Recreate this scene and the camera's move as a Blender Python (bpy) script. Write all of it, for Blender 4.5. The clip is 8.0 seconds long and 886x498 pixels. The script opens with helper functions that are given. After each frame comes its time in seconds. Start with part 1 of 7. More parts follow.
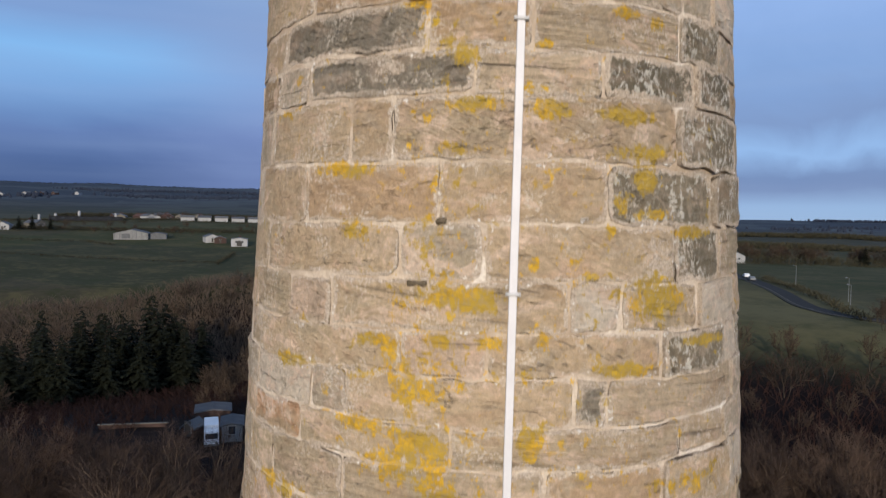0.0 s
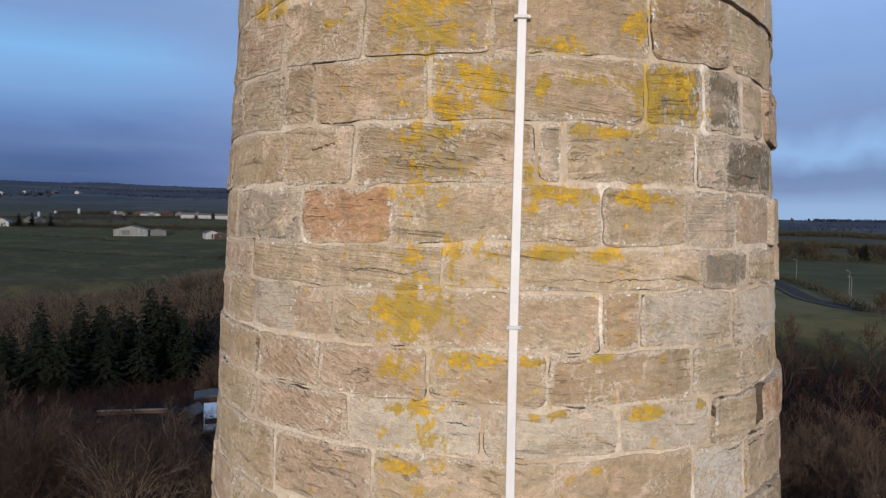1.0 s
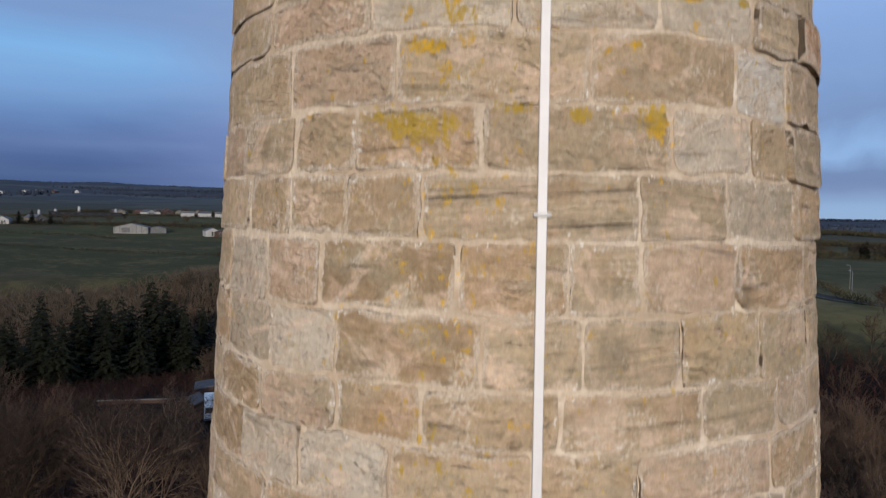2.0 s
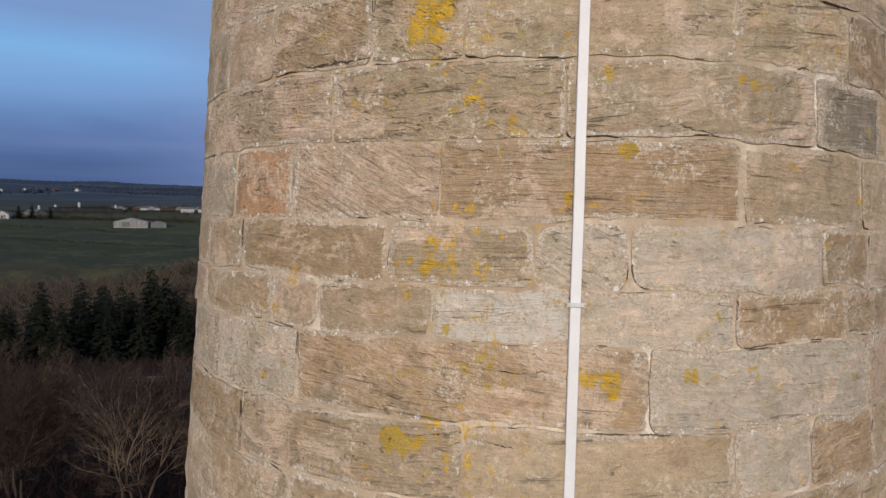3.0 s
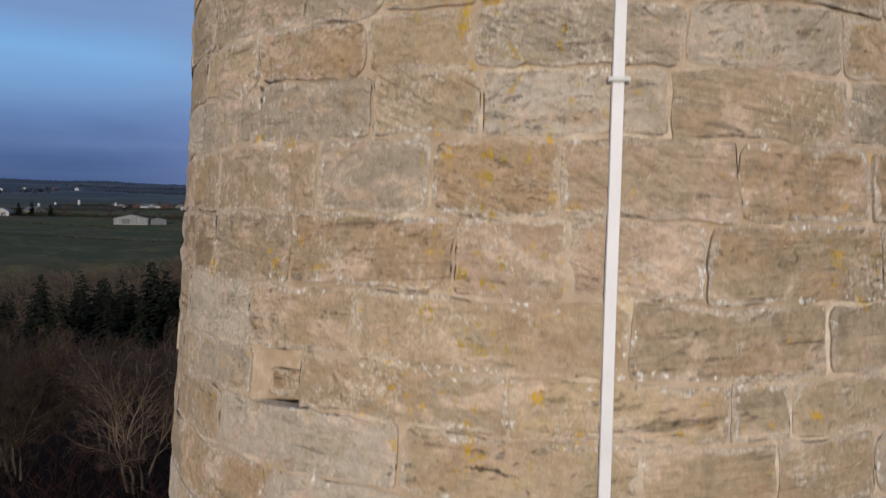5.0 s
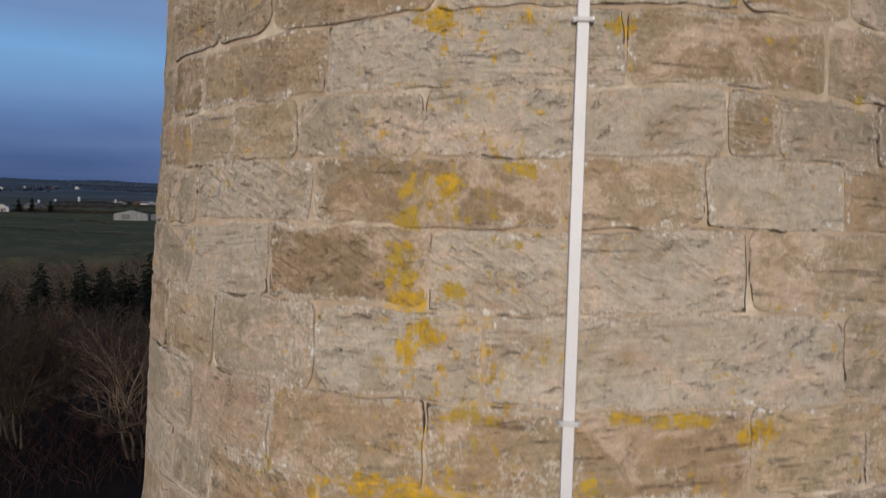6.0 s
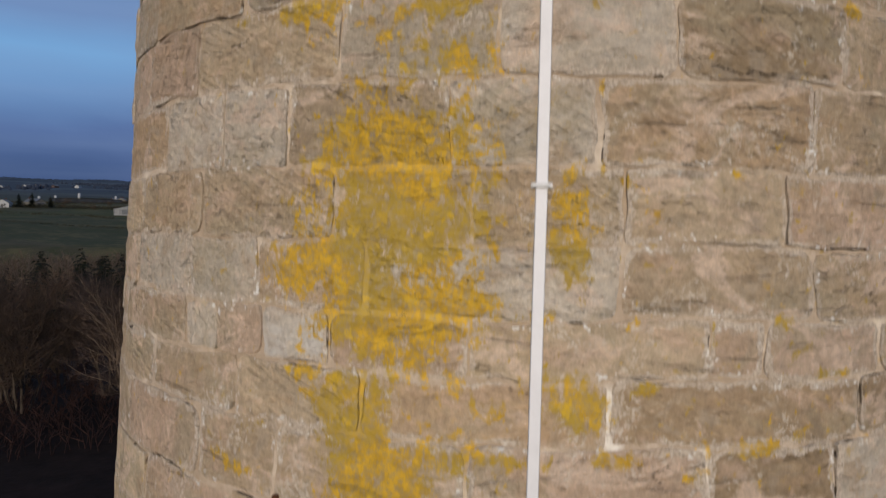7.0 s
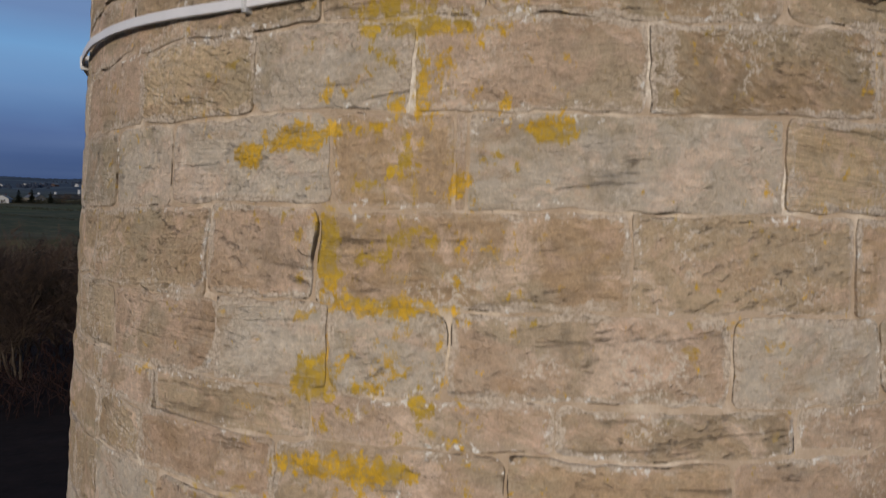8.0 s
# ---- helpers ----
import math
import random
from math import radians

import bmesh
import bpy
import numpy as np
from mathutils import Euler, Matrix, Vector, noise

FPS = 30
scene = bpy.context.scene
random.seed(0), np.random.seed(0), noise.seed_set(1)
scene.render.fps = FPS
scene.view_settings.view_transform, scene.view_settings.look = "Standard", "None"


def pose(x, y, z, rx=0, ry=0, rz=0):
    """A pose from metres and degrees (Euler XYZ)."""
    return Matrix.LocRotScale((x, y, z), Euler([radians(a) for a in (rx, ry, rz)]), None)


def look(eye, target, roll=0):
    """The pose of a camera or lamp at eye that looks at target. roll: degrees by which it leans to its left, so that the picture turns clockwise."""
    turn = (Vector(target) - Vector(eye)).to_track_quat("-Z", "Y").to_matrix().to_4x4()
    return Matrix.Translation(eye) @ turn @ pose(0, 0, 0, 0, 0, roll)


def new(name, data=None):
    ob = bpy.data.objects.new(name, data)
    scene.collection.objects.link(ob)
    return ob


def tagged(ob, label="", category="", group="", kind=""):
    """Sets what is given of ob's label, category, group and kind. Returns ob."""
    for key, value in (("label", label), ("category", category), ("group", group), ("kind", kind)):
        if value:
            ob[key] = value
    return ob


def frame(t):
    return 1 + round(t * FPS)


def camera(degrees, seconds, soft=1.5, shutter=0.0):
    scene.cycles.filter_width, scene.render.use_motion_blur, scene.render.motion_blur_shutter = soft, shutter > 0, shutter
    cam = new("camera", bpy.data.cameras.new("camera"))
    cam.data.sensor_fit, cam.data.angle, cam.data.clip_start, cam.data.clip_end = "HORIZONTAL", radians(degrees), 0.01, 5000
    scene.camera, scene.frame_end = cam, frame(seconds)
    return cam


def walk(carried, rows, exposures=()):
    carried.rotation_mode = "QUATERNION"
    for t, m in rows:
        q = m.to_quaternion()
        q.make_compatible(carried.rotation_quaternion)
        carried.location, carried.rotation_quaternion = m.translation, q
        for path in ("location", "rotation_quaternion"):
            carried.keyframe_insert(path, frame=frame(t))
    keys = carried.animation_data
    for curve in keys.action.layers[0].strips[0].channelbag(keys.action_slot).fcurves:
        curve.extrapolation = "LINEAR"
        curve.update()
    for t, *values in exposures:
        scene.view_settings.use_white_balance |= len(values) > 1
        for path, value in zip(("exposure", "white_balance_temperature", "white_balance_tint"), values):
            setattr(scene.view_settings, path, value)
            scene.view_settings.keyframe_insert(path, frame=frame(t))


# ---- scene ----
# ---- camera ----
cam = camera(65.7, 8.0, soft=1.4, shutter=0.10)
TILT, LEAN = 90 - 2.39, -1.03
PATH = [
    (0.0, -0.253, -3.673, 13.840), (0.2, -0.250, -3.630, 13.245), (0.3, -0.256, -3.629, 12.909),
    (0.4, -0.258, -3.602, 12.700), (0.5, -0.256, -3.593, 12.526), (0.6, -0.258, -3.565, 12.290),
    (1.0, -0.254, -3.517, 11.940), (1.5, -0.287, -3.484, 11.720), (1.6, -0.294, -3.468, 11.554),
    (1.7, -0.300, -3.463, 11.412), (2.8, -0.397, -3.380, 7.723), (3.0, -0.408, -3.371, 7.582),
    (3.5, -0.440, -3.406, 7.573), (4.0, -0.466, -3.388, 7.690), (4.2, -0.477, -3.362, 7.586),
    (5.3, -0.480, -3.217, 5.137), (5.5, -0.470, -3.244, 4.747), (5.7, -0.461, -3.293, 4.243),
    (5.8, -0.450, -3.324, 3.931), (6.0, -0.437, -3.375, 3.507), (6.2, -0.426, -3.432, 2.968),
    (6.4, -0.415, -3.460, 2.434), (6.5, -0.411, -3.484, 2.222), (6.6, -0.407, -3.501, 1.905),
    (6.8, -0.397, -3.538, 1.360), (7.0, -0.389, -3.536, 0.929), (7.1, -0.380, -3.541, 0.611),
    (7.2, -0.376, -3.547, 0.401), (7.3, -0.368, -3.546, 0.086), (7.5, -0.365, -3.540, -0.332),
    (7.7, -0.364, -3.531, -0.859), (7.9, -0.360, -3.503, -1.368), (8.0, -0.360, -3.492, -1.574),
]
EXPOSURES = [(0.0, -0.08), (1.0, -0.13), (3.5, -0.25), (5.5, -0.38), (6.0, -0.48), (7.0, -0.47), (7.5, -0.45), (8.0, -0.62)]
walk(cam, [(t, pose(x, y, z, TILT, LEAN, 0)) for t, x, y, z in PATH], EXPOSURES)

# ---- node helpers ----


def link(nt, a, b):
    nt.links.new(a, b)


def put(nt, socket, value):
    """Feeds an input with a socket or a plain value."""
    if isinstance(value, bpy.types.NodeSocket):
        nt.links.new(value, socket)
    elif isinstance(value, tuple) and len(value) == 3 and socket.type == "RGBA":
        socket.default_value = (*value, 1)
    else:
        socket.default_value = value


def calc(nt, op, a, b=0.0, c=0.0, clamp=False):
    n = nt.nodes.new("ShaderNodeMath")
    n.operation, n.use_clamp = op, clamp
    for s, v in zip(n.inputs, (a, b, c)):
        put(nt, s, v)
    return n.outputs[0]


def vcalc(nt, op, a, b=(0.0, 0.0, 0.0)):
    n = nt.nodes.new("ShaderNodeVectorMath")
    n.operation = op
    put(nt, n.inputs[0], a)
    put(nt, n.inputs[1], b)
    return n.outputs[0]


def blend(nt, fac, a, b, how="MIX"):
    n = nt.nodes.new("ShaderNodeMix")
    n.data_type, n.blend_type = "RGBA", how
    put(nt, n.inputs[0], fac)
    put(nt, n.inputs[6], a)
    put(nt, n.inputs[7], b)
    return n.outputs[2]


def grain(nt, vec, scale, detail=4.0, rough=0.55, warp=0.0):
    n = nt.nodes.new("ShaderNodeTexNoise")
    put(nt, n.inputs["Vector"], vec)
    n.inputs["Scale"].default_value = scale
    n.inputs["Detail"].default_value = detail
    n.inputs["Roughness"].default_value = rough
    n.inputs["Distortion"].default_value = warp
    return n.outputs[0]


def n_colour(nt, vec, scale):
    """A noise with three channels, about zero."""
    n = nt.nodes.new("ShaderNodeTexNoise")
    put(nt, n.inputs["Vector"], vec)
    n.inputs["Scale"].default_value = scale
    return vcalc(nt, "SUBTRACT", n.outputs[1], (0.5, 0.5, 0.5))


def cells(nt, vec, scale, feature="F1"):
    n = nt.nodes.new("ShaderNodeTexVoronoi")
    n.feature = feature
    put(nt, n.inputs["Vector"], vec)
    n.inputs["Scale"].default_value = scale
    return n


def span(nt, v, lo, hi, a=0.0, b=1.0):
    n = nt.nodes.new("ShaderNodeMapRange")
    n.interpolation_type = "SMOOTHSTEP"
    for s, x in zip(n.inputs, (v, lo, hi, a, b)):
        put(nt, s, x)
    return n.outputs[0]


def ramp(nt, fac, stops):
    n = nt.nodes.new("ShaderNodeValToRGB")
    put(nt, n.inputs[0], fac)
    e = n.color_ramp.elements
    while len(e) < len(stops):
        e.new(0.5)
    for el, (p, c) in zip(e, stops):
        el.position, el.color = p, (*c, 1)
    return n.outputs[0]


def position(nt):
    return nt.nodes.new("ShaderNodeNewGeometry").outputs["Position"]


def object_space(nt):
    return nt.nodes.new("ShaderNodeTexCoord").outputs["Object"]


def chance(nt):
    """A random number of each object and each island of a joined mesh."""
    a = nt.nodes.new("ShaderNodeObjectInfo").outputs["Random"]
    b = nt.nodes.new("ShaderNodeNewGeometry").outputs["Random Per Island"]
    return calc(nt, "FRACT", calc(nt, "ADD", calc(nt, "MULTIPLY", a, 7.31), calc(nt, "MULTIPLY", b, 5.17)))


def attribute(nt, name):
    n = nt.nodes.new("ShaderNodeAttribute")
    n.attribute_name = name
    return n.outputs["Fac"]


def material(name):
    m = bpy.data.materials.new(name)
    m.use_nodes = True
    nt = m.node_tree
    return m, nt, nt.nodes["Principled BSDF"]


def relief(nt, bsdf, height, distance, strength=1.0):
    n = nt.nodes.new("ShaderNodeBump")
    n.inputs["Distance"].default_value = distance
    n.inputs["Strength"].default_value = strength
    put(nt, n.inputs["Height"], height)
    link(nt, n.outputs[0], bsdf.inputs["Normal"])


# ---- sky and sun ----
SUNWAY = Vector((0.0711, 0.9752, -0.2097))   # low winter sun from behind the camera
SUN_UP = math.asin(0.2097)

world = bpy.data.worlds.new("sky")
scene.world = world
world.use_nodes = True
wt = world.node_tree
wt.nodes.clear()
sky = wt.nodes.new("ShaderNodeTexSky")
sky.sky_type, sky.sun_disc = "NISHITA", False
sky.sun_elevation, sky.sun_rotation = SUN_UP, math.atan2(-SUNWAY.x, -SUNWAY.y)
way = wt.nodes.new("ShaderNodeTexCoord").outputs["Generated"]
split = wt.nodes.new("ShaderNodeSeparateXYZ")
link(wt, way, split.inputs[0])
up, side = split.outputs[2], split.outputs[0]
stretched = vcalc(wt, "MULTIPLY", way, (2.4, 2.4, 6.5))
billow = grain(wt, stretched, 1.3, 6, 0.5, 0.3)
streak = grain(wt, vcalc(wt, "MULTIPLY", way, (1.2, 1.2, 16.0)), 1.3, 3, 0.5)
height = calc(wt, "ADD", up, calc(wt, "MULTIPLY", calc(wt, "SUBTRACT", billow, 0.5), 0.055))
west_sky = ramp(wt, height, [(0.0, (0.045, 0.090, 0.240)), (0.06, (0.056, 0.112, 0.295)), (0.11, (0.110, 0.195, 0.450)), (0.16, (0.205, 0.390, 0.730)),
                             (0.20, (0.225, 0.500, 0.900)), (0.25, (0.200, 0.345, 0.660)), (0.32, (0.230, 0.365, 0.650)),
                             (0.5, (0.28, 0.40, 0.64)), (1.0, (0.26, 0.34, 0.50))])
mid_sky = ramp(wt, height, [(0.0, (0.090, 0.150, 0.360)), (0.06, (0.120, 0.185, 0.430)), (0.11, (0.190, 0.275, 0.560)), (0.18, (0.245, 0.385, 0.700)),
                            (0.25, (0.240, 0.360, 0.640)), (0.32, (0.275, 0.425, 0.720)), (0.5, (0.28, 0.40, 0.64)), (1.0, (0.26, 0.34, 0.50))])
left_sky = blend(wt, span(wt, calc(wt, "ADD", side, calc(wt, "MULTIPLY", billow, 0.2)), -0.36, -0.12), west_sky, mid_sky)
tumble = grain(wt, vcalc(wt, "MULTIPLY", way, (3.2, 3.2, 5.0)), 1.6, 6, 0.55, 0.5)
height_east = calc(wt, "ADD", up, calc(wt, "MULTIPLY", calc(wt, "SUBTRACT", tumble, 0.5), calc(wt, "MULTIPLY", span(wt, up, 0.02, 0.10), 0.11)))
right_sky = ramp(wt, height_east, [(0.0, (0.34, 0.50, 0.74)), (0.026, (0.31, 0.48, 0.76)), (0.048, (0.175, 0.265, 0.500)), (0.062, (0.165, 0.260, 0.500)),
                              (0.095, (0.300, 0.500, 0.850)), (0.14, (0.215, 0.330, 0.60)), (0.2, (0.235, 0.390, 0.72)),
                              (0.32, (0.33, 0.51, 0.90)), (1.0, (0.26, 0.34, 0.50))])
clouds = blend(wt, span(wt, side, -0.15, 0.35), left_sky, right_sky)
clouds = blend(wt, span(wt, streak, 0.40, 0.75, 0.0, 0.16), clouds, (0.34, 0.47, 0.74))
cover = wt.nodes.new("ShaderNodeBackground")
put(wt, cover.inputs[0], clouds)
cover.inputs[1].default_value = 1.08
clear = wt.nodes.new("ShaderNodeBackground")
link(wt, sky.outputs[0], clear.inputs[0])
clear.inputs[1].default_value = 0.06
both = wt.nodes.new("ShaderNodeMixShader")
both.inputs[0].default_value = 0.94
link(wt, clear.outputs[0], both.inputs[1])
link(wt, cover.outputs[0], both.inputs[2])
link(wt, both.outputs[0], wt.nodes.new("ShaderNodeOutputWorld").inputs[0])

sun = new("sun", bpy.data.lights.new("sun", "SUN"))
sun.data.energy, sun.data.angle, sun.data.color = 3.9, radians(0.6), (1.0, 0.885, 0.75)
sun.matrix_world = look(Vector((0, 0, 60)) - SUNWAY * 60, (0, 0, 60))

# ---- materials ----


def lichened(nt, pos, colour):
    """Yellow lichen where the wall carries it, over stone and mortar alike."""
    amount = attribute(nt, "lichen")
    ragged_growth = calc(nt, "SUBTRACT", grain(nt, pos, 15.0, 7, 0.78, 0.5), 0.5)
    streaky = calc(nt, "SUBTRACT", grain(nt, vcalc(nt, "MULTIPLY", pos, (1.0, 1.0, 0.4)), 38.0, 4, 0.65), 0.5)
    growth = calc(nt, "ADD", amount, calc(nt, "ADD", calc(nt, "MULTIPLY", ragged_growth, 1.6), calc(nt, "MULTIPLY", streaky, 0.95)))
    specks = calc(nt, "MULTIPLY", span(nt, grain(nt, pos, 3.1, 3, 0.55), 0.46, 0.60), span(nt, grain(nt, pos, 19.0, 4, 0.6, 0.6), 0.62, 0.67, 0.0, 0.85))
    tinge = calc(nt, "MULTIPLY", span(nt, growth, 0.12, 0.44, 0.0, 0.60), span(nt, amount, 0.12, 0.42))
    colour = blend(nt, tinge, colour, (0.46, 0.335, 0.115))
    film = calc(nt, "MAXIMUM", span(nt, growth, 0.30, 0.375), specks)
    wavy = vcalc(nt, "ADD", pos, vcalc(nt, "MULTIPLY", n_colour(nt, pos, 42.0), (0.045, 0.045, 0.045)))
    colony = cells(nt, wavy, 15.0)
    lot = nt.nodes.new("ShaderNodeSeparateColor")
    link(nt, colony.outputs["Color"], lot.inputs[0])
    reach = calc(nt, "SUBTRACT", calc(nt, "ADD", calc(nt, "MULTIPLY", lot.outputs[0], 0.30), 0.10), colony.outputs["Distance"])
    alive = span(nt, calc(nt, "SUBTRACT", calc(nt, "MULTIPLY", calc(nt, "SUBTRACT", amount, 0.16), 1.5), lot.outputs[1]), 0.0, 0.04)
    rosette = calc(nt, "MULTIPLY", span(nt, reach, 0.0, 0.05), alive)
    film = calc(nt, "MAXIMUM", film, rosette)
    yellow = ramp(nt, grain(nt, pos, 30.0, 5, 0.72), [(0.32, (0.36, 0.215, 0.030)), (0.47, (0.64, 0.38, 0.028)), (0.62, (0.82, 0.50, 0.040))])
    olive = span(nt, grain(nt, pos, 4.0, 3, 0.5), 0.45, 0.58, 0.0, 0.65)
    yellow = blend(nt, olive, yellow, (0.44, 0.325, 0.065))
    yellow = blend(nt, calc(nt, "MULTIPLY", rosette, 0.7), yellow, (0.80, 0.52, 0.035))
    colour = blend(nt, calc(nt, "MULTIPLY", film, span(nt, grain(nt, pos, 60.0, 4, 0.7), 0.36, 0.56, 0.30, 0.95)), colour, yellow)
    # black lichen that grows in the thickest of the yellow
    black = calc(nt, "MULTIPLY", span(nt, amount, 0.50, 0.60), span(nt, grain(nt, pos, 34.0, 5, 0.75, 0.4), 0.59, 0.65, 0.0, 0.8))
    colour = blend(nt, black, colour, (0.075, 0.062, 0.035))
    return colour


def stone_material(name, tones, bands=0.4, spots=0.0, bloom=0.0):
    """Weathered sandstone: tones dark to light, strength of the bedding, white-spotted dark crust, pale bloom."""
    m, nt, bsdf = material(name)
    pos, rnd = position(nt), chance(nt)
    odd = 0.4 if max(tones[1]) < 0.30 or bloom > 0.5 else 1.0      # blocks that keep their own tone under the weathering
    n = nt.nodes.new("ShaderNodeCombineXYZ")
    put(nt, n.inputs[0], calc(nt, "MULTIPLY", rnd, 31.0))
    put(nt, n.inputs[1], calc(nt, "MULTIPLY", rnd, 17.0))
    put(nt, n.inputs[2], calc(nt, "MULTIPLY", rnd, 23.0))
    own = vcalc(nt, "ADD", pos, n.outputs[0])
    # bedding planes, each stone laid at a slightly different angle
    s = nt.nodes.new("ShaderNodeSeparateXYZ")
    link(nt, own, s.inputs[0])
    tilt = calc(nt, "MULTIPLY", calc(nt, "SUBTRACT", calc(nt, "FRACT", calc(nt, "MULTIPLY", rnd, 9.7)), 0.45), 0.26)
    lift = calc(nt, "ADD", s.outputs[2], calc(nt, "MULTIPLY", s.outputs[0], tilt))
    c = nt.nodes.new("ShaderNodeCombineXYZ")
    run = 0.7 if bands > 0.8 else 2.6
    put(nt, c.inputs[0], calc(nt, "MULTIPLY", s.outputs[0], run))
    put(nt, c.inputs[1], calc(nt, "MULTIPLY", s.outputs[1], run))
    put(nt, c.inputs[2], calc(nt, "MULTIPLY", lift, 34.0))
    bed = grain(nt, c.outputs[0], 1.0, 5, 0.62, 0.25)
    seam = span(nt, bed, 0.305, 0.365, 1.0, 0.0)
    c2 = nt.nodes.new("ShaderNodeCombineXYZ")
    put(nt, c2.inputs[0], calc(nt, "MULTIPLY", s.outputs[0], 19.0))
    put(nt, c2.inputs[1], calc(nt, "MULTIPLY", s.outputs[1], 19.0))
    put(nt, c2.inputs[2], calc(nt, "MULTIPLY", calc(nt, "ADD", lift, calc(nt, "MULTIPLY", s.outputs[0], calc(nt, "MULTIPLY", tilt, 2.2))), 52.0))
    tool = grain(nt, c2.outputs[0], 1.0, 4, 0.6, 0.5)
    worked = span(nt, calc(nt, "FRACT", calc(nt, "MULTIPLY", rnd, 5.3)), 0.40, 0.95)
    nick = calc(nt, "MULTIPLY", span(nt, tool, 0.33, 0.40, 1.0, 0.0), worked)
    c3 = nt.nodes.new("ShaderNodeCombineXYZ")
    put(nt, c3.inputs[0], calc(nt, "MULTIPLY", s.outputs[0], 5.0))
    put(nt, c3.inputs[1], calc(nt, "MULTIPLY", s.outputs[1], 5.0))
    put(nt, c3.inputs[2], calc(nt, "MULTIPLY", lift, 150.0))
    sheets = span(nt, calc(nt, "FRACT", calc(nt, "MULTIPLY", rnd, 11.9)), 0.5, 0.95)
    lamina = calc(nt, "MULTIPLY", calc(nt, "SUBTRACT", grain(nt, c3.outputs[0], 1.0, 4, 0.6, 0.3), 0.5), calc(nt, "ADD", calc(nt, "MULTIPLY", sheets, 0.7), bands * 0.5))
    # slanting strokes of the mason's axe on some of the blocks
    c5 = nt.nodes.new("ShaderNodeCombineXYZ")
    put(nt, c5.inputs[0], calc(nt, "MULTIPLY", calc(nt, "SUBTRACT", calc(nt, "MULTIPLY", s.outputs[0], 0.88), calc(nt, "MULTIPLY", s.outputs[2], 0.47)), 9.0))
    put(nt, c5.inputs[1], calc(nt, "MULTIPLY", s.outputs[1], 5.0))
    put(nt, c5.inputs[2], calc(nt, "MULTIPLY", calc(nt, "ADD", calc(nt, "MULTIPLY", s.outputs[0], 0.47), calc(nt, "MULTIPLY", s.outputs[2], 0.88)), 62.0))
    dressed = span(nt, calc(nt, "FRACT", calc(nt, "MULTIPLY", rnd, 13.7)), 0.58, 0.92)
    stroke = calc(nt, "MULTIPLY", calc(nt, "SUBTRACT", grain(nt, c5.outputs[0], 1.0, 3, 0.55, 0.3), 0.5), dressed)
    blot = grain(nt, own, 4.5, 4, 0.6, 0.3)
    peck = grain(nt, vcalc(nt, "MULTIPLY", own, (1.0, 1.0, 1.6)), 27.0, 8, 0.72, 0.5)
    mid = grain(nt, own, 48.0, 5, 0.65)
    fine = grain(nt, own, 210.0, 4, 0.7)
    pits = cells(nt, own, 42.0).outputs["Distance"]
    tone = calc(nt, "ADD", calc(nt, "MULTIPLY", calc(nt, "FRACT", calc(nt, "MULTIPLY", rnd, 3.3)), 0.5),
                calc(nt, "MULTIPLY", blot, 0.5))
    colour = ramp(nt, tone, [(0.12 + 0.76 * i / (len(tones) - 1), t) for i, t in enumerate(tones)])
    layered = calc(nt, "MULTIPLY", calc(nt, "SUBTRACT", bed, 0.5), bands * 0.9)
    grains = calc(nt, "ADD", calc(nt, "MULTIPLY", mid, 0.62), calc(nt, "MULTIPLY", fine, 0.72))
    grains = calc(nt, "ADD", grains, calc(nt, "MULTIPLY", lamina, 0.45))
    grains = calc(nt, "ADD", grains, calc(nt, "MULTIPLY", peck, 0.66))
    grains = calc(nt, "ADD", grains, calc(nt, "MULTIPLY", stroke, 0.28))
    grains = calc(nt, "SUBTRACT", grains, calc(nt, "MULTIPLY", nick, 0.13))
    grains = calc(nt, "SUBTRACT", grains, calc(nt, "MULTIPLY", seam, 0.11 + 0.15 * bands))
    grains = calc(nt, "MULTIPLY", calc(nt, "SUBTRACT", grains, 0.92), 1.55)
    shade = calc(nt, "ADD", calc(nt, "ADD", grains, 1.19), calc(nt, "MULTIPLY", layered, 1.2))
    grey = nt.nodes.new("ShaderNodeCombineXYZ")
    for i in range(3):
        put(nt, grey.inputs[i], shade)
    colour = blend(nt, 1.0, colour, grey.outputs[0], "MULTIPLY")
    # the quarry's pinkish and greyish drifts, within a block and from block to block
    drift = grain(nt, vcalc(nt, "MULTIPLY", own, (1.0, 1.0, 1.6)), 6.5, 5, 0.62, 0.8)
    colour = blend(nt, span(nt, drift, 0.50, 0.68, 0.0, 0.55 * odd), colour, blend(nt, 1.0, (0.53, 0.380, 0.280), grey.outputs[0], "MULTIPLY"))
    colour = blend(nt, span(nt, drift, 0.48, 0.32, 0.0, 0.50 * odd), colour, blend(nt, 1.0, (0.38, 0.313, 0.237), grey.outputs[0], "MULTIPLY"))
    # weathering that runs on from block to block
    wide = grain(nt, vcalc(nt, "MULTIPLY", pos, (1.0, 1.0, 1.3)), 2.3, 6, 0.66, 0.7)
    colour = blend(nt, span(nt, wide, 0.515, 0.62, 0.0, 0.62 * odd), colour, blend(nt, 1.0, (0.335, 0.275, 0.185), grey.outputs[0], "MULTIPLY"))
    wash = grain(nt, vcalc(nt, "ADD", vcalc(nt, "MULTIPLY", pos, (1.0, 1.0, 1.5)), (7.0, 3.0, 5.0)), 3.4, 6, 0.68, 0.9)
    colour = blend(nt, span(nt, wash, 0.53, 0.62, 0.0, 0.65 * odd), colour, blend(nt, 1.0, (0.60, 0.465, 0.355), grey.outputs[0], "MULTIPLY"))
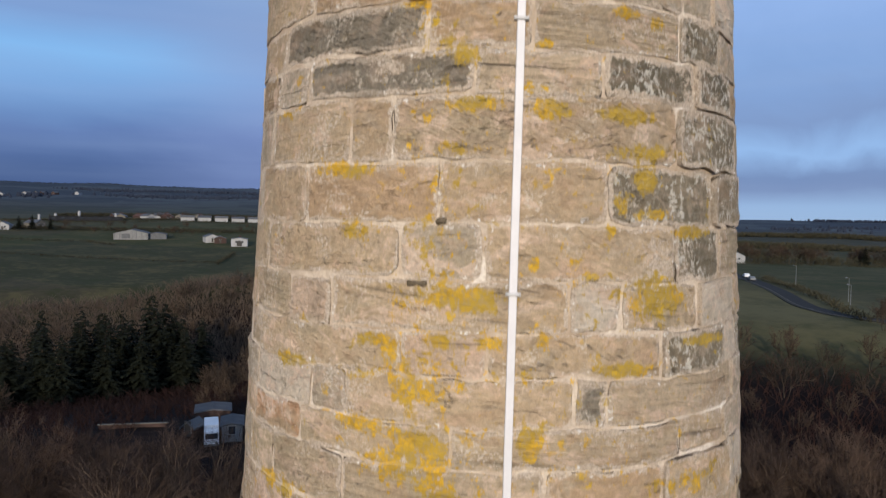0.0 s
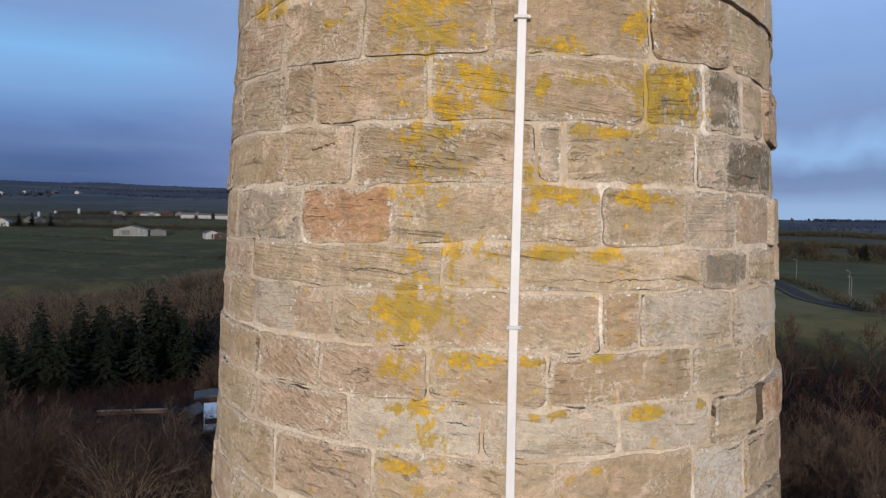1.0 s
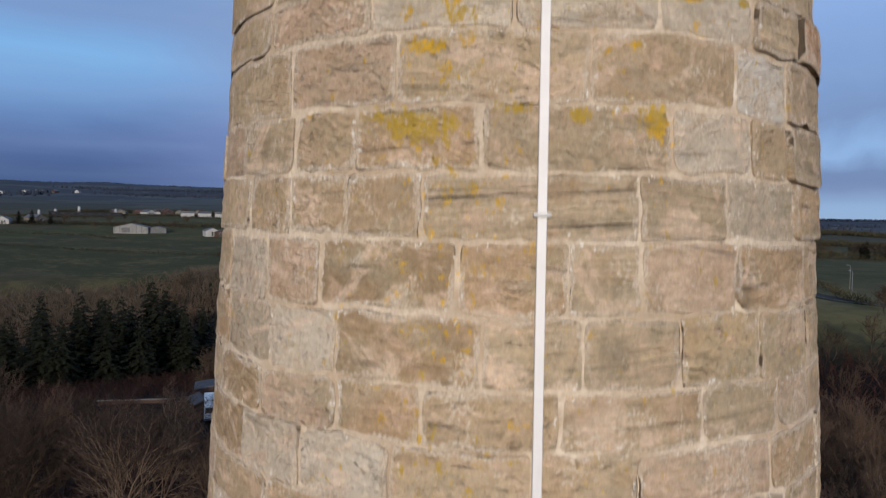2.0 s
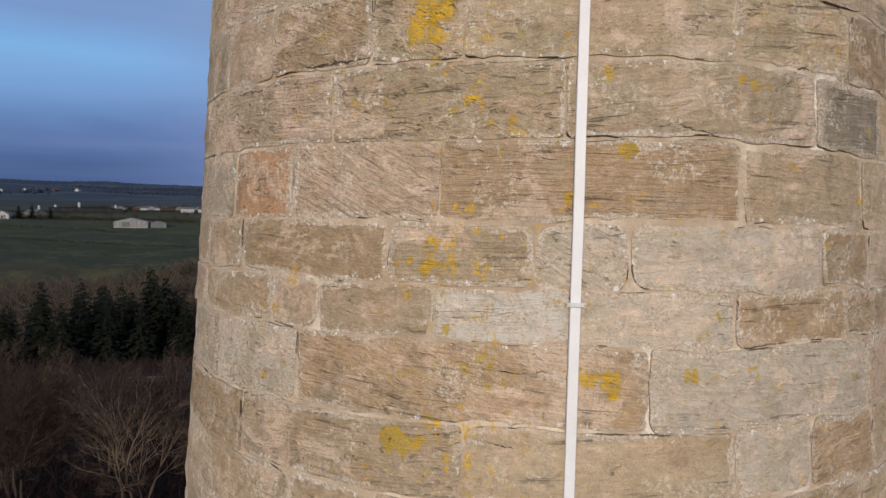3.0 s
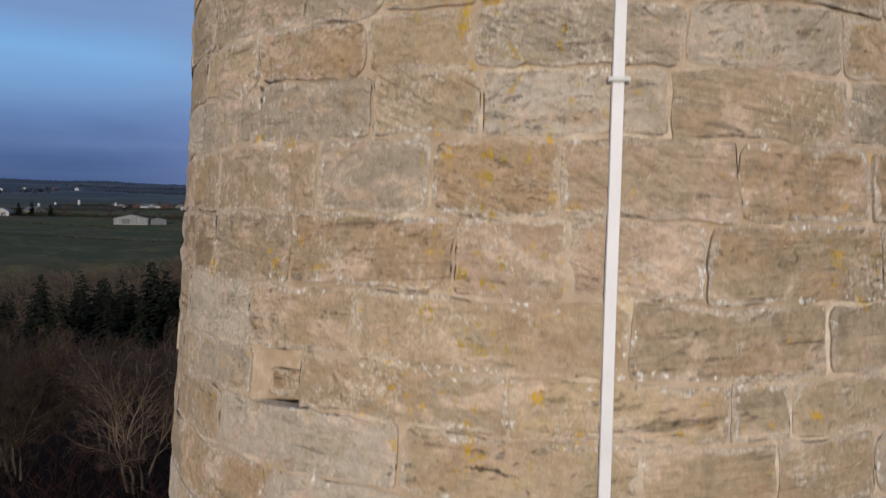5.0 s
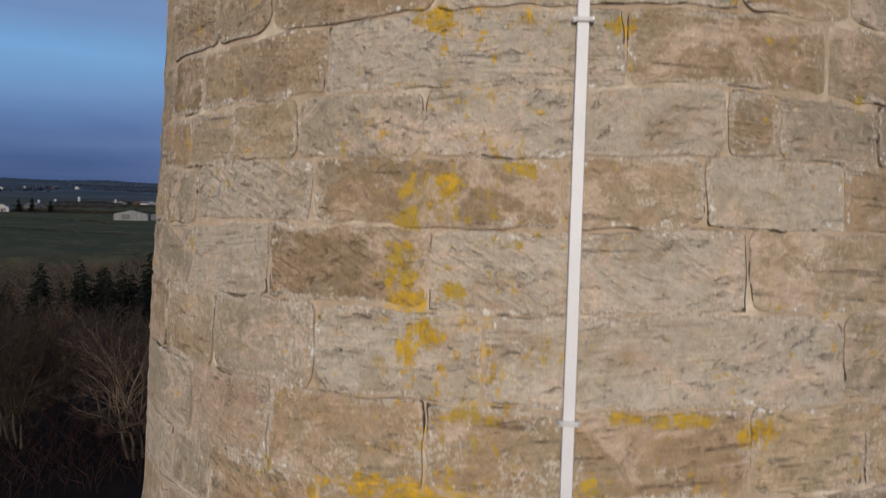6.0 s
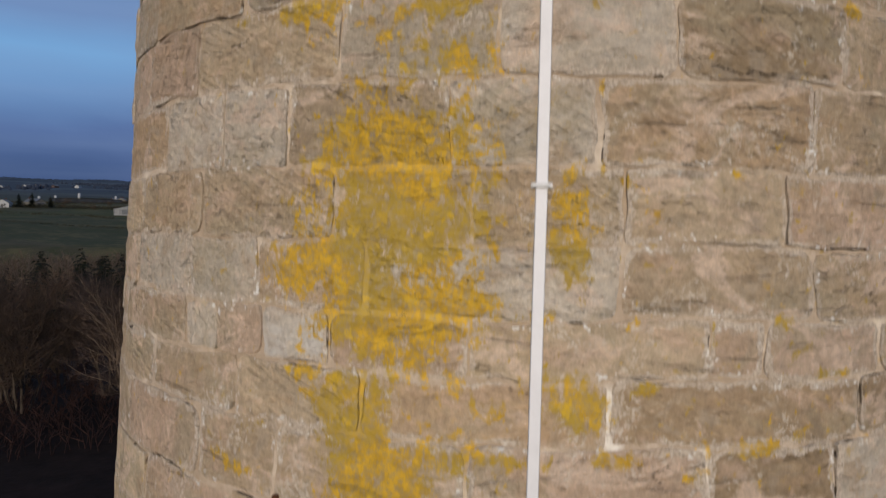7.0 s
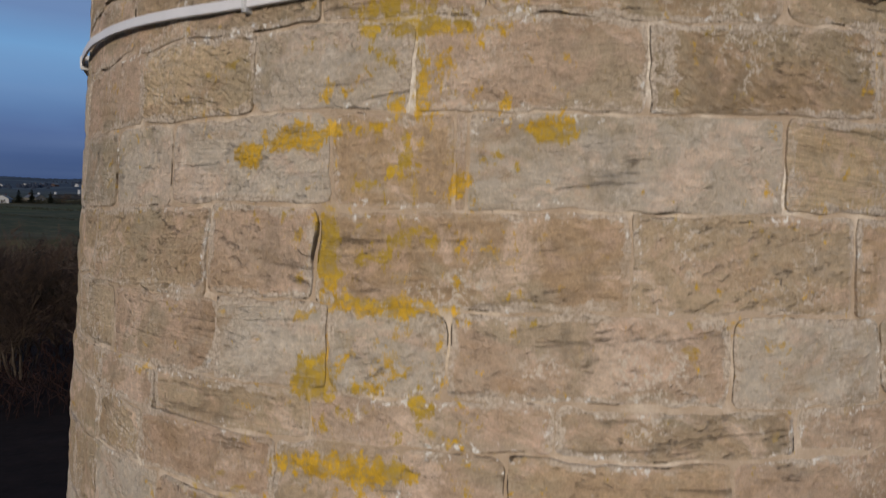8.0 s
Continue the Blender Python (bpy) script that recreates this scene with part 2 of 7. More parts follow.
    colour = blend(nt, span(nt, wash, 0.44, 0.35, 0.0, 0.55 * odd), colour, blend(nt, 1.0, (0.36, 0.252, 0.158), grey.outputs[0], "MULTIPLY"))
    # short open cracks along the beds
    c4 = nt.nodes.new("ShaderNodeCombineXYZ")
    put(nt, c4.inputs[0], calc(nt, "MULTIPLY", s.outputs[0], 2.4))
    put(nt, c4.inputs[1], calc(nt, "MULTIPLY", s.outputs[1], 2.4))
    put(nt, c4.inputs[2], calc(nt, "MULTIPLY", lift, 17.0))
    split_line = calc(nt, "ABSOLUTE", calc(nt, "SUBTRACT", grain(nt, c4.outputs[0], 1.0, 4, 0.55, 0.15), 0.5))
    split_line = calc(nt, "MULTIPLY", span(nt, split_line, 0.003, 0.009, 1.0, 0.0), span(nt, grain(nt, own, 5.0, 3, 0.6), 0.57, 0.64))
    colour = blend(nt, calc(nt, "MULTIPLY", split_line, 0.6), colour, (0.10, 0.068, 0.042))
    # iron stains and grey soot, in broad drifts
    rusty = span(nt, grain(nt, vcalc(nt, "MULTIPLY", own, (1.0, 1.0, 1.8)), 3.1, 4, 0.6, 0.5), 0.54, 0.72, 0.0, 0.28)
    colour = blend(nt, rusty, colour, (0.33, 0.195, 0.095))
    soot = span(nt, grain(nt, vcalc(nt, "MULTIPLY", pos, (1.0, 1.0, 0.6)), 5.5, 5, 0.65, 0.3), 0.57, 0.70, 0.0, 0.34)
    colour = blend(nt, soot, colour, (0.21, 0.175, 0.125))
    dust = calc(nt, "MULTIPLY", span(nt, grain(nt, pos, 5.0, 5, 0.7, 0.4), 0.52, 0.63), span(nt, grain(nt, pos, 70.0, 5, 0.75), 0.50, 0.57, 0.0, 0.80))
    colour = blend(nt, dust, colour, (0.78, 0.69, 0.57))
    if spots:
        dots = span(nt, grain(nt, vcalc(nt, "MULTIPLY", own, (1.0, 1.0, 0.7)), 44.0, 5, 0.72, 0.3), 0.525, 0.555, 0.0, spots)
        dots = calc(nt, "MULTIPLY", dots, span(nt, grain(nt, own, 7.0, 4, 0.6), 0.44, 0.56, 0.15, 1.0))
        colour = blend(nt, dots, colour, (0.74, 0.70, 0.61))
    if bloom:
        white = span(nt, grain(nt, own, 14.0, 5, 0.7, 0.4), 0.44, 0.60, 0.0, bloom)
        colour = blend(nt, white, colour, (0.72, 0.67, 0.60) if bloom > 0.5 else (0.62, 0.57, 0.50))
    # pointing that was smeared over the edges, with chips of white lime, and open cracks where it fell out
    edge = attribute(nt, "edge")
    ragged = calc(nt, "ADD", calc(nt, "MULTIPLY", grain(nt, pos, 13.0, 6, 0.74, 0.3), 0.090), -0.024 if spots else -0.031)
    smear = span(nt, calc(nt, "SUBTRACT", edge, ragged), -0.0015, 0.0015, 1.0, 0.0)
    patchy = span(nt, grain(nt, pos, 3.0, 4, 0.65), 0.40, 0.56, 0.45 if spots else 0.12, 1.0)
    smear = calc(nt, "MULTIPLY", smear, patchy)
    pale = blend(nt, span(nt, grain(nt, pos, 120.0, 4, 0.7), 0.36, 0.60), (0.48, 0.375, 0.275), (0.74, 0.635, 0.51))
    colour = blend(nt, smear, colour, pale)
    chips = calc(nt, "MULTIPLY", span(nt, grain(nt, pos, 52.0, 3, 0.6), 0.60, 0.64), span(nt, edge, 0.012, 0.030, 1.0, 0.0))
    chips = calc(nt, "MULTIPLY", chips, span(nt, grain(nt, pos, 4.2, 3, 0.6), 0.47, 0.55))
    colour = blend(nt, chips, colour, (0.90, 0.86, 0.79))
    waver = calc(nt, "MULTIPLY", calc(nt, "SUBTRACT", grain(nt, pos, 9.0, 5, 0.65), 0.5), 0.07)
    gape = calc(nt, "MULTIPLY", attribute(nt, "crack_gape"), span(nt, grain(nt, pos, 30.0, 4, 0.6), 0.35, 0.6, 0.3, 1.3))
    open_crack = span(nt, calc(nt, "SUBTRACT", gape, calc(nt, "ABSOLUTE", calc(nt, "ADD", attribute(nt, "crack_line"), waver))), 0.0, 0.0015)
    colour = blend(nt, calc(nt, "MULTIPLY", open_crack, 0.85), colour, (0.075, 0.050, 0.032))
    fallen = span(nt, grain(nt, vcalc(nt, "ADD", pos, (3.0, 9.0, 1.0)), 6.5, 4, 0.6, 0.3), 0.585, 0.625)
    crevice = calc(nt, "MULTIPLY", fallen, span(nt, edge, 0.0012, 0.0040, 0.85, 0.0))
    colour = blend(nt, crevice, colour, (0.085, 0.058, 0.036))
    # daubs of lime and bird lime
    daub = calc(nt, "ADD", attribute(nt, "lime"), calc(nt, "MULTIPLY", calc(nt, "SUBTRACT", grain(nt, pos, 21.0, 7, 0.76, 0.5), 0.5), 2.6))
    colour = blend(nt, span(nt, daub, 0.47, 0.56, 0.0, 0.9), colour, pale)
    colour = lichened(nt, pos, colour)
    put(nt, bsdf.inputs["Base Color"], colour)
    bsdf.inputs["Roughness"].default_value = 0.93
    bsdf.inputs["Diffuse Roughness"].default_value = 0.4
    bsdf.inputs["Specular IOR Level"].default_value = 0.2
    high = calc(nt, "ADD", calc(nt, "MULTIPLY", bed, 0.15 + bands * 0.6), calc(nt, "MULTIPLY", mid, 0.45))
    high = calc(nt, "ADD", high, calc(nt, "MULTIPLY", peck, 0.75))
    high = calc(nt, "SUBTRACT", high, calc(nt, "MULTIPLY", nick, 0.75))
    high = calc(nt, "ADD", high, calc(nt, "MULTIPLY", stroke, 0.75))
    high = calc(nt, "ADD", high, calc(nt, "MULTIPLY", fine, 0.22))
    high = calc(nt, "ADD", high, calc(nt, "MULTIPLY", lamina, 0.55))
    high = calc(nt, "SUBTRACT", high, calc(nt, "MULTIPLY", seam, 0.25 + bands * 0.45))
    high = calc(nt, "SUBTRACT", high, span(nt, pits, 0.0, 0.22, 0.18, 0.0))
    high = calc(nt, "SUBTRACT", high, calc(nt, "MULTIPLY", split_line, 0.5))
    high = calc(nt, "SUBTRACT", high, calc(nt, "MULTIPLY", crevice, 0.5))
    high = calc(nt, "SUBTRACT", high, calc(nt, "MULTIPLY", open_crack, 0.6))
    relief(nt, bsdf, high, 0.034, 1.0)
    return m


def near_mean(tones, pull=0.42, mean=(0.438, 0.338, 0.238)):
    """Blocks of one quarry: tones drawn towards their common one."""
    return [tuple(c + (m - c) * pull for c, m in zip(t, mean)) for t in tones]


SORTS = [
    ("tan", "tan_sandstone", [(0.30, 0.245, 0.175), (0.37, 0.275, 0.175), (0.41, 0.315, 0.205), (0.44, 0.345, 0.235)], 0.30, 0, 0, 0.12),
    ("warm", "warm_sandstone", [(0.33, 0.225, 0.13), (0.39, 0.27, 0.16), (0.43, 0.31, 0.19)], 0.45, 0, 0, 0.2),
    ("brown", "brown_sandstone", [(0.21, 0.15, 0.085), (0.28, 0.195, 0.11), (0.33, 0.235, 0.14)], 0.4, 0, 0, 0.18),
    ("orange", "orange_sandstone", [(0.36, 0.20, 0.10), (0.44, 0.25, 0.135), (0.42, 0.28, 0.17)], 0.4, 0, 0, 0.12),
    ("pink", "pinkish_sandstone", [(0.37, 0.26, 0.18), (0.43, 0.315, 0.225), (0.44, 0.335, 0.25)], 0.3, 0, 0, 0.2),
    ("grey", "grey_sandstone", [(0.28, 0.238, 0.178), (0.35, 0.297, 0.225), (0.40, 0.345, 0.267)], 0.25, 0, 0, 0.15),
    ("dark", "sooty_sandstone", [(0.15, 0.13, 0.10), (0.21, 0.18, 0.135), (0.28, 0.235, 0.175)], 0.25, 0.12, 0, 0.0),
    ("crust", "dark_crusted_sandstone", [(0.125, 0.105, 0.075), (0.18, 0.15, 0.105), (0.27, 0.215, 0.145)], 0.3, 0.85, 0, -0.08),
    ("pale", "pale_sandstone", [(0.42, 0.358, 0.277), (0.49, 0.424, 0.335), (0.54, 0.475, 0.385)], 0.25, 0, 0.25, 0.12),
    ("white", "limewashed_sandstone", [(0.42, 0.37, 0.30), (0.50, 0.45, 0.38), (0.55, 0.50, 0.43)], 0.2, 0, 0.8, 0.1),
    ("buff", "buff_sandstone", [(0.42, 0.31, 0.18), (0.50, 0.385, 0.24), (0.52, 0.42, 0.29)], 0.6, 0, 0, 0.2),
    ("banded", "deeply_bedded_sandstone", [(0.31, 0.25, 0.17), (0.40, 0.315, 0.21), (0.46, 0.37, 0.26)], 1.1, 0, 0, 0.2),
]
STONE = {key: stone_material(name, near_mean(tones, pull), bands, spots, bloom)
         for key, name, tones, bands, spots, bloom, pull in SORTS}


def mortar_material():
    """Pale lime pointing, crumbly, with dark pits where it has fallen out."""
    m, nt, bsdf = material("lime_mortar")
    pos = position(nt)
    lump = grain(nt, pos, 60.0, 6, 0.75)
    colour = ramp(nt, grain(nt, pos, 7.0, 6, 0.7), [(0.32, (0.41, 0.305, 0.205)), (0.50, (0.53, 0.41, 0.295)), (0.68, (0.78, 0.67, 0.53))])
    colour = blend(nt, span(nt, grain(nt, pos, 110.0, 4, 0.7), 0.60, 0.70, 0.0, 0.5), colour, (0.27, 0.20, 0.13))
    # the upper part was pointed anew
    s = nt.nodes.new("ShaderNodeSeparateXYZ")
    link(nt, pos, s.inputs[0])
    fresh = calc(nt, "MULTIPLY", span(nt, s.outputs[2], 8.6, 10.5), span(nt, grain(nt, pos, 2.2, 4, 0.6), 0.40, 0.58, 0.05, 0.5))
    colour = blend(nt, fresh, colour, blend(nt, span(nt, lump, 0.35, 0.6), (0.55, 0.455, 0.35), (0.85, 0.77, 0.65)))
    colour = blend(nt, span(nt, attribute(nt, "lime"), 0.25, 0.45), colour, blend(nt, span(nt, lump, 0.35, 0.6), (0.62, 0.53, 0.43), (0.88, 0.81, 0.70)))
    colour = lichened(nt, pos, colour)
    put(nt, bsdf.inputs["Base Color"], colour)
    bsdf.inputs["Roughness"].default_value = 0.95
    bsdf.inputs["Diffuse Roughness"].default_value = 0.4
    relief(nt, bsdf, lump, 0.012)
    return m


def plain_material(name, dark, light, scale=3.0, rough=0.7, metal=0.0, bump=0.0, local=True):
    """A surface between two tones, with blotches and a finer grain."""
    m, nt, bsdf = material(name)
    vec = object_space(nt) if local else position(nt)
    f = calc(nt, "ADD", calc(nt, "MULTIPLY", grain(nt, vec, scale, 5, 0.6), 0.7), calc(nt, "MULTIPLY", grain(nt, vec, scale * 14, 3, 0.6), 0.3))
    put(nt, bsdf.inputs["Base Color"], ramp(nt, f, [(0.3, dark), (0.7, light)]))
    bsdf.inputs["Roughness"].default_value = rough
    bsdf.inputs["Metallic"].default_value = metal
    bsdf.inputs["Specular IOR Level"].default_value = 0.12 if rough >= 0.8 else 0.5
    if bump:
        relief(nt, bsdf, f, bump)
    return m


def ground_material():
    """Pasture in fields of slightly different greens; leaf litter under the woods, darkened as their shade; distance
    haze painted on the far hills.
    """
    m, nt, bsdf = material("pasture")
    pos = position(nt)
    flat = vcalc(nt, "MULTIPLY", pos, (1.0, 1.0, 0.0))
    field = cells(nt, flat, 0.0075)
    patch = nt.nodes.new("ShaderNodeSeparateColor")
    link(nt, field.outputs["Color"], patch.inputs[0])
    green = ramp(nt, patch.outputs[0], [(0.0, (0.044, 0.048, 0.018)), (0.35, (0.052, 0.051, 0.022)), (0.6, (0.052, 0.045, 0.027)), (0.85, (0.038, 0.039, 0.019))])
    tuft = calc(nt, "ADD", calc(nt, "MULTIPLY", grain(nt, flat, 0.05, 6, 0.68), 0.75), calc(nt, "MULTIPLY", grain(nt, flat, 0.30, 6, 0.7), 0.55))
    green = blend(nt, span(nt, tuft, 0.66, 0.52, 0.0, 0.7), green, (0.030, 0.038, 0.013))
    green = blend(nt, span(nt, tuft, 0.62, 0.80, 0.0, 0.85), green, (0.085, 0.074, 0.034))
    green = blend(nt, calc(nt, "MULTIPLY", attribute(nt, "dry"), span(nt, tuft, 0.45, 0.75, 0.35, 1.0)), green, (0.115, 0.100, 0.045))
    # litter kept near black, so the wood's shade is part of its colour
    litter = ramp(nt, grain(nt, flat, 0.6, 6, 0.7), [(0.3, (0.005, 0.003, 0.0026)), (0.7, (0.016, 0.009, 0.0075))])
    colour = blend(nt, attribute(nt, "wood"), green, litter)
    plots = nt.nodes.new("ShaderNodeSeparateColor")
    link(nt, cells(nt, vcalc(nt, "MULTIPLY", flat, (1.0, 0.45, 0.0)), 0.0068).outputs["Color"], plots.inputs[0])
    # distance haze put into the colour: far plots in bluish grey
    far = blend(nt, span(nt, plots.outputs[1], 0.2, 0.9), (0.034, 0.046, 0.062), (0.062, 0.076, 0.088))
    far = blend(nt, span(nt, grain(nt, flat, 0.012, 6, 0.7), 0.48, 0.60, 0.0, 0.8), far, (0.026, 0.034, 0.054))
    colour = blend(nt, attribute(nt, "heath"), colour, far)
    put(nt, bsdf.inputs["Base Color"], colour)
    bsdf.inputs["Roughness"].default_value = 0.95
    bsdf.inputs["Specular IOR Level"].default_value = 0.1
    relief(nt, bsdf, tuft, 0.15)
    return m


MORTAR_MAT = mortar_material()
GROUND = ground_material()
TAPE = plain_material("white_coated_tape", (0.60, 0.585, 0.58), (0.70, 0.685, 0.68), 9.0, 0.5)
CLIP = plain_material("grey_plastic_clip", (0.40, 0.40, 0.39), (0.60, 0.59, 0.57), 30.0, 0.5)
STEEL = plain_material("dull_steel", (0.25, 0.25, 0.25), (0.42, 0.41, 0.40), 30.0, 0.45, 0.8)
RUST = plain_material("rusted_iron", (0.045, 0.020, 0.012), (0.17, 0.07, 0.03), 40.0, 0.9, 0.0, 0.006)
PLUG = plain_material("weathered_timber", (0.07, 0.055, 0.036), (0.19, 0.15, 0.10), 40.0, 0.9)
BARK = plain_material("grey_brown_bark", (0.03, 0.023, 0.017), (0.085, 0.066, 0.05), 2.0, 0.9)
TWIG = plain_material("bare_limbs", (0.078, 0.055, 0.039), (0.20, 0.144, 0.103), 0.9, 0.9)
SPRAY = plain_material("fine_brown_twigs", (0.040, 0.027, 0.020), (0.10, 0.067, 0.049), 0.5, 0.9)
# undergrowth twigs, darkened to stand for the shade on the wood's floor
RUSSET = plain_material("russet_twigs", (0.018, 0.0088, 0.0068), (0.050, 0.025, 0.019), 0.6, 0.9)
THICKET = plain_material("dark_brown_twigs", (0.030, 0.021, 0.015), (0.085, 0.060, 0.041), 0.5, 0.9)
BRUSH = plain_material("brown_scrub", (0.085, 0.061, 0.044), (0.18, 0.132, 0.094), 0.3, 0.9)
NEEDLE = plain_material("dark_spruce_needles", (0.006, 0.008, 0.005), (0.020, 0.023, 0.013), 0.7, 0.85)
# far trees: the bluish lift of distance haze is mixed into this colour
HAZED_TREE = plain_material("far_conifers", (0.020, 0.026, 0.042), (0.034, 0.042, 0.060), 0.05, 0.95, local=False)
HEDGE = plain_material("winter_hedge", (0.028, 0.026, 0.016), (0.070, 0.062, 0.036), 1.5, 0.9)
ASPHALT = plain_material("worn_asphalt", (0.022, 0.022, 0.024), (0.038, 0.038, 0.038), 0.8, 0.95, 0, 0.01, False)
VERGE = plain_material("gravel_verge", (0.03, 0.03, 0.024), (0.055, 0.052, 0.042), 1.5, 0.9, 0, 0.02, False)
RENDER_WHITE = plain_material("white_render", (0.27, 0.27, 0.268), (0.38, 0.378, 0.37), 0.4, 0.85)
RENDER_CREAM = plain_material("cream_render", (0.10, 0.09, 0.075), (0.16, 0.145, 0.12), 0.4, 0.85)
BRICK_RED = plain_material("red_brick_far", (0.045, 0.030, 0.026), (0.075, 0.048, 0.040), 0.5, 0.9)
SLATE = plain_material("grey_slate", (0.045, 0.048, 0.054), (0.085, 0.088, 0.095), 0.6, 0.6)
PANTILE = plain_material("red_pantile", (0.08, 0.042, 0.034), (0.12, 0.065, 0.05), 0.6, 0.8)
SHEET = plain_material("pale_sheet_cladding", (0.15, 0.15, 0.147), (0.26, 0.26, 0.25), 0.9, 0.85)
SHEET_GREY = plain_material("grey_roof_sheet", (0.085, 0.088, 0.09), (0.15, 0.152, 0.155), 0.7, 0.85)
FELT = plain_material("roofing_felt", (0.06, 0.063, 0.07), (0.11, 0.113, 0.122), 0.6, 0.8)
CLADDING = plain_material("dark_cladding", (0.014, 0.015, 0.018), (0.028, 0.029, 0.033), 0.5, 0.9)
DARK_DOOR = plain_material("dark_doorway", (0.020, 0.018, 0.016), (0.045, 0.04, 0.035), 1.0, 0.7)
GLASS_DARK = plain_material("window_glass_far", (0.02, 0.023, 0.027), (0.045, 0.05, 0.055), 0.5, 0.12)
PAINT_WHITE = plain_material("white_vehicle_paint", (0.62, 0.63, 0.64), (0.78, 0.78, 0.78), 0.8, 0.35)
PAINT_GREY = plain_material("grey_vehicle_paint", (0.09, 0.10, 0.11), (0.16, 0.17, 0.18), 0.8, 0.3)
RUBBER = plain_material("tyre_rubber", (0.018, 0.018, 0.018), (0.035, 0.035, 0.035), 6.0, 0.9)
POST = plain_material("galvanised_post", (0.13, 0.135, 0.135), (0.22, 0.22, 0.215), 2.0, 0.5, 0.3)

# ---- building helpers ----


def mesh_object(name, verts, faces, mat, parent=None, label="", smooth=False):
    me = bpy.data.meshes.new(name)
    me.from_pydata(verts, [], faces)
    me.update()
    for m in mat if isinstance(mat, (list, tuple)) else [mat]:
        me.materials.append(m)
    if smooth:
        me.shade_smooth()
    ob = new(name, me)
    ob.parent = parent
    return tagged(ob, label)


def part(name, bm, mat, parent, label="", smooth=False):
    me = bpy.data.meshes.new(name)
    bm.to_mesh(me)
    bm.free()
    me.materials.append(mat)
    if smooth:
        me.shade_smooth()
    ob = new(name, me)
    ob.parent = parent
    return tagged(ob, label)


def thing(name, at, turn, label, category, group="", kind=""):
    ob = new(name)
    ob.empty_display_size = 0.2
    ob.location, ob.rotation_euler = at, (0, 0, radians(turn))
    return tagged(ob, label, category, group, kind)


def add_box(bm, x0, x1, y0, y1, z0, z1, bevel=0.0):
    r = bmesh.ops.create_cube(bm, size=1.0, matrix=Matrix.Translation(((x0 + x1) / 2, (y0 + y1) / 2, (z0 + z1) / 2))
                              @ Matrix.Diagonal((x1 - x0, y1 - y0, z1 - z0, 1)))
    if bevel:
        vs = set(r["verts"])
        es = [e for e in bm.edges if e.verts[0] in vs and e.verts[1] in vs]
        bmesh.ops.bevel(bm, geom=es, offset=bevel, segments=2, affect="EDGES", profile=0.6)


def box(x0, x1, y0, y1, z0, z1, bevel=0.0):
    bm = bmesh.new()
    add_box(bm, x0, x1, y0, y1, z0, z1, bevel)
    return bm


def lerp_table(x, table):
    return float(np.interp(x, [a for a, b in table], [b for a, b in table]))


# ---- ground ----
LEFT_LAND = [(0, -14), (95, -14), (130, -21), (172, -29), (205, -21), (235, -9), (300, -3.6), (355, 0), (470, 5), (572, 9.4),
             (620, 9.2), (1000, 22), (1500, 49), (2200, 86), (3000, 130), (3600, 118), (4600, 60)]
RIGHT_LAND = [(0, -14), (70, -16), (120, -11), (150, -6.4), (205, -5.3), (270, -4.8), (400, -4.6), (600, -2), (1000, 3), (2000, 17),
              (3000, 35), (3600, 30), (4600, 10)]


def ground(x, y):
    r = math.hypot(x, y)
    a = math.atan2(x, y)
    s = min(1.0, max(0.0, (a + 0.12) / 0.3))
    s = s * s * (3 - 2 * s)
    if abs(a) > 1.2:
        s = 1.0 if a > 0 else min(1.0, s + (abs(a) - 1.2) / 0.8)
    h = lerp_table(r, LEFT_LAND) * (1 - s) + lerp_table(r, RIGHT_LAND) * s
    far = min(1.0, r / 900)
    h += noise.noise((x * 0.004, y * 0.004, 3.0)) * 9 * far * min(1.0, r / 300)
    h += noise.noise((x * 0.02, y * 0.02, 7.0)) * 0.8 * min(1.0, r / 60)
    return h


def wood_edge(a):
    """How far the wood reaches up to the pasture, by bearing; the grass comes lower further to the west."""
    west = -a if a < math.pi else 2 * math.pi - a
    return 238 - 18 * min(1.0, max(0.0, (west - radians(18)) / radians(8)))


def build_ground():
    radii = [0.0] + [1.5 * 1.062 ** i for i in range(134)]
    radii = [r for r in radii if r < 4600] + [4700]
    n = 180
    verts, faces, wood, heath, dry = [(0, 0, ground(0, 0))], [], [0.4], [0.0], [0.0]
    for r in radii[1:]:
        for k in range(n):
            a = 2 * math.pi * k / n
            x, y = r * math.sin(a), r * math.cos(a)
            verts.append((x, y, ground(x, y)))
            w = noise.noise((x * 0.012, y * 0.012, 1.0)) * 0.5
            left = 1.0 if math.sin(a) < 0.12 else 0.0
            edge = wood_edge(a) if left else 132
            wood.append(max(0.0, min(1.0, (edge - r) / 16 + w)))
            # the painted haze grows with distance
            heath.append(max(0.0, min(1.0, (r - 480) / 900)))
            dry.append(max(0.0, min(1.0, 1.6 - math.hypot((x - 82) / 22, (y - 165) / 45) + w)))
    for k in range(n):
        faces.append((0, 1 + k, 1 + (k + 1) % n))
    for i in range(len(radii) - 2):
        b = 1 + i * n
        for k in range(n):
            k2 = (k + 1) % n
            faces.append((b + k, b + n + k, b + n + k2, b + k2))
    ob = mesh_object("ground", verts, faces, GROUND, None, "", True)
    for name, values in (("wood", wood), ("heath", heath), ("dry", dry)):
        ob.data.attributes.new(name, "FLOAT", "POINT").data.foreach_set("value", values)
    return tagged(ob, "green pasture, wooded valley floor and far hills under painted blue haze", "ground", "", "structure")


build_ground()

# ---- the tower ----
R0, TAPER = 1.866, 0.0481
FOOT, HEAD = -14.2, 16.0


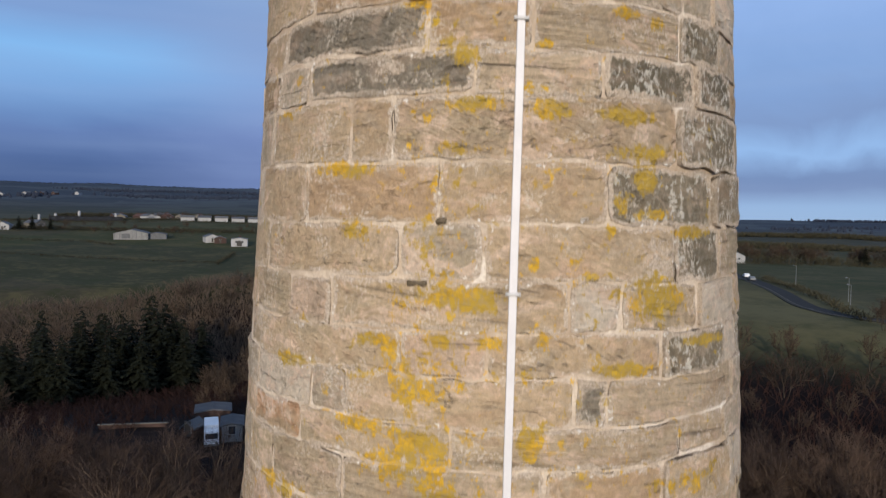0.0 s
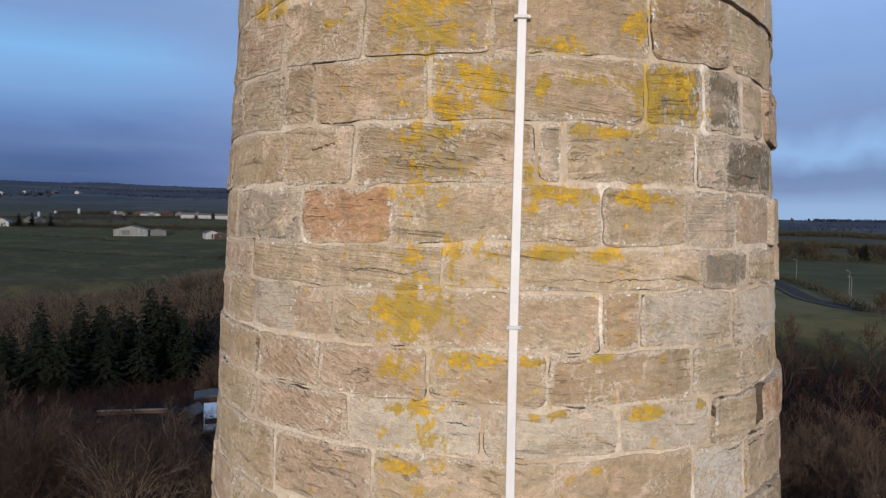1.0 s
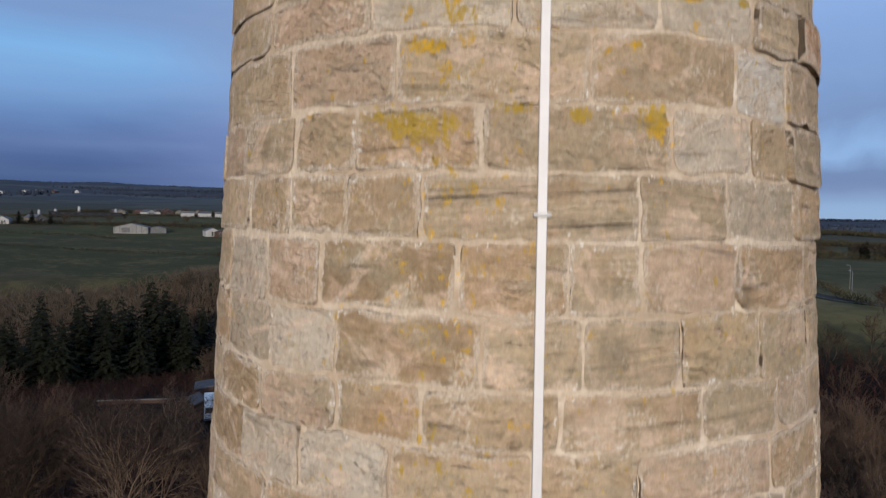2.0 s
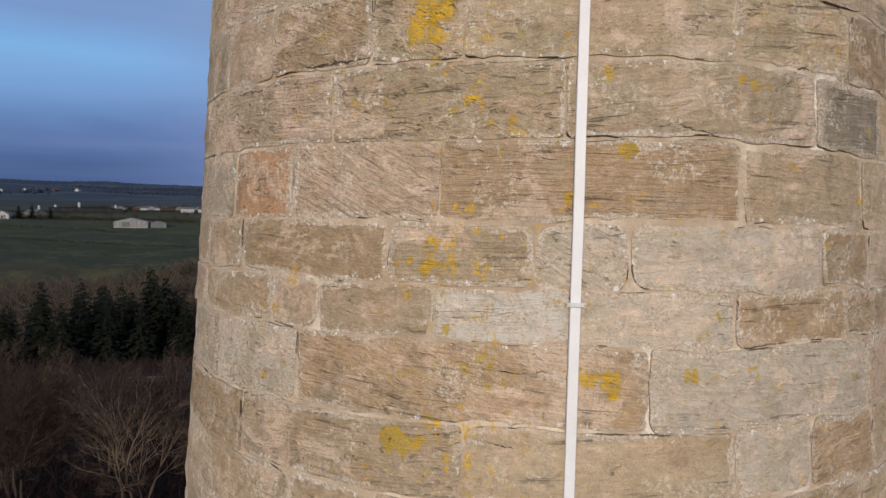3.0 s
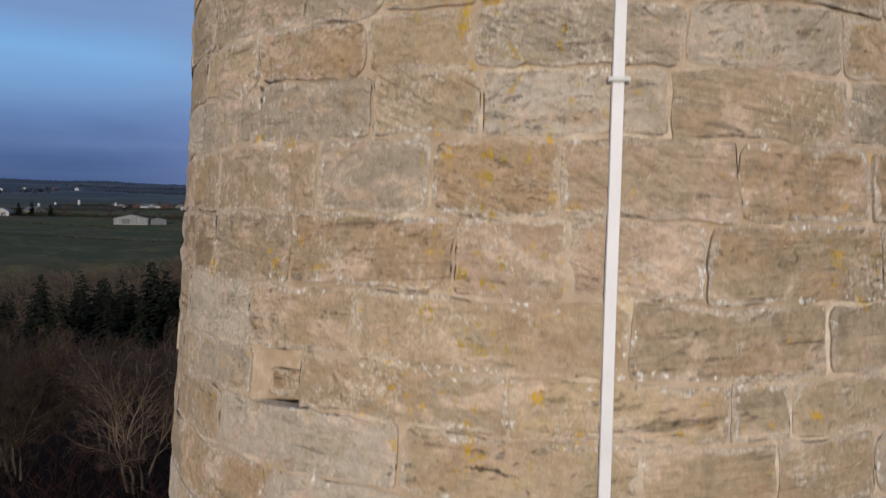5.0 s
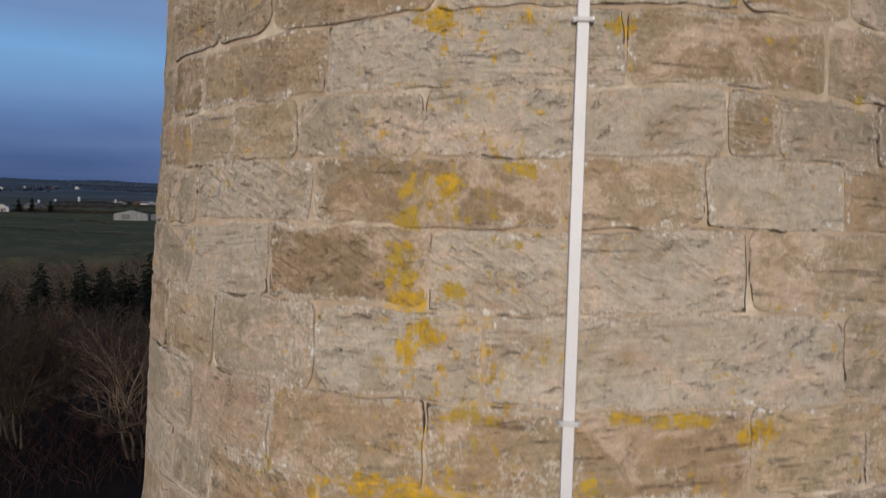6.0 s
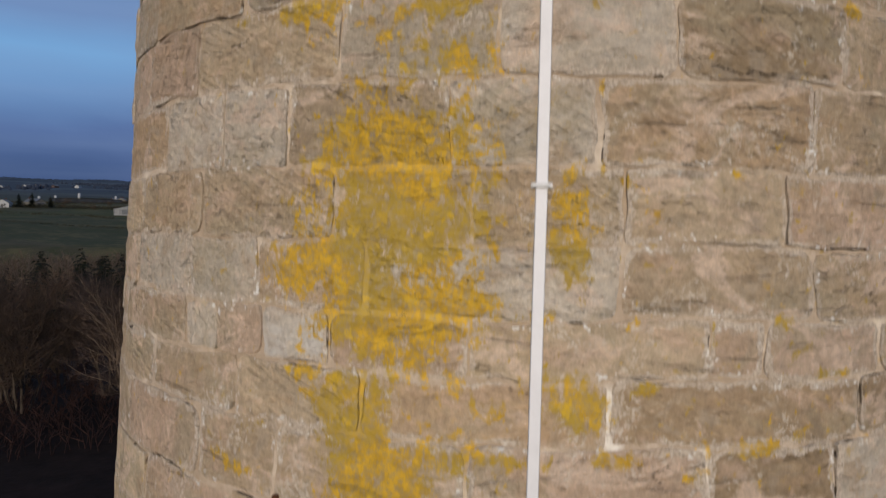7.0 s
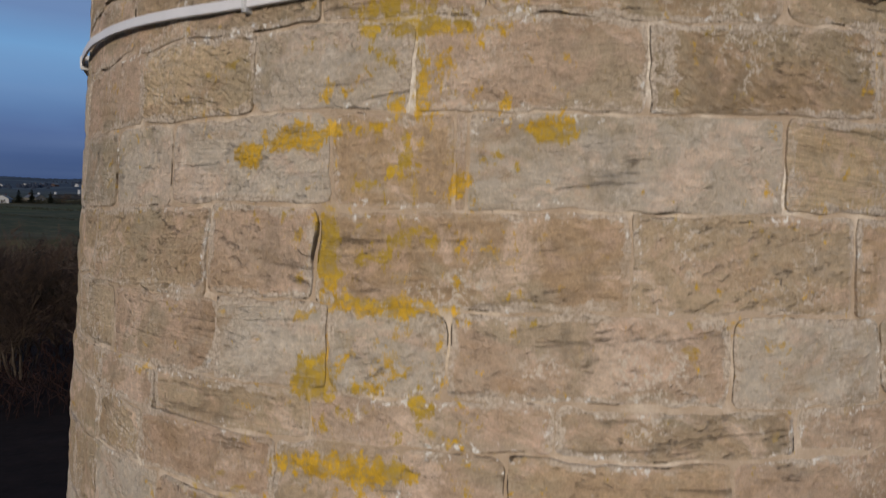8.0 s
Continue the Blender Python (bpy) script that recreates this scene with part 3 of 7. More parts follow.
def wall_radius(z):
    return R0 - TAPER * z


BEDS, HUES, CRUSTS, DAUBS, CRACKS = [], [], [], [], []


def bed(top, bottom, *joints):
    """One course of stones: its top and bottom, and the angles of its upright joints round the front, in degrees."""
    BEDS.append((top, bottom, joints))


def hue(angle, z, kind):
    """The sort of sandstone of the block at that angle and height."""
    HUES.append((angle, z, kind))


def crust(angle, z, half_width, half_height, cover):
    """A growth of yellow lichen: middle, half its width in degrees and height in metres, and how dense it is."""
    CRUSTS.append((angle, z, half_width, max(half_height, 0.016), cover))


def daub(angle, z, half_width, half_height, cover):
    """A smear of white lime: middle, half sizes in degrees and metres, and how dense it is."""
    DAUBS.append((angle, z, max(half_width, 1.2), half_height, cover))


def crack(angle, z, half_width, slope, gape):
    """An open crack along a stone's beds: middle, half its length in degrees, rise in metres a degree, how far it gapes."""
    CRACKS.append((angle, z, half_width, slope, gape))


bed(14.65, 14.47, -53, -16, 3, 34, 49)
bed(14.47, 14.30, -55, -43, -7, 16, 39)
bed(14.30, 14.06, -58, -31, -22, 33, 57)
bed(14.06, 13.83, -42, -13, 17, 45)
bed(13.83, 13.62, -57, -20, -5, 32)
bed(13.62, 13.43, -34, 10, 20, 39, 55)
bed(13.43, 13.26, -59, -19, -4, 29, 49)
bed(13.26, 13.09, -38, -30, 11, 17, 54)
bed(13.09, 12.94, -41, -10, 33)
bed(12.94, 12.73, -30, 6, 29, 51)
bed(12.73, 12.49, -43, -25, -5, 20, 38)
bed(12.49, 12.27, -42, -34, -14, 19, 31)
bed(12.27, 12.06, -41, -26, 2, 6, 29, 36)
bed(12.06, 11.86, -36, -19, 12, 27)
bed(11.86, 11.71, -50, -11, 30)
bed(11.71, 11.52, -37, -29, 12, 18, 38)
bed(11.52, 11.34, -46, -31, -13, 4, 28)
bed(11.34, 11.17, -46, -25, -5, 15, 32)
bed(11.17, 10.94, -40, -21, 5, 28)
bed(10.94, 10.73, -27, -9, 17, 31)
bed(10.73, 10.52, -28, -17, 12, 26)
bed(8.46, 8.26, -56, -28, 0, 19)
bed(8.26, 8.03, -41, -25, -14, 16, 35)
bed(8.03, 7.81, -53, -30, -3, 28, 44)
bed(7.81, 7.58, -49, -36, -16, 17, 38)
bed(7.58, 7.40, -46, -22, -6, 4, 29)
bed(7.40, 7.24, -39, -31, -17, -2, 16)
bed(7.24, 7.01, -34, 6, 39)
bed(7.01, 6.80, -44, -13, 16)
bed(5.66, 5.47, -41, -26, -1, 18)
bed(5.47, 5.32, -40, -33, -11, 8, 14)
bed(5.32, 5.14, -46, -21, -0)
bed(5.14, 4.94, -37, -6, 10)
bed(4.94, 4.72, -36, -27, -24, 0)
bed(4.72, 4.47, -35, -12, 17)
bed(4.47, 4.23, -42, -27, 4)
bed(4.23, 4.04, -34, -16, 10)
bed(4.04, 3.84, -46, -27, -0, 19)
bed(3.84, 3.67, -39, -30, -17, 9, 14)
bed(3.67, 3.49, -46, -28, -5, 7)
bed(3.49, 3.28, -33, -16, 11)
bed(3.28, 3.05, -41, -27, -11, 21)
bed(3.05, 2.82, -45, -32, -16, 11)
bed(2.82, 2.63, -41, -26, -13, -5, 0)
bed(2.63, 2.42, -35, -17, 11)
bed(2.42, 2.34, -29, -20, -5, 10)
bed(2.34, 2.17, -39, -34, -16, 1, 8, 12)
bed(2.17, 2.06, -23, 1, 8, 14)
bed(2.06, 1.90, -28, -17, -10, -1, 16)
bed(1.90, 1.75, -39, -24, -16, -3, 7)
bed(1.75, 1.52, -33, -22, -12, -1, 14, 16)
bed(1.52, 1.30, -40, -22, -8, 6)
bed(1.30, 1.07, -27, -12, -0, 19)
bed(1.07, 0.87, -38, -22, -10, 2, 16)
bed(0.87, 0.68, -30, -19, 2, 19)
bed(0.68, 0.53, -40, -35, -29, -22, -10, 9, 14)
bed(0.53, 0.36, -32, -19, 1, 24)
bed(0.36, 0.14, -37, -27, -10, 9)
bed(0.14, -0.08, -32, -19, -10, -2, 18)
bed(-0.08, -0.31, -39, -19, -4, 11)
bed(-0.31, -0.51, -27, -19, -12, 0, 21)
bed(-0.51, -0.72, -39, -19, -8, 12)
bed(-0.72, -0.90, -28, -20, -8, 2, 17, 22)
bed(-0.90, -1.10, -34, -20, -8, 13)
bed(-1.10, -1.32, -26, -13, 3, 21)
bed(-1.32, -1.55, -35, -19, -10, -9, 13)
bed(-1.55, -1.78, -30, -20, 2, 19)
bed(-1.78, -1.99, -29, -19, -10, 9)
bed(-1.99, -2.11, -36, -20, -3, 14)
bed(-2.11, -2.28, -38, -23, -13, -6, 9)
hue(-30, 14.58, "dark")
hue(-23, 14.41, "dark")
hue(26, 14.43, "crust")
hue(46, 14.40, "crust")
hue(43, 14.20, "crust")
hue(22, 14.59, "banded")
hue(41, 14.61, "crust")
hue(30, 13.94, "crust")
hue(42, 13.72, "crust")
hue(51, 13.96, "crust")
hue(-26, 13.94, "warm")
hue(-11, 13.70, "grey")
hue(-43, 13.49, "pink")
hue(-48, 13.01, "orange")
hue(14, 13.18, "dark")
hue(-46, 13.15, "pale")
hue(33, 13.13, "pale")
hue(-31, 13.12, "grey")
hue(23, 12.38, "crust")
hue(40, 12.37, "crust")
hue(13, 12.85, "warm")
hue(30, 12.62, "banded")
hue(-6, 12.80, "banded")
hue(-26, 11.95, "orange")
hue(25, 11.80, "buff")
hue(-28, 11.78, "banded")
hue(23, 11.59, "pale")
hue(35, 11.59, "pale")
hue(-45, 11.95, "grey")
hue(-13, 12.16, "warm")
hue(15, 11.43, "tan")
hue(39, 11.77, "crust")
hue(34, 12.20, "grey")
hue(-29, 11.08, "grey")
hue(16, 11.06, "tan")
hue(20, 10.82, "pale")
hue(-19, 10.84, "warm")
hue(36, 11.10, "pale")
hue(-32, 8.15, "brown")
hue(-41, 7.66, "orange")
hue(-10, 7.32, "white")
hue(-27, 7.68, "grey")
hue(-31, 7.47, "brown")
hue(33, 7.87, "dark")
hue(7, 7.70, "warm")
hue(21, 7.67, "grey")
hue(-8, 7.68, "warm")
hue(-43, 7.20, "grey")
hue(-20, 7.14, "pink")
hue(-48, 6.91, "brown")
hue(-12, 7.93, "tan")
hue(3, 8.15, "tan")
hue(-23, 6.94, "grey")
hue(-36, 5.38, "brown")
hue(7, 5.20, "warm")
hue(5, 4.82, "warm")
hue(-14, 4.80, "pale")
hue(-23, 4.59, "pale")
hue(-19, 5.05, "buff")
hue(-7, 5.42, "buff")
hue(3, 4.64, "buff")
hue(-33, 4.37, "pale")
hue(-22, 4.13, "brown")
hue(-15, 4.31, "tan")
hue(-10, 4.12, "pale")
hue(-21, 3.91, "pale")
hue(8, 3.92, "brown")
hue(-12, 3.74, "pale")
hue(-36, 3.64, "pale")
hue(-17, 3.56, "brown")
hue(-25, 3.34, "brown")
hue(2, 3.39, "pale")
hue(-10, 3.37, "pale")
hue(-40, 3.34, "pale")
hue(7, 3.17, "pale")
hue(-20, 3.14, "pale")
hue(3, 2.94, "brown")
hue(-7, 2.92, "warm")
hue(-11, 2.53, "white")
hue(5, 2.51, "pale")
hue(16, 2.49, "grey")
hue(8, 2.73, "warm")
hue(-33, 2.72, "warm")
hue(-22, 1.99, "white")
hue(-7, 1.98, "orange")
hue(-20, 1.83, "orange")
hue(-31, 1.82, "warm")
hue(1, 1.84, "pink")
hue(8, 1.99, "pale")
hue(-39, 2.00, "pale")
hue(-5, 1.64, "warm")
hue(11, 1.43, "brown")
hue(2, 1.41, "pale")
hue(-32, 1.17, "pale")
hue(-25, 0.61, "white")
hue(11, 0.44, "brown")
hue(-34, 0.77, "pale")
hue(-36, 0.63, "pale")
hue(7, 0.05, "brown")
hue(15, 0.27, "brown")
hue(-23, 0.27, "tan")
hue(11, 0.46, "brown")
hue(-26, -0.01, "tan")
hue(-8, 0.45, "warm")
hue(-22, -0.43, "pale")
hue(6, -0.40, "tan")
hue(9, -0.80, "brown")
hue(-24, -0.80, "pale")
hue(4, -0.61, "tan")
hue(-34, -0.62, "pale")
hue(-19, -1.23, "pale")
hue(-4, -1.22, "pink")
hue(9, -1.20, "brown")
hue(20, -1.03, "tan")
hue(-0, -1.44, "pale")
hue(-23, -1.67, "pink")
hue(10, -1.66, "tan")
hue(-12, -1.65, "warm")
hue(-25, -1.90, "pale")
hue(4.2, 12.16, "grey")
hue(21.3, 12.35, "crust")
hue(40.1, 12.35, "crust")
hue(14.5, 12.15, "tan")
hue(33.3, 12.18, "pale")
hue(43.0, 12.20, "dark")
hue(18.8, 11.96, "tan")
hue(36.2, 11.98, "grey")
hue(6.0, 11.94, "warm")
hue(-27.0, 11.96, "orange")
hue(-46.8, 11.97, "grey")
hue(-10.1, 11.96, "tan")
hue(-12.8, 12.16, "warm")
hue(-26.6, 11.79, "banded")
hue(-5.9, 11.78, "grey")
hue(13.7, 11.78, "buff")
hue(38.6, 11.77, "dark")
hue(-32.7, 11.62, "pink")
hue(-21.6, 11.62, "tan")
hue(15.5, 11.60, "warm")
hue(23.9, 11.60, "pale")
hue(41.2, 11.58, "pale")
hue(-41.4, 11.46, "pink")
hue(-21.2, 11.45, "pink")
hue(-7.1, 11.43, "tan")
hue(15.1, 11.44, "tan")
hue(37.4, 11.44, "banded")
hue(48.0, 11.25, "orange")
hue(-34.2, 11.28, "pink")
hue(-14.9, 11.26, "pale")
hue(7.1, 11.26, "pale")
hue(21.2, 11.25, "pale")
hue(15.6, 11.07, "tan")
hue(37.2, 11.04, "white")
hue(-28.1, 11.05, "pink")
hue(-51.0, 11.16, "tan")
hue(-10.7, 11.09, "pink")
hue(3.3, 11.06, "tan")
hue(-28.2, 8.13, "brown")
hue(-49.2, 8.16, "pink")
hue(-7.3, 8.10, "tan")
hue(6.9, 8.11, "tan")
hue(24.0, 8.12, "buff")
hue(-41.2, 7.92, "pink")
hue(-23.2, 7.90, "tan")
hue(11.5, 7.92, "tan")
hue(35.2, 7.90, "dark")
hue(-41.1, 7.70, "orange")
hue(-25.1, 7.69, "pink")
hue(-9.3, 7.69, "warm")
hue(7.4, 7.70, "warm")
hue(24.8, 7.66, "tan")
hue(-31.1, 7.48, "brown")
hue(-13.4, 7.50, "tan")
hue(-3.8, 7.49, "pale")
hue(14.4, 7.48, "pale")
hue(33.5, 7.46, "brown")
hue(-44.2, 7.28, "tan")
hue(-23.7, 7.29, "tan")
hue(-9.6, 7.30, "white")
hue(2.9, 7.30, "pale")
hue(25.7, 7.26, "warm")
hue(-44.9, 7.08, "pale")
hue(-31.6, 7.11, "tan")
hue(-12.4, 7.10, "warm")
hue(2.4, 7.13, "warm")
hue(17.4, 7.05, "pale")
hue(-27.5, 6.90, "tan")
hue(-6.8, 6.89, "pale")
hue(7.3, 6.89, "tan")
hue(-49.0, 6.94, "brown")
hue(-27.2, 14.57, "dark")
hue(-23.2, 14.40, "dark")
hue(4.2, 14.40, "banded")
hue(26.3, 14.39, "crust")
hue(17.5, 14.56, "banded")
hue(-42.2, 14.19, "tan")
hue(-26.3, 14.18, "tan")
hue(-11.0, 14.18, "grey")
hue(15.3, 14.18, "tan")
hue(-25.8, 13.94, "warm")
hue(-6.8, 13.96, "tan")
hue(9.0, 13.96, "tan")
hue(-34.3, 13.73, "tan")
hue(-11.9, 13.73, "grey")
hue(14.3, 13.75, "tan")
hue(-24.9, 13.53, "tan")
hue(5.3, 13.53, "tan")
hue(17.7, 13.50, "pale")
hue(28.8, 13.53, "tan")
hue(-25.7, 13.35, "tan")
hue(14.5, 13.34, "tan")
hue(40.5, 13.47, "pale")
hue(-32.8, 13.18, "grey")
hue(-11.7, 13.20, "tan")
hue(26.0, 13.13, "pale")
hue(-19.5, 13.00, "tan")
hue(1.6, 1.40, "pale")
hue(13.8, 1.43, "brown")
hue(-32.5, 1.46, "tan")
hue(-32.0, 1.20, "pale")
hue(-7.2, 1.16, "pale")
hue(11.2, 1.19, "warm")
hue(8.8, 0.84, "tan")
hue(11.3, 0.47, "brown")
hue(-44.1, 0.75, "pale")
hue(6.6, 0.02, "brown")
hue(8.7, -0.80, "brown")
hue(2.0, -0.19, "pale")
hue(15.8, -0.19, "tan")
hue(6.4, -0.40, "tan")
hue(-22.1, -0.40, "pink")
hue(-32.9, -0.60, "pale")
hue(5.5, -0.62, "pale")
hue(-24.6, 5.21, "pale")
hue(-41.4, 5.27, "pale")
hue(-18.8, 5.03, "pale")
hue(4.1, 5.02, "tan")
hue(7.7, 4.81, "warm")
hue(-13.0, 4.82, "pale")
hue(-22.0, 4.59, "pale")
hue(-8.1, 4.58, "buff")
hue(5.3, 4.56, "warm")
hue(-34.4, 4.35, "pale")
hue(-15.5, 4.35, "pink")
hue(13.0, 4.34, "brown")
hue(5.1, 5.20, "tan")
hue(18.7, 13.23, "banded")
hue(45.5, 13.08, "banded")
hue(-5.5, 13.01, "banded")
hue(-31.0, 12.84, "banded")
hue(-1.8, 12.82, "banded")
hue(28.0, 12.60, "warm")
hue(-48.7, 13.02, "orange")
hue(-14.0, 12.62, "tan")
hue(11.9, 12.61, "tan")
crust(-17.5, 4.38, 0.8, 0.02, 0.80)
crust(-1.0, 4.45, 1.1, 0.04, 0.70)
crust(-38.8, 4.71, 1.9, 0.02, 0.70)
crust(-15.9, 4.02, 1.9, 0.03, 1.00)
crust(-0.5, 3.99, 1.4, 0.02, 0.80)
crust(-8.5, 4.01, 1.4, 0.01, 0.70)
crust(22.9, 3.83, 1.1, 0.02, 0.80)
crust(-18.0, 3.51, 1.2, 0.03, 1.00)
crust(-16.5, 3.57, 2.6, 0.05, 0.70)
crust(-18.6, 3.39, 1.6, 0.07, 0.80)
crust(-18.0, 3.30, 1.6, 0.02, 1.00)
crust(-14.0, 3.33, 1.1, 0.02, 1.00)
crust(-16.4, 3.22, 1.8, 0.04, 0.80)
crust(-17.6, 3.16, 1.3, 0.03, 0.70)
crust(-12.2, 3.02, 1.9, 0.02, 0.80)
crust(3.0, 3.03, 4.5, 0.02, 0.80)
crust(-18.4, 2.81, 6.3, 0.03, 0.80)
crust(12.1, 2.99, 1.6, 0.03, 0.70)
crust(-8.5, 3.64, 1.4, 0.01, 0.80)
crust(-14.8, 3.60, 1.1, 0.03, 0.90)
crust(-19.0, 2.80, 2.9, 0.03, 0.80)
crust(-14.9, 2.77, 1.2, 0.04, 0.90)
crust(-17.1, 2.72, 1.0, 0.03, 0.90)
crust(-14.8, 2.68, 1.2, 0.03, 0.90)
crust(-1.3, 2.60, 2.3, 0.02, 0.80)
crust(-11.1, 2.40, 4.5, 0.02, 0.80)
crust(-37.8, 2.60, 2.3, 0.03, 0.70)
crust(-15.9, 2.34, 1.5, 0.04, 0.80)
crust(-1.9, 2.85, 1.2, 0.03, 0.70)
crust(-15.9, 2.38, 1.8, 0.07, 0.80)
crust(-16.5, 2.21, 1.3, 0.03, 0.80)
crust(-15.0, 2.00, 2.7, 0.16, 0.95)
crust(-19.2, 2.08, 1.8, 0.08, 0.70)
crust(-20.0, 1.87, 3.7, 0.02, 0.80)
crust(-1.5, 1.78, 1.3, 0.03, 0.80)
crust(-25.1, 1.87, 0.9, 0.06, 0.70)
crust(-14.5, 1.89, 2.2, 0.13, 0.95)
crust(-21.5, 1.69, 3.9, 0.05, 0.90)
crust(-25.6, 1.50, 3.4, 0.03, 0.80)
crust(-1.6, 1.78, 1.6, 0.03, 0.80)
crust(-14.3, 1.71, 3.2, 0.04, 0.80)
crust(-13.6, 1.48, 3.9, 0.02, 0.70)
crust(-16.6, 1.09, 6.6, 0.13, 0.90)
crust(-16.9, 0.90, 7.6, 0.11, 0.90)
crust(-15.3, 0.71, 6.9, 0.07, 0.95)
crust(-2.1, 0.90, 1.8, 0.13, 0.70)
crust(-12.5, 1.35, 3.8, 0.06, 0.70)
crust(-23.6, 0.80, 4.0, 0.07, 0.80)
crust(-16.6, 0.68, 5.4, 0.12, 0.95)
crust(-19.9, 0.43, 3.1, 0.10, 0.80)
crust(-1.5, 0.47, 2.2, 0.04, 0.80)
crust(-16.6, 1.13, 5.0, 0.09, 0.90)
crust(-17.4, 0.24, 4.2, 0.12, 0.90)
crust(-18.2, 0.01, 4.2, 0.09, 0.85)
crust(-15.6, -0.18, 4.5, 0.10, 0.95)
crust(-9.4, 0.03, 1.1, 0.11, 1.00)
crust(-27.7, 0.08, 3.5, 0.04, 0.80)
crust(-1.0, 0.45, 2.0, 0.05, 0.70)
crust(-14.7, 0.32, 5.7, 0.03, 0.80)
crust(7.6, -0.11, 2.5, 0.02, 0.80)
crust(-22.1, -0.12, 2.7, 0.02, 0.70)
crust(-15.5, -0.19, 4.2, 0.11, 0.90)
crust(-17.2, -0.39, 2.6, 0.08, 0.80)
crust(-16.6, -0.54, 6.1, 0.03, 0.80)
crust(-17.3, -0.76, 3.8, 0.07, 0.85)
crust(-22.2, -0.74, 1.6, 0.04, 0.70)
crust(-9.4, -0.74, 2.5, 0.02, 0.80)
crust(-17.4, -0.64, 2.4, 0.04, 0.70)
crust(-9.1, -0.85, 1.8, 0.02, 0.80)
crust(-12.2, -1.13, 5.5, 0.02, 0.70)
crust(-3.2, -1.36, 2.0, 0.03, 0.80)
crust(-21.5, -1.38, 3.0, 0.03, 0.80)
crust(-26.2, -1.42, 1.4, 0.03, 0.90)
crust(-15.3, -1.08, 3.3, 0.02, 0.70)
crust(-16.3, -1.36, 2.2, 0.02, 0.70)
crust(-19.1, -1.65, 0.8, 0.10, 0.90)
crust(-14.7, -1.78, 4.6, 0.02, 0.85)
crust(-3.6, -1.36, 2.1, 0.02, 0.85)
crust(-19.7, -1.96, 1.6, 0.04, 1.00)
crust(-16.2, -1.98, 1.3, 0.02, 0.70)
crust(-11.9, -2.01, 1.0, 0.03, 0.70)
crust(-17.7, -2.17, 5.0, 0.03, 0.80)
crust(-18.6, 14.642, 2.8, 0.017, 0.9)
crust(-9.3, 14.446, 2.6, 0.031, 0.9)
crust(-6.6, 14.262, 3.8, 0.027, 0.9)
crust(-11.9, 14.489, 1.5, 0.016, 0.7)
crust(4.7, 14.48, 1.4, 0.017, 0.8)
crust(3.2, 14.325, 2.2, 0.017, 0.7)
crust(-3.3, 14.446, 1.4, 0.02, 0.5)
crust(6.3, 14.246, 3.6, 0.031, 0.95)
crust(20.5, 14.241, 4.9, 0.029, 0.85)
crust(24.9, 14.109, 6.4, 0.029, 0.8)
crust(24.9, 14.007, 2.9, 0.037, 1)
crust(26.2, 13.876, 3.5, 0.017, 0.95)
crust(19.9, 13.911, 1.4, 0.029, 0.8)
crust(37.8, 13.809, 4.9, 0.02, 1)
crust(17.6, 13.814, 1.2, 0.013, 0.9)
crust(27.7, 14.596, 1.4, 0.022, 0.9)
crust(21.1, 14.62, 2.5, 0.013, 0.9)
crust(4, 13.979, 0.8, 0.012, 0.9)
crust(11.2, 13.695, 0.8, 0.016, 0.8)
crust(3.7, 13.694, 0.8, 0.033, 0.7)
crust(13.8, 13.644, 1.5, 0.016, 0.8)
crust(18.8, 13.571, 1.3, 0.029, 0.7)
crust(28.2, 13.554, 6.8, 0.077, 0.66)
crust(26.1, 13.62, 4, 0.021, 0.7)
crust(-7.3, 13.557, 5.3, 0.04, 0.85)
crust(-11.7, 13.564, 2.6, 0.035, 0.9)
crust(-18.2, 13.516, 2.1, 0.051, 0.5)
crust(-31.7, 14.03, 5.2, 0.026, 0.9)
crust(-28.5, 13.803, 2.8, 0.043, 0.7)
crust(-51.1, 14.272, 2.6, 0.019, 0.8)
crust(-24, 13.391, 3.7, 0.022, 0.8)
crust(-21.2, 13.355, 2, 0.046, 0.8)
crust(-12, 13.399, 3.1, 0.03, 0.7)
crust(-3.8, 13.396, 2.4, 0.03, 0.7)
crust(-17.2, 13.216, 3.3, 0.053, 0.75)
crust(-25.1, 13.071, 5.8, 0.026, 0.8)
crust(-15.9, 13.011, 4.2, 0.062, 0.8)
crust(-20.4, 12.937, 5.8, 0.083, 0.62)
crust(-44.1, 13.263, 5.7, 0.023, 0.8)
crust(3.2, 13.024, 1.9, 0.037, 0.95)
crust(21.1, 13.297, 5.9, 0.025, 0.8)
crust(40.4, 13.383, 6.9, 0.022, 0.9)
crust(5.3, 13.42, 1.4, 0.021, 0.8)
crust(-47.9, 12.74, 6.7, 0.037, 0.7)
crust(32.9, 12.848, 6.3, 0.033, 0.6)
crust(-13.2, 12.874, 4.4, 0.041, 0.6)
crust(-41.2, 13.443, 2.6, 0.022, 0.5)
crust(2.5, 13.287, 1.4, 0.02, 0.7)
crust(-5.1, 12.867, 2.8, 0.024, 0.5)
crust(-11.3, 12.312, 1.7, 0.044, 1)
crust(-4, 12.345, 2.1, 0.029, 0.85)
crust(-6.5, 12.4, 5, 0.036, 0.8)
crust(2.8, 12.393, 1.2, 0.033, 0.9)
crust(8.3, 12.398, 1.9, 0.018, 0.7)
crust(23.4, 12.423, 5.1, 0.049, 0.85)
crust(19.8, 12.347, 3, 0.037, 0.65)
crust(-12.1, 12.231, 1.9, 0.022, 0.9)
crust(-17.6, 12.208, 2.3, 0.022, 0.7)
crust(10.1, 12.238, 4, 0.022, 0.8)
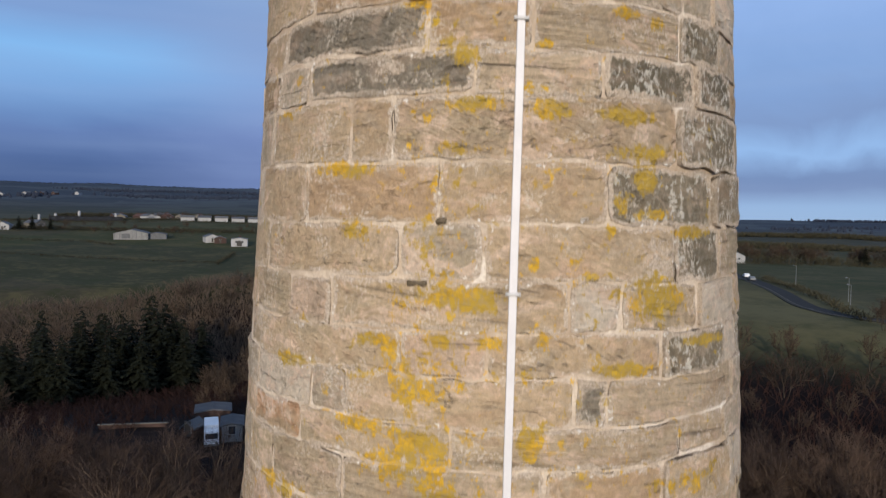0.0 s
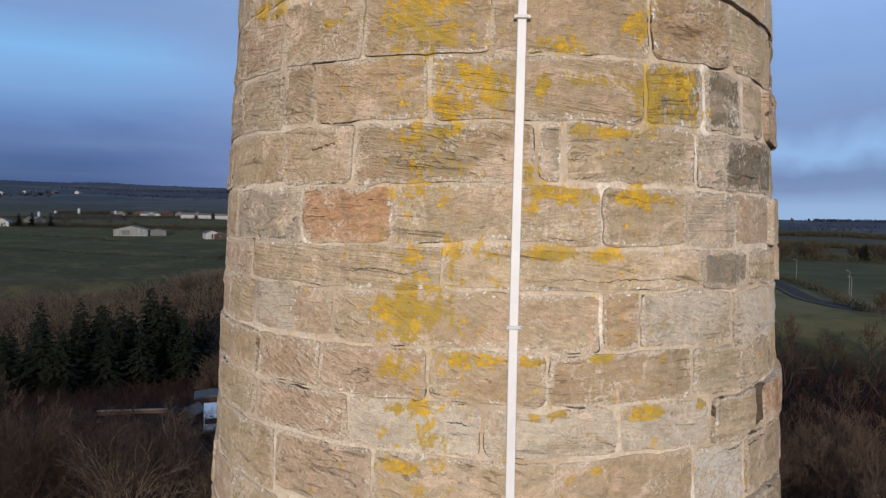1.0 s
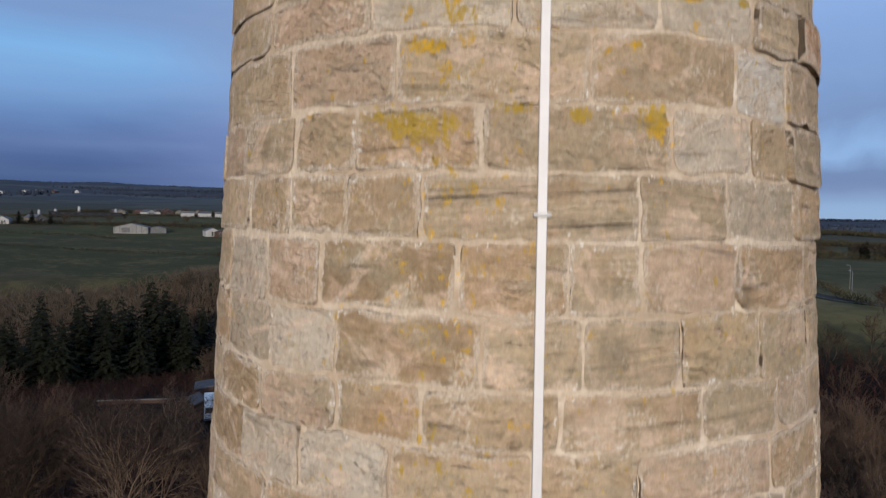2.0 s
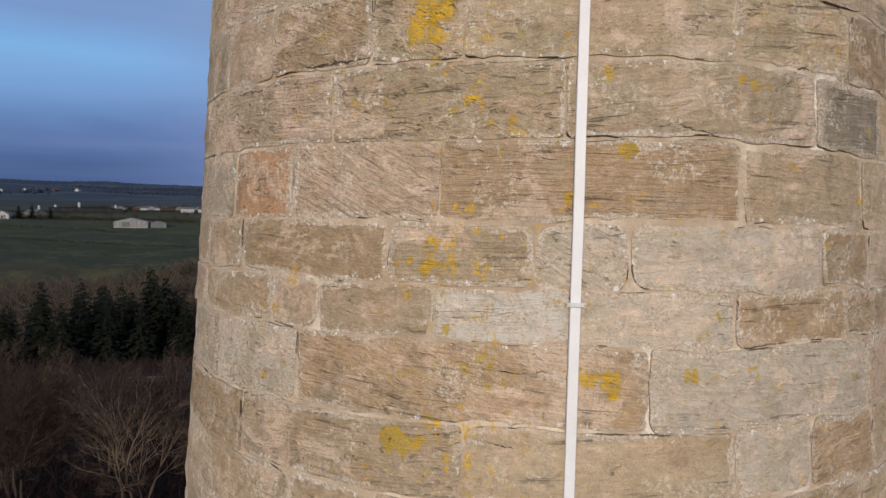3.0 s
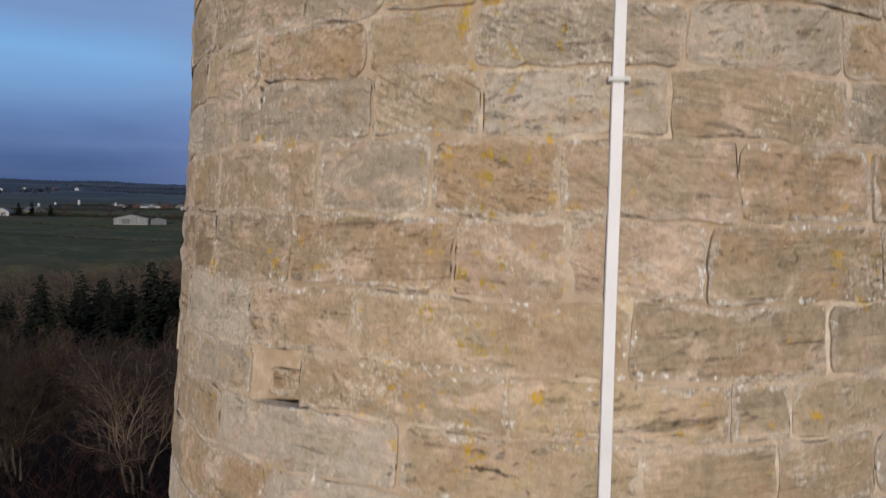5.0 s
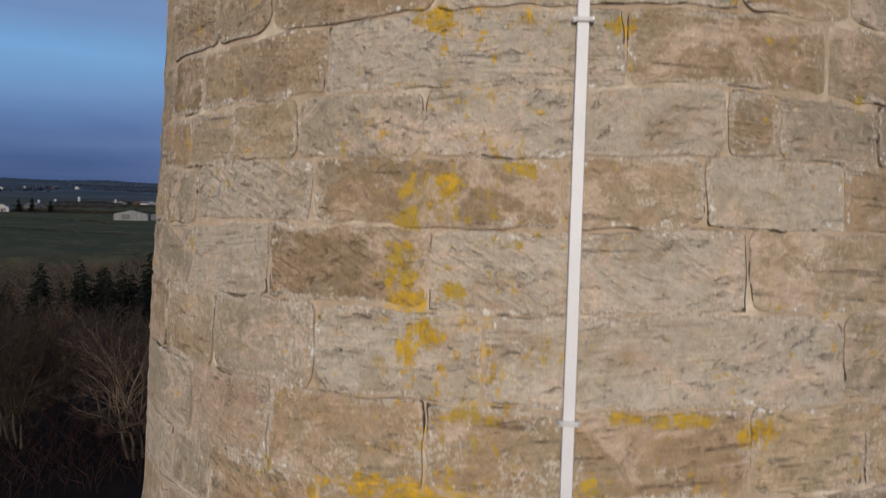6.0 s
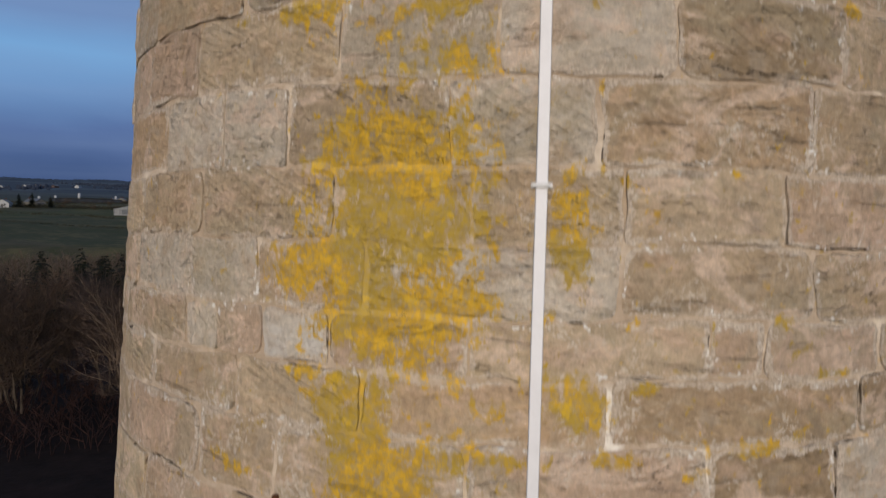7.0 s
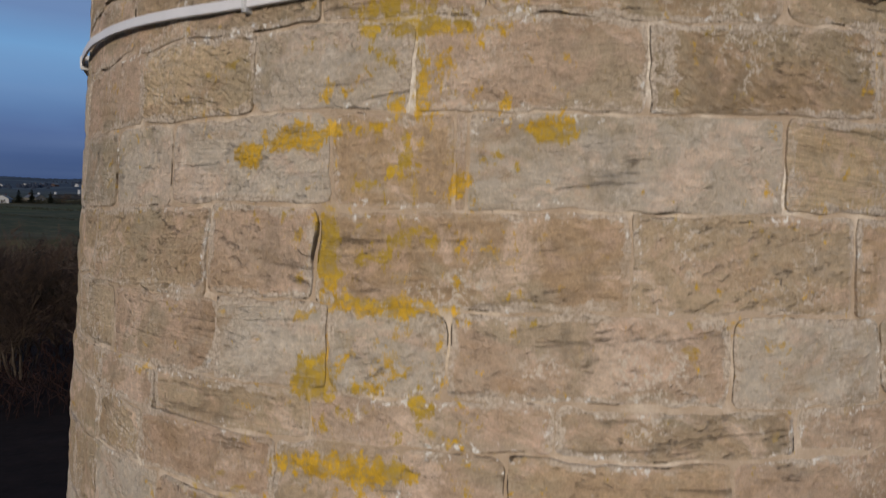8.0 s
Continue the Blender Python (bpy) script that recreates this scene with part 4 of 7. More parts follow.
crust(16.4, 12.238, 3.8, 0.018, 0.7)
crust(3.5, 12.042, 2.6, 0.022, 1)
crust(1.5, 11.987, 0.8, 0.022, 0.9)
crust(17.3, 12.037, 1.9, 0.028, 0.9)
crust(21.3, 12.024, 2.7, 0.018, 0.8)
crust(5.2, 11.836, 3.4, 0.018, 1)
crust(12.8, 11.829, 2.2, 0.011, 1)
crust(-5.9, 11.831, 4, 0.018, 0.7)
crust(-16.3, 11.655, 2, 0.074, 1)
crust(-19.8, 11.643, 3.7, 0.037, 0.7)
crust(-12.1, 11.612, 3.5, 0.047, 0.65)
crust(-16.2, 11.554, 2.2, 0.027, 0.7)
crust(-17.7, 11.442, 3.6, 0.037, 0.7)
crust(-6.4, 11.489, 4.1, 0.027, 0.7)
crust(1.8, 11.484, 1.6, 0.014, 0.8)
crust(11.6, 11.494, 1.9, 0.014, 0.9)
crust(-14.2, 11.318, 1.8, 0.022, 1)
crust(-17.5, 11.322, 1.2, 0.015, 0.8)
crust(-13.2, 11.229, 1.7, 0.048, 0.6)
crust(-15.6, 11.124, 3, 0.022, 0.8)
crust(4.7, 11.32, 2, 0.014, 0.9)
crust(2.4, 11.314, 0.8, 0.018, 1)
crust(18.8, 11.308, 3.4, 0.022, 1)
crust(30.2, 11.317, 1.2, 0.016, 1)
crust(11.7, 11.128, 0.9, 0.018, 0.8)
crust(-18.5, 10.869, 4.5, 0.048, 0.8)
crust(-23.9, 10.906, 2.4, 0.018, 0.8)
crust(3.8, 10.903, 1.1, 0.024, 1)
crust(13.9, 10.893, 2.2, 0.04, 0.8)
crust(-5.1, 10.924, 2.5, 0.014, 0.7)
crust(-25.9, 12.401, 3.1, 0.038, 0.35)
crust(-10.6, 11.033, 2.8, 0.033, 0.4)
crust(1, 12.086, 1.2, 0.046, 0.6)
crust(-17.3, 8.171, 2, 0.039, 1)
crust(-17, 8.096, 1.1, 0.021, 1)
crust(-17.2, 8.036, 0.8, 0.019, 0.9)
crust(-19.7, 8.114, 1.5, 0.041, 0.7)
crust(-16.9, 7.525, 0.9, 0.016, 0.8)
crust(-15.9, 7.453, 2, 0.019, 0.75)
crust(-17.8, 7.44, 0.6, 0.013, 0.9)
crust(-20.7, 6.955, 1.4, 0.03, 1)
crust(-17.5, 6.96, 0.6, 0.008, 1)
crust(-19.7, 6.918, 0.5, 0.007, 0.8)
crust(3.8, 7.78, 0.8, 0.012, 1)
crust(1.2, 7.159, 1.9, 0.023, 0.8)
crust(2.4, 7.121, 1.2, 0.023, 0.6)
crust(16.9, 7.994, 0.8, 0.012, 0.7)
crust(10.7, 7.166, 0.6, 0.01, 0.8)
crust(-11.9, 7.249, 0.6, 0.01, 0.6)
crust(-2.4, 7.651, 0.5, 0.013, 1)
crust(1, 7.998, 1.2, 0.022, 0.45)
crust(-17.2, 7.484, 1.6, 0.019, 0.5)
crust(-25.2, 1.498, 2.8, 0.025, 0.85)
crust(-16.9, 1.429, 1.5, 0.06, 0.55)
crust(-12, 1.363, 1.9, 0.036, 0.6)
crust(-19.3, 1.285, 2.1, 0.037, 0.6)
crust(-2.3, 1.048, 0.6, 0.026, 0.9)
crust(2, 1.029, 0.5, 0.017, 0.8)
crust(-0, 1.064, 0.5, 0.011, 0.6)
crust(-2.6, 0.893, 0.9, 0.029, 0.8)
crust(-1.9, 0.844, 1.6, 0.039, 0.75)
crust(-2.8, 0.526, 2.6, 0.031, 0.75)
crust(4.2, 0.518, 1.2, 0.011, 0.8)
crust(-1.5, 0.449, 1.3, 0.036, 0.75)
crust(1.6, 0.339, 1.8, 0.019, 0.75)
crust(13.4, 0.357, 2, 0.02, 0.8)
crust(20.8, 0.537, 1.7, 0.012, 0.8)
crust(8, 0.287, 0.6, 0.017, 0.9)
crust(15.8, 0.678, 0.9, 0.011, 0.7)
crust(-31.5, 0.21, 1.8, 0.023, 0.7)
crust(-29.7, 0.35, 1.2, 0.019, 0.6)
crust(-24, 0.507, 2.3, 0.019, 0.7)
crust(-33.5, 0.42, 0.8, 0.019, 0.6)
crust(-7.5, 0.328, 3, 0.019, 0.7)
crust(-13.2, 0.639, 3.2, 0.058, 0.6)
crust(11.2, 1.055, 0.5, 0.011, 0.6)
crust(-23.8, 0.969, 1.8, 0.046, 0.5)
crust(-37.5, 2.597, 1.5, 0.024, 0.8)
crust(-27.2, 2.594, 0.6, 0.013, 0.8)
crust(-32.1, 2.82, 0.8, 0.02, 0.8)
crust(-26.5, 2.766, 0.9, 0.022, 0.8)
crust(-18.7, 2.556, 1, 0.027, 0.5)
crust(-9.9, 2.556, 0.5, 0.012, 1)
crust(-8.1, 2.599, 0.6, 0.011, 0.6)
crust(-1.5, 2.596, 2.1, 0.017, 0.9)
crust(3.3, 2.409, 0.5, 0.011, 0.9)
crust(3, 2.367, 0.9, 0.008, 0.8)
crust(10.2, 2.416, 0.6, 0.029, 0.5)
crust(-2.1, 2.406, 0.9, 0.018, 0.7)
crust(-0.6, 2.123, 0.6, 0.014, 0.9)
crust(6.8, 2.041, 0.7, 0.015, 0.9)
crust(-0.5, 1.971, 0.5, 0.012, 0.8)
crust(-1.1, 1.875, 1, 0.02, 0.8)
crust(1.9, 1.862, 0.5, 0.011, 0.9)
crust(4.7, 1.863, 0.5, 0.008, 0.9)
crust(-1.7, 1.773, 1.5, 0.022, 1)
crust(8.4, 1.698, 0.7, 0.012, 0.8)
crust(12.7, 1.677, 0.5, 0.014, 0.8)
crust(17.2, 1.698, 2.4, 0.012, 0.7)
crust(25.3, 1.686, 0.8, 0.013, 0.8)
crust(23.6, 1.516, 1, 0.016, 0.9)
crust(-10.3, 1.662, 0.7, 0.021, 0.9)
crust(-8.6, 1.781, 1.9, 0.012, 0.8)
crust(-33.3, 1.499, 0.8, 0.013, 0.7)
crust(-39.5, 1.684, 1.4, 0.017, 0.8)
crust(-9.6, 1.585, 0.9, 0.023, 0.7)
crust(-26.5, 0.095, 2.7, 0.03, 0.85)
crust(-33, 0.23, 1.7, 0.023, 0.6)
crust(6.9, -0.108, 1.8, 0.011, 0.85)
crust(13.2, -0.085, 1, 0.011, 0.6)
crust(5.6, -0.04, 0.5, 0.011, 0.9)
crust(4.1, -0.316, 1.1, 0.014, 0.6)
crust(1.1, -0.549, 0.8, 0.024, 0.7)
crust(7, -0.527, 0.8, 0.01, 0.9)
crust(10.4, -0.527, 1, 0.011, 0.7)
crust(2.6, -0.73, 0.6, 0.008, 0.8)
crust(-9.3, -0.743, 1.9, 0.014, 0.8)
crust(-8, -0.839, 2.1, 0.019, 0.6)
crust(-22.2, -0.767, 1.6, 0.03, 0.7)
crust(-6.7, -0.925, 1.2, 0.019, 0.5)
crust(-15.2, 12.594, 6.2, 0.109, 0.72)
crust(-7.3, 12.374, 5.4, 0.096, 0.66)
crust(22.8, 12.38, 6.4, 0.099, 0.7)
crust(-13.4, 12.984, 3.9, 0.09, 0.72)
crust(-11.3, 12.817, 3.8, 0.077, 0.6)
crust(3.6, 13.051, 2, 0.042, 0.85)
crust(17.8, 12.597, 2.3, 0.031, 0.85)
crust(5.5, 12.514, 4.6, 0.029, 0.6)
crust(37, 12.842, 8.4, 0.042, 0.6)
crust(-31.4, 12.623, 2.7, 0.021, 0.6)
crust(-23.7, 13.256, 4.5, 0.024, 0.6)
crust(-13.7, 13.208, 3.1, 0.062, 0.66)
crust(7.5, 12.025, 3.5, 0.027, 0.7)
crust(17.9, 12.018, 4, 0.024, 0.6)
crust(-19.4, 12.464, 1.9, 0.023, 0.5)
crust(11, 12.4, 2.8, 0.039, 0.45)
crust(-15.3, 12.271, 1.8, 0.039, 0.5)
crack(27.7, 14.290, 5.3, 0.0008, 0.0035)
crack(-31.9, 13.667, 10.1, 0.0019, 0.0020)
crack(-21.8, 13.285, 4.9, -0.0033, 0.0020)
crack(47.0, 14.675, 7.2, 0.0004, 0.0030)
crack(-7.5, 14.104, 5.5, -0.0045, 0.0015)
crack(-28.6, 14.256, 5.8, 0.0007, 0.0015)
crack(10.0, 14.096, 7.6, -0.0020, 0.0015)
crack(20.4, 13.516, 7.0, -0.0035, 0.0015)
crack(-47.5, 13.393, 9.8, -0.0010, 0.0020)
crack(-15.1, 13.058, 5.5, -0.0007, 0.0020)
crack(-32.5, 12.192, 4.3, 0.0006, 0.0035)
crack(8.4, 12.149, 2.1, 0.0040, 0.0030)
crack(-49.9, 12.530, 4.4, -0.0005, 0.0040)
crack(-20.6, 11.768, 9.1, 0.0005, 0.0025)
crack(15.4, 11.752, 14.9, 0.0006, 0.0020)
crack(-18.4, 11.707, 7.0, 0.0001, 0.0015)
crack(18.3, 12.284, 2.0, 0.0045, 0.0020)
crack(37.1, 12.486, 5.1, 0.0008, 0.0030)
crack(32.8, 12.069, 3.5, -0.0015, 0.0025)
crack(43.9, 12.122, 5.9, 0.0014, 0.0030)
crack(41.9, 11.134, 9.2, 0.0006, 0.0030)
crack(-8.2, 11.278, 2.8, -0.0016, 0.0025)
crack(-33.1, 11.194, 7.2, 0.0017, 0.0020)
crack(-39.2, 10.900, 10.5, -0.0031, 0.0030)
crack(6.1, 11.886, 4.9, -0.0003, 0.0015)
crack(-17.8, 10.920, 8.1, 0.0009, 0.0030)
crack(14.0, 11.210, 4.4, -0.0031, 0.0015)
crack(41.0, 11.430, 10.8, -0.0006, 0.0015)
crack(41.0, 11.379, 10.8, -0.0008, 0.0015)
crack(-30.3, 8.046, 6.8, 0.0008, 0.0040)
crack(-61.8, 8.043, 4.5, -0.0034, 0.0030)
crack(25.7, 8.041, 2.2, 0.0005, 0.0030)
crack(40.9, 8.029, 7.0, 0.0022, 0.0035)
crack(-53.2, 6.988, 9.5, -0.0009, 0.0045)
crack(-47.2, 6.863, 3.1, -0.0003, 0.0040)
crack(-15.8, 6.981, 4.1, 0.0037, 0.0015)
crack(4.0, 7.673, 4.3, -0.0003, 0.0020)
crack(12.1, 7.732, 3.8, 0.0012, 0.0015)
crack(-9.4, 7.696, 5.5, 0.0046, 0.0015)
crack(-44.7, 8.005, 9.7, -0.0002, 0.0020)
crack(-6.8, 7.172, 3.8, -0.0020, 0.0015)
crack(9.9, 7.845, 6.7, -0.0043, 0.0015)
crack(-9.2, 6.970, 2.3, -0.0009, 0.0020)
crack(-27.9, 7.376, 5.6, 0.0007, 0.0015)
crack(-12.6, 5.232, 2.8, -0.0029, 0.0045)
crack(-16.1, 5.136, 1.3, -0.0015, 0.0025)
crack(18.3, 5.159, 5.4, 0.0006, 0.0025)
crack(10.2, 5.124, 2.7, -0.0009, 0.0030)
crack(15.9, 4.955, 5.7, 0.0005, 0.0030)
crack(14.2, 4.999, 3.5, 0.0084, 0.0030)
crack(-35.0, 4.748, 2.1, 0.0034, 0.0030)
crack(-17.4, 4.930, 1.2, 0.0016, 0.0020)
crack(-28.9, 4.688, 3.2, 0.0002, 0.0020)
crack(-8.3, 4.288, 2.3, -0.0083, 0.0020)
crack(-23.9, 4.463, 3.2, 0.0002, 0.0015)
crack(1.6, 4.644, 5.2, -0.0008, 0.0020)
crack(16.7, 4.321, 6.9, -0.0027, 0.0025)
crack(-24.5, 4.271, 4.1, -0.0007, 0.0020)
crack(20.2, 5.048, 3.4, 0.0104, 0.0020)
crack(10.1, 2.466, 1.0, 0.0042, 0.0040)
crack(-7.1, 2.652, 0.9, 0.0041, 0.0030)
crack(-25.6, 2.135, 7.9, -0.0014, 0.0030)
crack(-29.8, 2.212, 4.2, 0.0018, 0.0020)
crack(8.3, 2.340, 11.3, -0.0008, 0.0020)
crack(14.1, 2.254, 5.6, 0.0009, 0.0020)
crack(18.2, 2.325, 3.4, -0.0045, 0.0025)
crack(-7.4, 2.043, 2.3, -0.0007, 0.0010)
crack(-27.1, 1.543, 4.8, 0.0005, 0.0025)
crack(-8.2, 1.794, 3.2, 0.0012, 0.0020)
crack(4.2, 1.782, 2.8, -0.0030, 0.0015)
crack(3.8, 1.994, 2.3, 0.0019, 0.0015)
crack(22.2, 2.001, 3.9, 0.0000, 0.0020)
crack(-17.9, 1.752, 1.5, -0.0121, 0.0020)
crack(6.4, 1.645, 6.8, -0.0006, 0.0015)
crack(-7.0, 1.063, 2.0, -0.0002, 0.0030)
crack(8.0, 1.081, 2.4, 0.0021, 0.0030)
crack(-0.9, 0.875, 1.8, -0.0003, 0.0020)
crack(13.3, 1.325, 6.2, -0.0005, 0.0025)
crack(-35.2, 1.083, 4.2, -0.0009, 0.0020)
crack(-2.0, 1.303, 1.8, 0.0006, 0.0015)
crack(-19.0, 0.780, 0.3, -0.0529, 0.0030)
crack(-9.2, 0.774, 1.4, -0.0007, 0.0015)
crack(8.4, 0.559, 2.4, -0.0019, 0.0015)
crack(-1.0, -0.298, 1.1, -0.0005, 0.0030)
crack(7.2, -0.294, 3.6, 0.0001, 0.0020)
crack(-10.5, -0.327, 2.6, -0.0040, 0.0025)
crack(-40.5, 0.159, 2.8, -0.0045, 0.0020)
crack(0.9, -0.044, 2.4, -0.0023, 0.0015)
crack(-15.7, 0.138, 3.0, -0.0013, 0.0020)
crack(-1.6, -0.370, 1.6, -0.0015, 0.0030)
crack(1.9, -1.089, 1.1, 0.0065, 0.0040)
crack(4.6, -1.092, 1.6, -0.0069, 0.0040)
crack(20.4, -1.022, 2.0, 0.0036, 0.0050)
crack(-26.6, -2.139, 3.3, 0.0030, 0.0020)
crack(9.9, -1.565, 1.0, -0.0024, 0.0020)
crack(-38.2, -1.035, 4.1, 0.0016, 0.0020)
crack(16.6, -2.106, 5.1, -0.0007, 0.0020)
daub(6.8, 7.32, 1.5, 0.03, 1.00)
daub(1.4, 7.29, 2.3, 0.03, 0.80)
daub(-9.7, 7.32, 7.4, 0.07, 0.55)
daub(-24.5, 7.26, 3.8, 0.03, 0.50)
daub(6.4, 7.19, 2.1, 0.03, 0.90)
daub(6.5, 7.10, 0.9, 0.11, 0.80)
daub(-4.3, 7.45, 1.8, 0.05, 0.60)
daub(28.8, 7.90, 1.3, 0.15, 0.70)
daub(36.4, 8.03, 7.5, 0.03, 0.70)
daub(-24.5, 14.41, 5.6, 0.04, 0.60)
daub(28.0, 13.70, 3.3, 0.08, 0.90)
daub(-5.5, 13.66, 1.7, 0.06, 0.70)
daub(35.3, 14.39, 3.3, 0.27, 0.60)
daub(25.8, 13.05, 11.4, 0.06, 0.50)
daub(39.7, 12.98, 9.9, 0.08, 0.50)
daub(46.8, 13.13, 6.9, 0.11, 0.60)
daub(-20.9, 14.09, 5.2, 0.03, 0.70)
daub(31.0, 12.38, 1.4, 0.12, 0.90)
daub(33.1, 12.19, 5.4, 0.06, 0.70)
daub(-31.3, 12.93, 1.3, 0.12, 0.50)
daub(12.2, 12.01, 0.9, 0.14, 0.60)
daub(11.9, 11.62, 0.9, 0.07, 0.80)
daub(8.3, 11.26, 3.6, 0.04, 0.70)
daub(34.3, 11.02, 7.0, 0.07, 0.70)
daub(-34.9, 11.89, 1.2, 0.07, 0.70)
daub(12.3, 4.53, 2.6, 0.05, 0.70)
daub(19.4, 4.55, 1.9, 0.05, 0.70)
daub(-24.6, 4.80, 1.2, 0.08, 0.50)
daub(8.2, 3.21, 1.5, 0.03, 0.70)
daub(19.4, 3.35, 3.7, 0.09, 0.50)
daub(1.1, 0.43, 0.9, 0.08, 0.80)
daub(8.7, 0.25, 0.9, 0.11, 0.70)
daub(17.7, 0.03, 0.9, 0.11, 0.80)
daub(6.9, 0.14, 9.1, 0.03, 0.60)
daub(-13.4, -1.20, 0.9, 0.09, 0.80)
daub(3.7, -1.21, 0.9, 0.09, 0.60)
daub(-13.2, -1.21, 0.9, 0.10, 0.90)
daub(3.6, -1.21, 0.9, 0.10, 0.70)
daub(13.4, -1.49, 0.9, 0.06, 0.70)

tower = thing("stone_tower", (0, 0, 0), 0, "tall round tapering tower of weathered buff sandstone with yellow lichen", "tower")

CR, DA = np.array(CRUSTS), np.array(DAUBS)
HOLE = (-35.9, 5.395, 3.1, 0.088)   # a put-log hole: angle, height, half width in degrees, half height


def lime_at(ang, z):
    d = ((ang[:, None] - DA[None, :, 0]) / DA[None, :, 2]) ** 2 + ((z[:, None] - DA[None, :, 1]) / DA[None, :, 3]) ** 2
    return (DA[None, :, 4] * np.exp(-0.4 * d ** 1.4)).max(axis=1) * 0.8


def lichen_at(ang, z):
    """How dense the lichen is at arrays of angles (degrees) and heights."""
    d = ((ang[:, None] - CR[None, :, 0]) / CR[None, :, 2]) ** 2 + ((z[:, None] - CR[None, :, 1]) / CR[None, :, 3]) ** 2
    v = (CR[None, :, 4] * np.exp(-0.38 * d ** 1.4)).max(axis=1)
    band = np.exp(-((z - 0.2) / 2.4) ** 2) + np.exp(-((z - 12.6) / 1.7) ** 2)
    trail = (0.26 + 0.14 * band) * np.exp(-((ang + 14) / 9.5) ** 2) + (0.10 + 0.16 * np.exp(-((z - 13.2) / 1.5) ** 2)) * np.exp(-((ang - 14) / 18.0) ** 2)
    return np.clip(np.maximum(v * 0.98, trail * (np.abs(ang) < 70)), 0, 1) * 0.62


def wander(a, z):
    """Old courses are never quite level: the same slow waver for all joints."""
    u = a * 1.6
    dz = 0.016 * noise.noise((u * 2.1, z * 1.3, 4.0)) + 0.010 * noise.noise((u * 7.0, z * 6.0, 9.0)) + 0.005 * noise.noise((u * 26, z * 26, 3.0))
    da = 0.010 * noise.noise((u * 5.0, z * 5.0, 15.0)) + 0.0035 * noise.noise((u * 24, z * 24, 21.0))
    return a + da / 1.6, z + dz


def stone_shape(a0, a1, z0, z1, rng, proud, close):
    """Vertices, faces, edge distances of one dressed block with worn, uneven arrises; angles in degrees."""
    zm = (z0 + z1) / 2
    wide, tall = radians(a1 - a0) * wall_radius(zm), z1 - z0
    rim = min(0.014, 0.2 * tall, 0.25 * wide)
    g0, g1, h0, h1 = (rng.uniform(0.0015, 0.0105 if z0 > 9.5 else 0.0065) for _ in range(4))
    curve = rng.choice((0.008, 0.018, 0.03, 0.045)) if close else 0.0
    curve = min(curve, 0.3 * tall, 0.3 * wide)
    if close:
        cell = 0.020 if abs(a0 + a1) < 84 else 0.034
        nu, nv = max(2, round((wide - 2 * rim) / cell)), max(3, round((tall - 2 * rim) / cell))
    else:
        nu, nv = max(1, round((wide - 2 * rim) / 0.16)), 1
    us = [0.0] + [rim + (wide - 2 * rim) * i / nu for i in range(nu + 1)] + [wide]
    vs = [0.0] + [rim + (tall - 2 * rim) * i / nv for i in range(nv + 1)] + [tall]
    seed = rng.random() * 90
    lean_u, lean_v = rng.uniform(-0.002, 0.002), rng.uniform(-0.0025, 0.0025)
    slant, worn = rng.uniform(-0.15, 0.2), rng.choice((0.004, 0.009, 0.016, 0.024))
    round_off = [curve * rng.uniform(0.4, 1.3) for _ in range(4)]
    verts, edge = [], []
    back = []
    for j, v in enumerate(vs):
        for i, u in enumerate(us):
            bu, bv = i in (0, len(us) - 1), j in (0, len(vs) - 1)
            x, y = u, v
            c = round_off[2 * (v > tall / 2) + (u > wide / 2)]
            du, dv = c - min(u, wide - u), c - min(v, tall - v)
            if du > 0 and dv > 0 and math.hypot(du, dv) > c:
                k = c / math.hypot(du, dv)
                x += du * (1 - k) * (1 if u < wide / 2 else -1)
                y += dv * (1 - k) * (1 if v < tall / 2 else -1)
            x += g0 * (1 - u / wide) - g1 * u / wide + (0.008 if bu else 0.002) * noise.noise((seed, v * 14, u * 5))
            y += h0 * (1 - v / tall) - h1 * v / tall + (0.009 if bv else 0.002) * noise.noise((u * 11, seed, v * 3))
            d = min(u, wide - u, v, tall - v)
            r = proud + lean_u * (2 * u / wide - 1) + lean_v * (2 * v / tall - 1)
            if bu or bv:
                r -= 0.0004 + 0.0036 * abs(noise.noise((u * 13, v * 13, seed)))
            else:
                r += 0.0075 * noise.noise((u * 8 + seed, v * 10, 2.0)) + 0.006 * noise.noise((u * 19, v * 30, seed))
                ledge = noise.noise((u * 5 + seed, (v + u * slant) * 26, seed))
                r -= worn * max(0.0, ledge - 0.05) * min(1.0, d / 0.03)
                if proud > -0.05:
                    r = max(r, -0.0006)
            a, z = wander(radians(a0) + x / wall_radius(zm), z0 + y)
            rr = wall_radius(z) + r
            verts.append((rr * math.sin(a), -rr * math.cos(a), z))
            edge.append(d)
            back.append(((wall_radius(z) - 0.05) * math.sin(a), -(wall_radius(z) - 0.05) * math.cos(a), z))
    # the stone's open crack, if it has one: offset from its line, and how near to its middle
    own = [c for c in CRACKS if a0 - 1 < c[0] < a1 + 1 and z0 - 0.01 < c[1] < z1 + 0.01]
    split = own[int(seed * 7) % len(own)] if own else (0, 0, 1, 0, 0)
    off = [math.degrees(math.atan2(p[0], -p[1])) - split[0] for p in verts]
    line = [p[2] - split[1] - split[3] * da for p, da in zip(verts, off)]
    near = [split[4] * (1 - (da / split[2]) ** 2) for da in off]
    w, faces = len(us), []
    for j in range(len(vs) - 1):
        for i in range(w - 1):
            k = j * w + i
            faces.append((k, k + 1, k + w + 1, k + w))
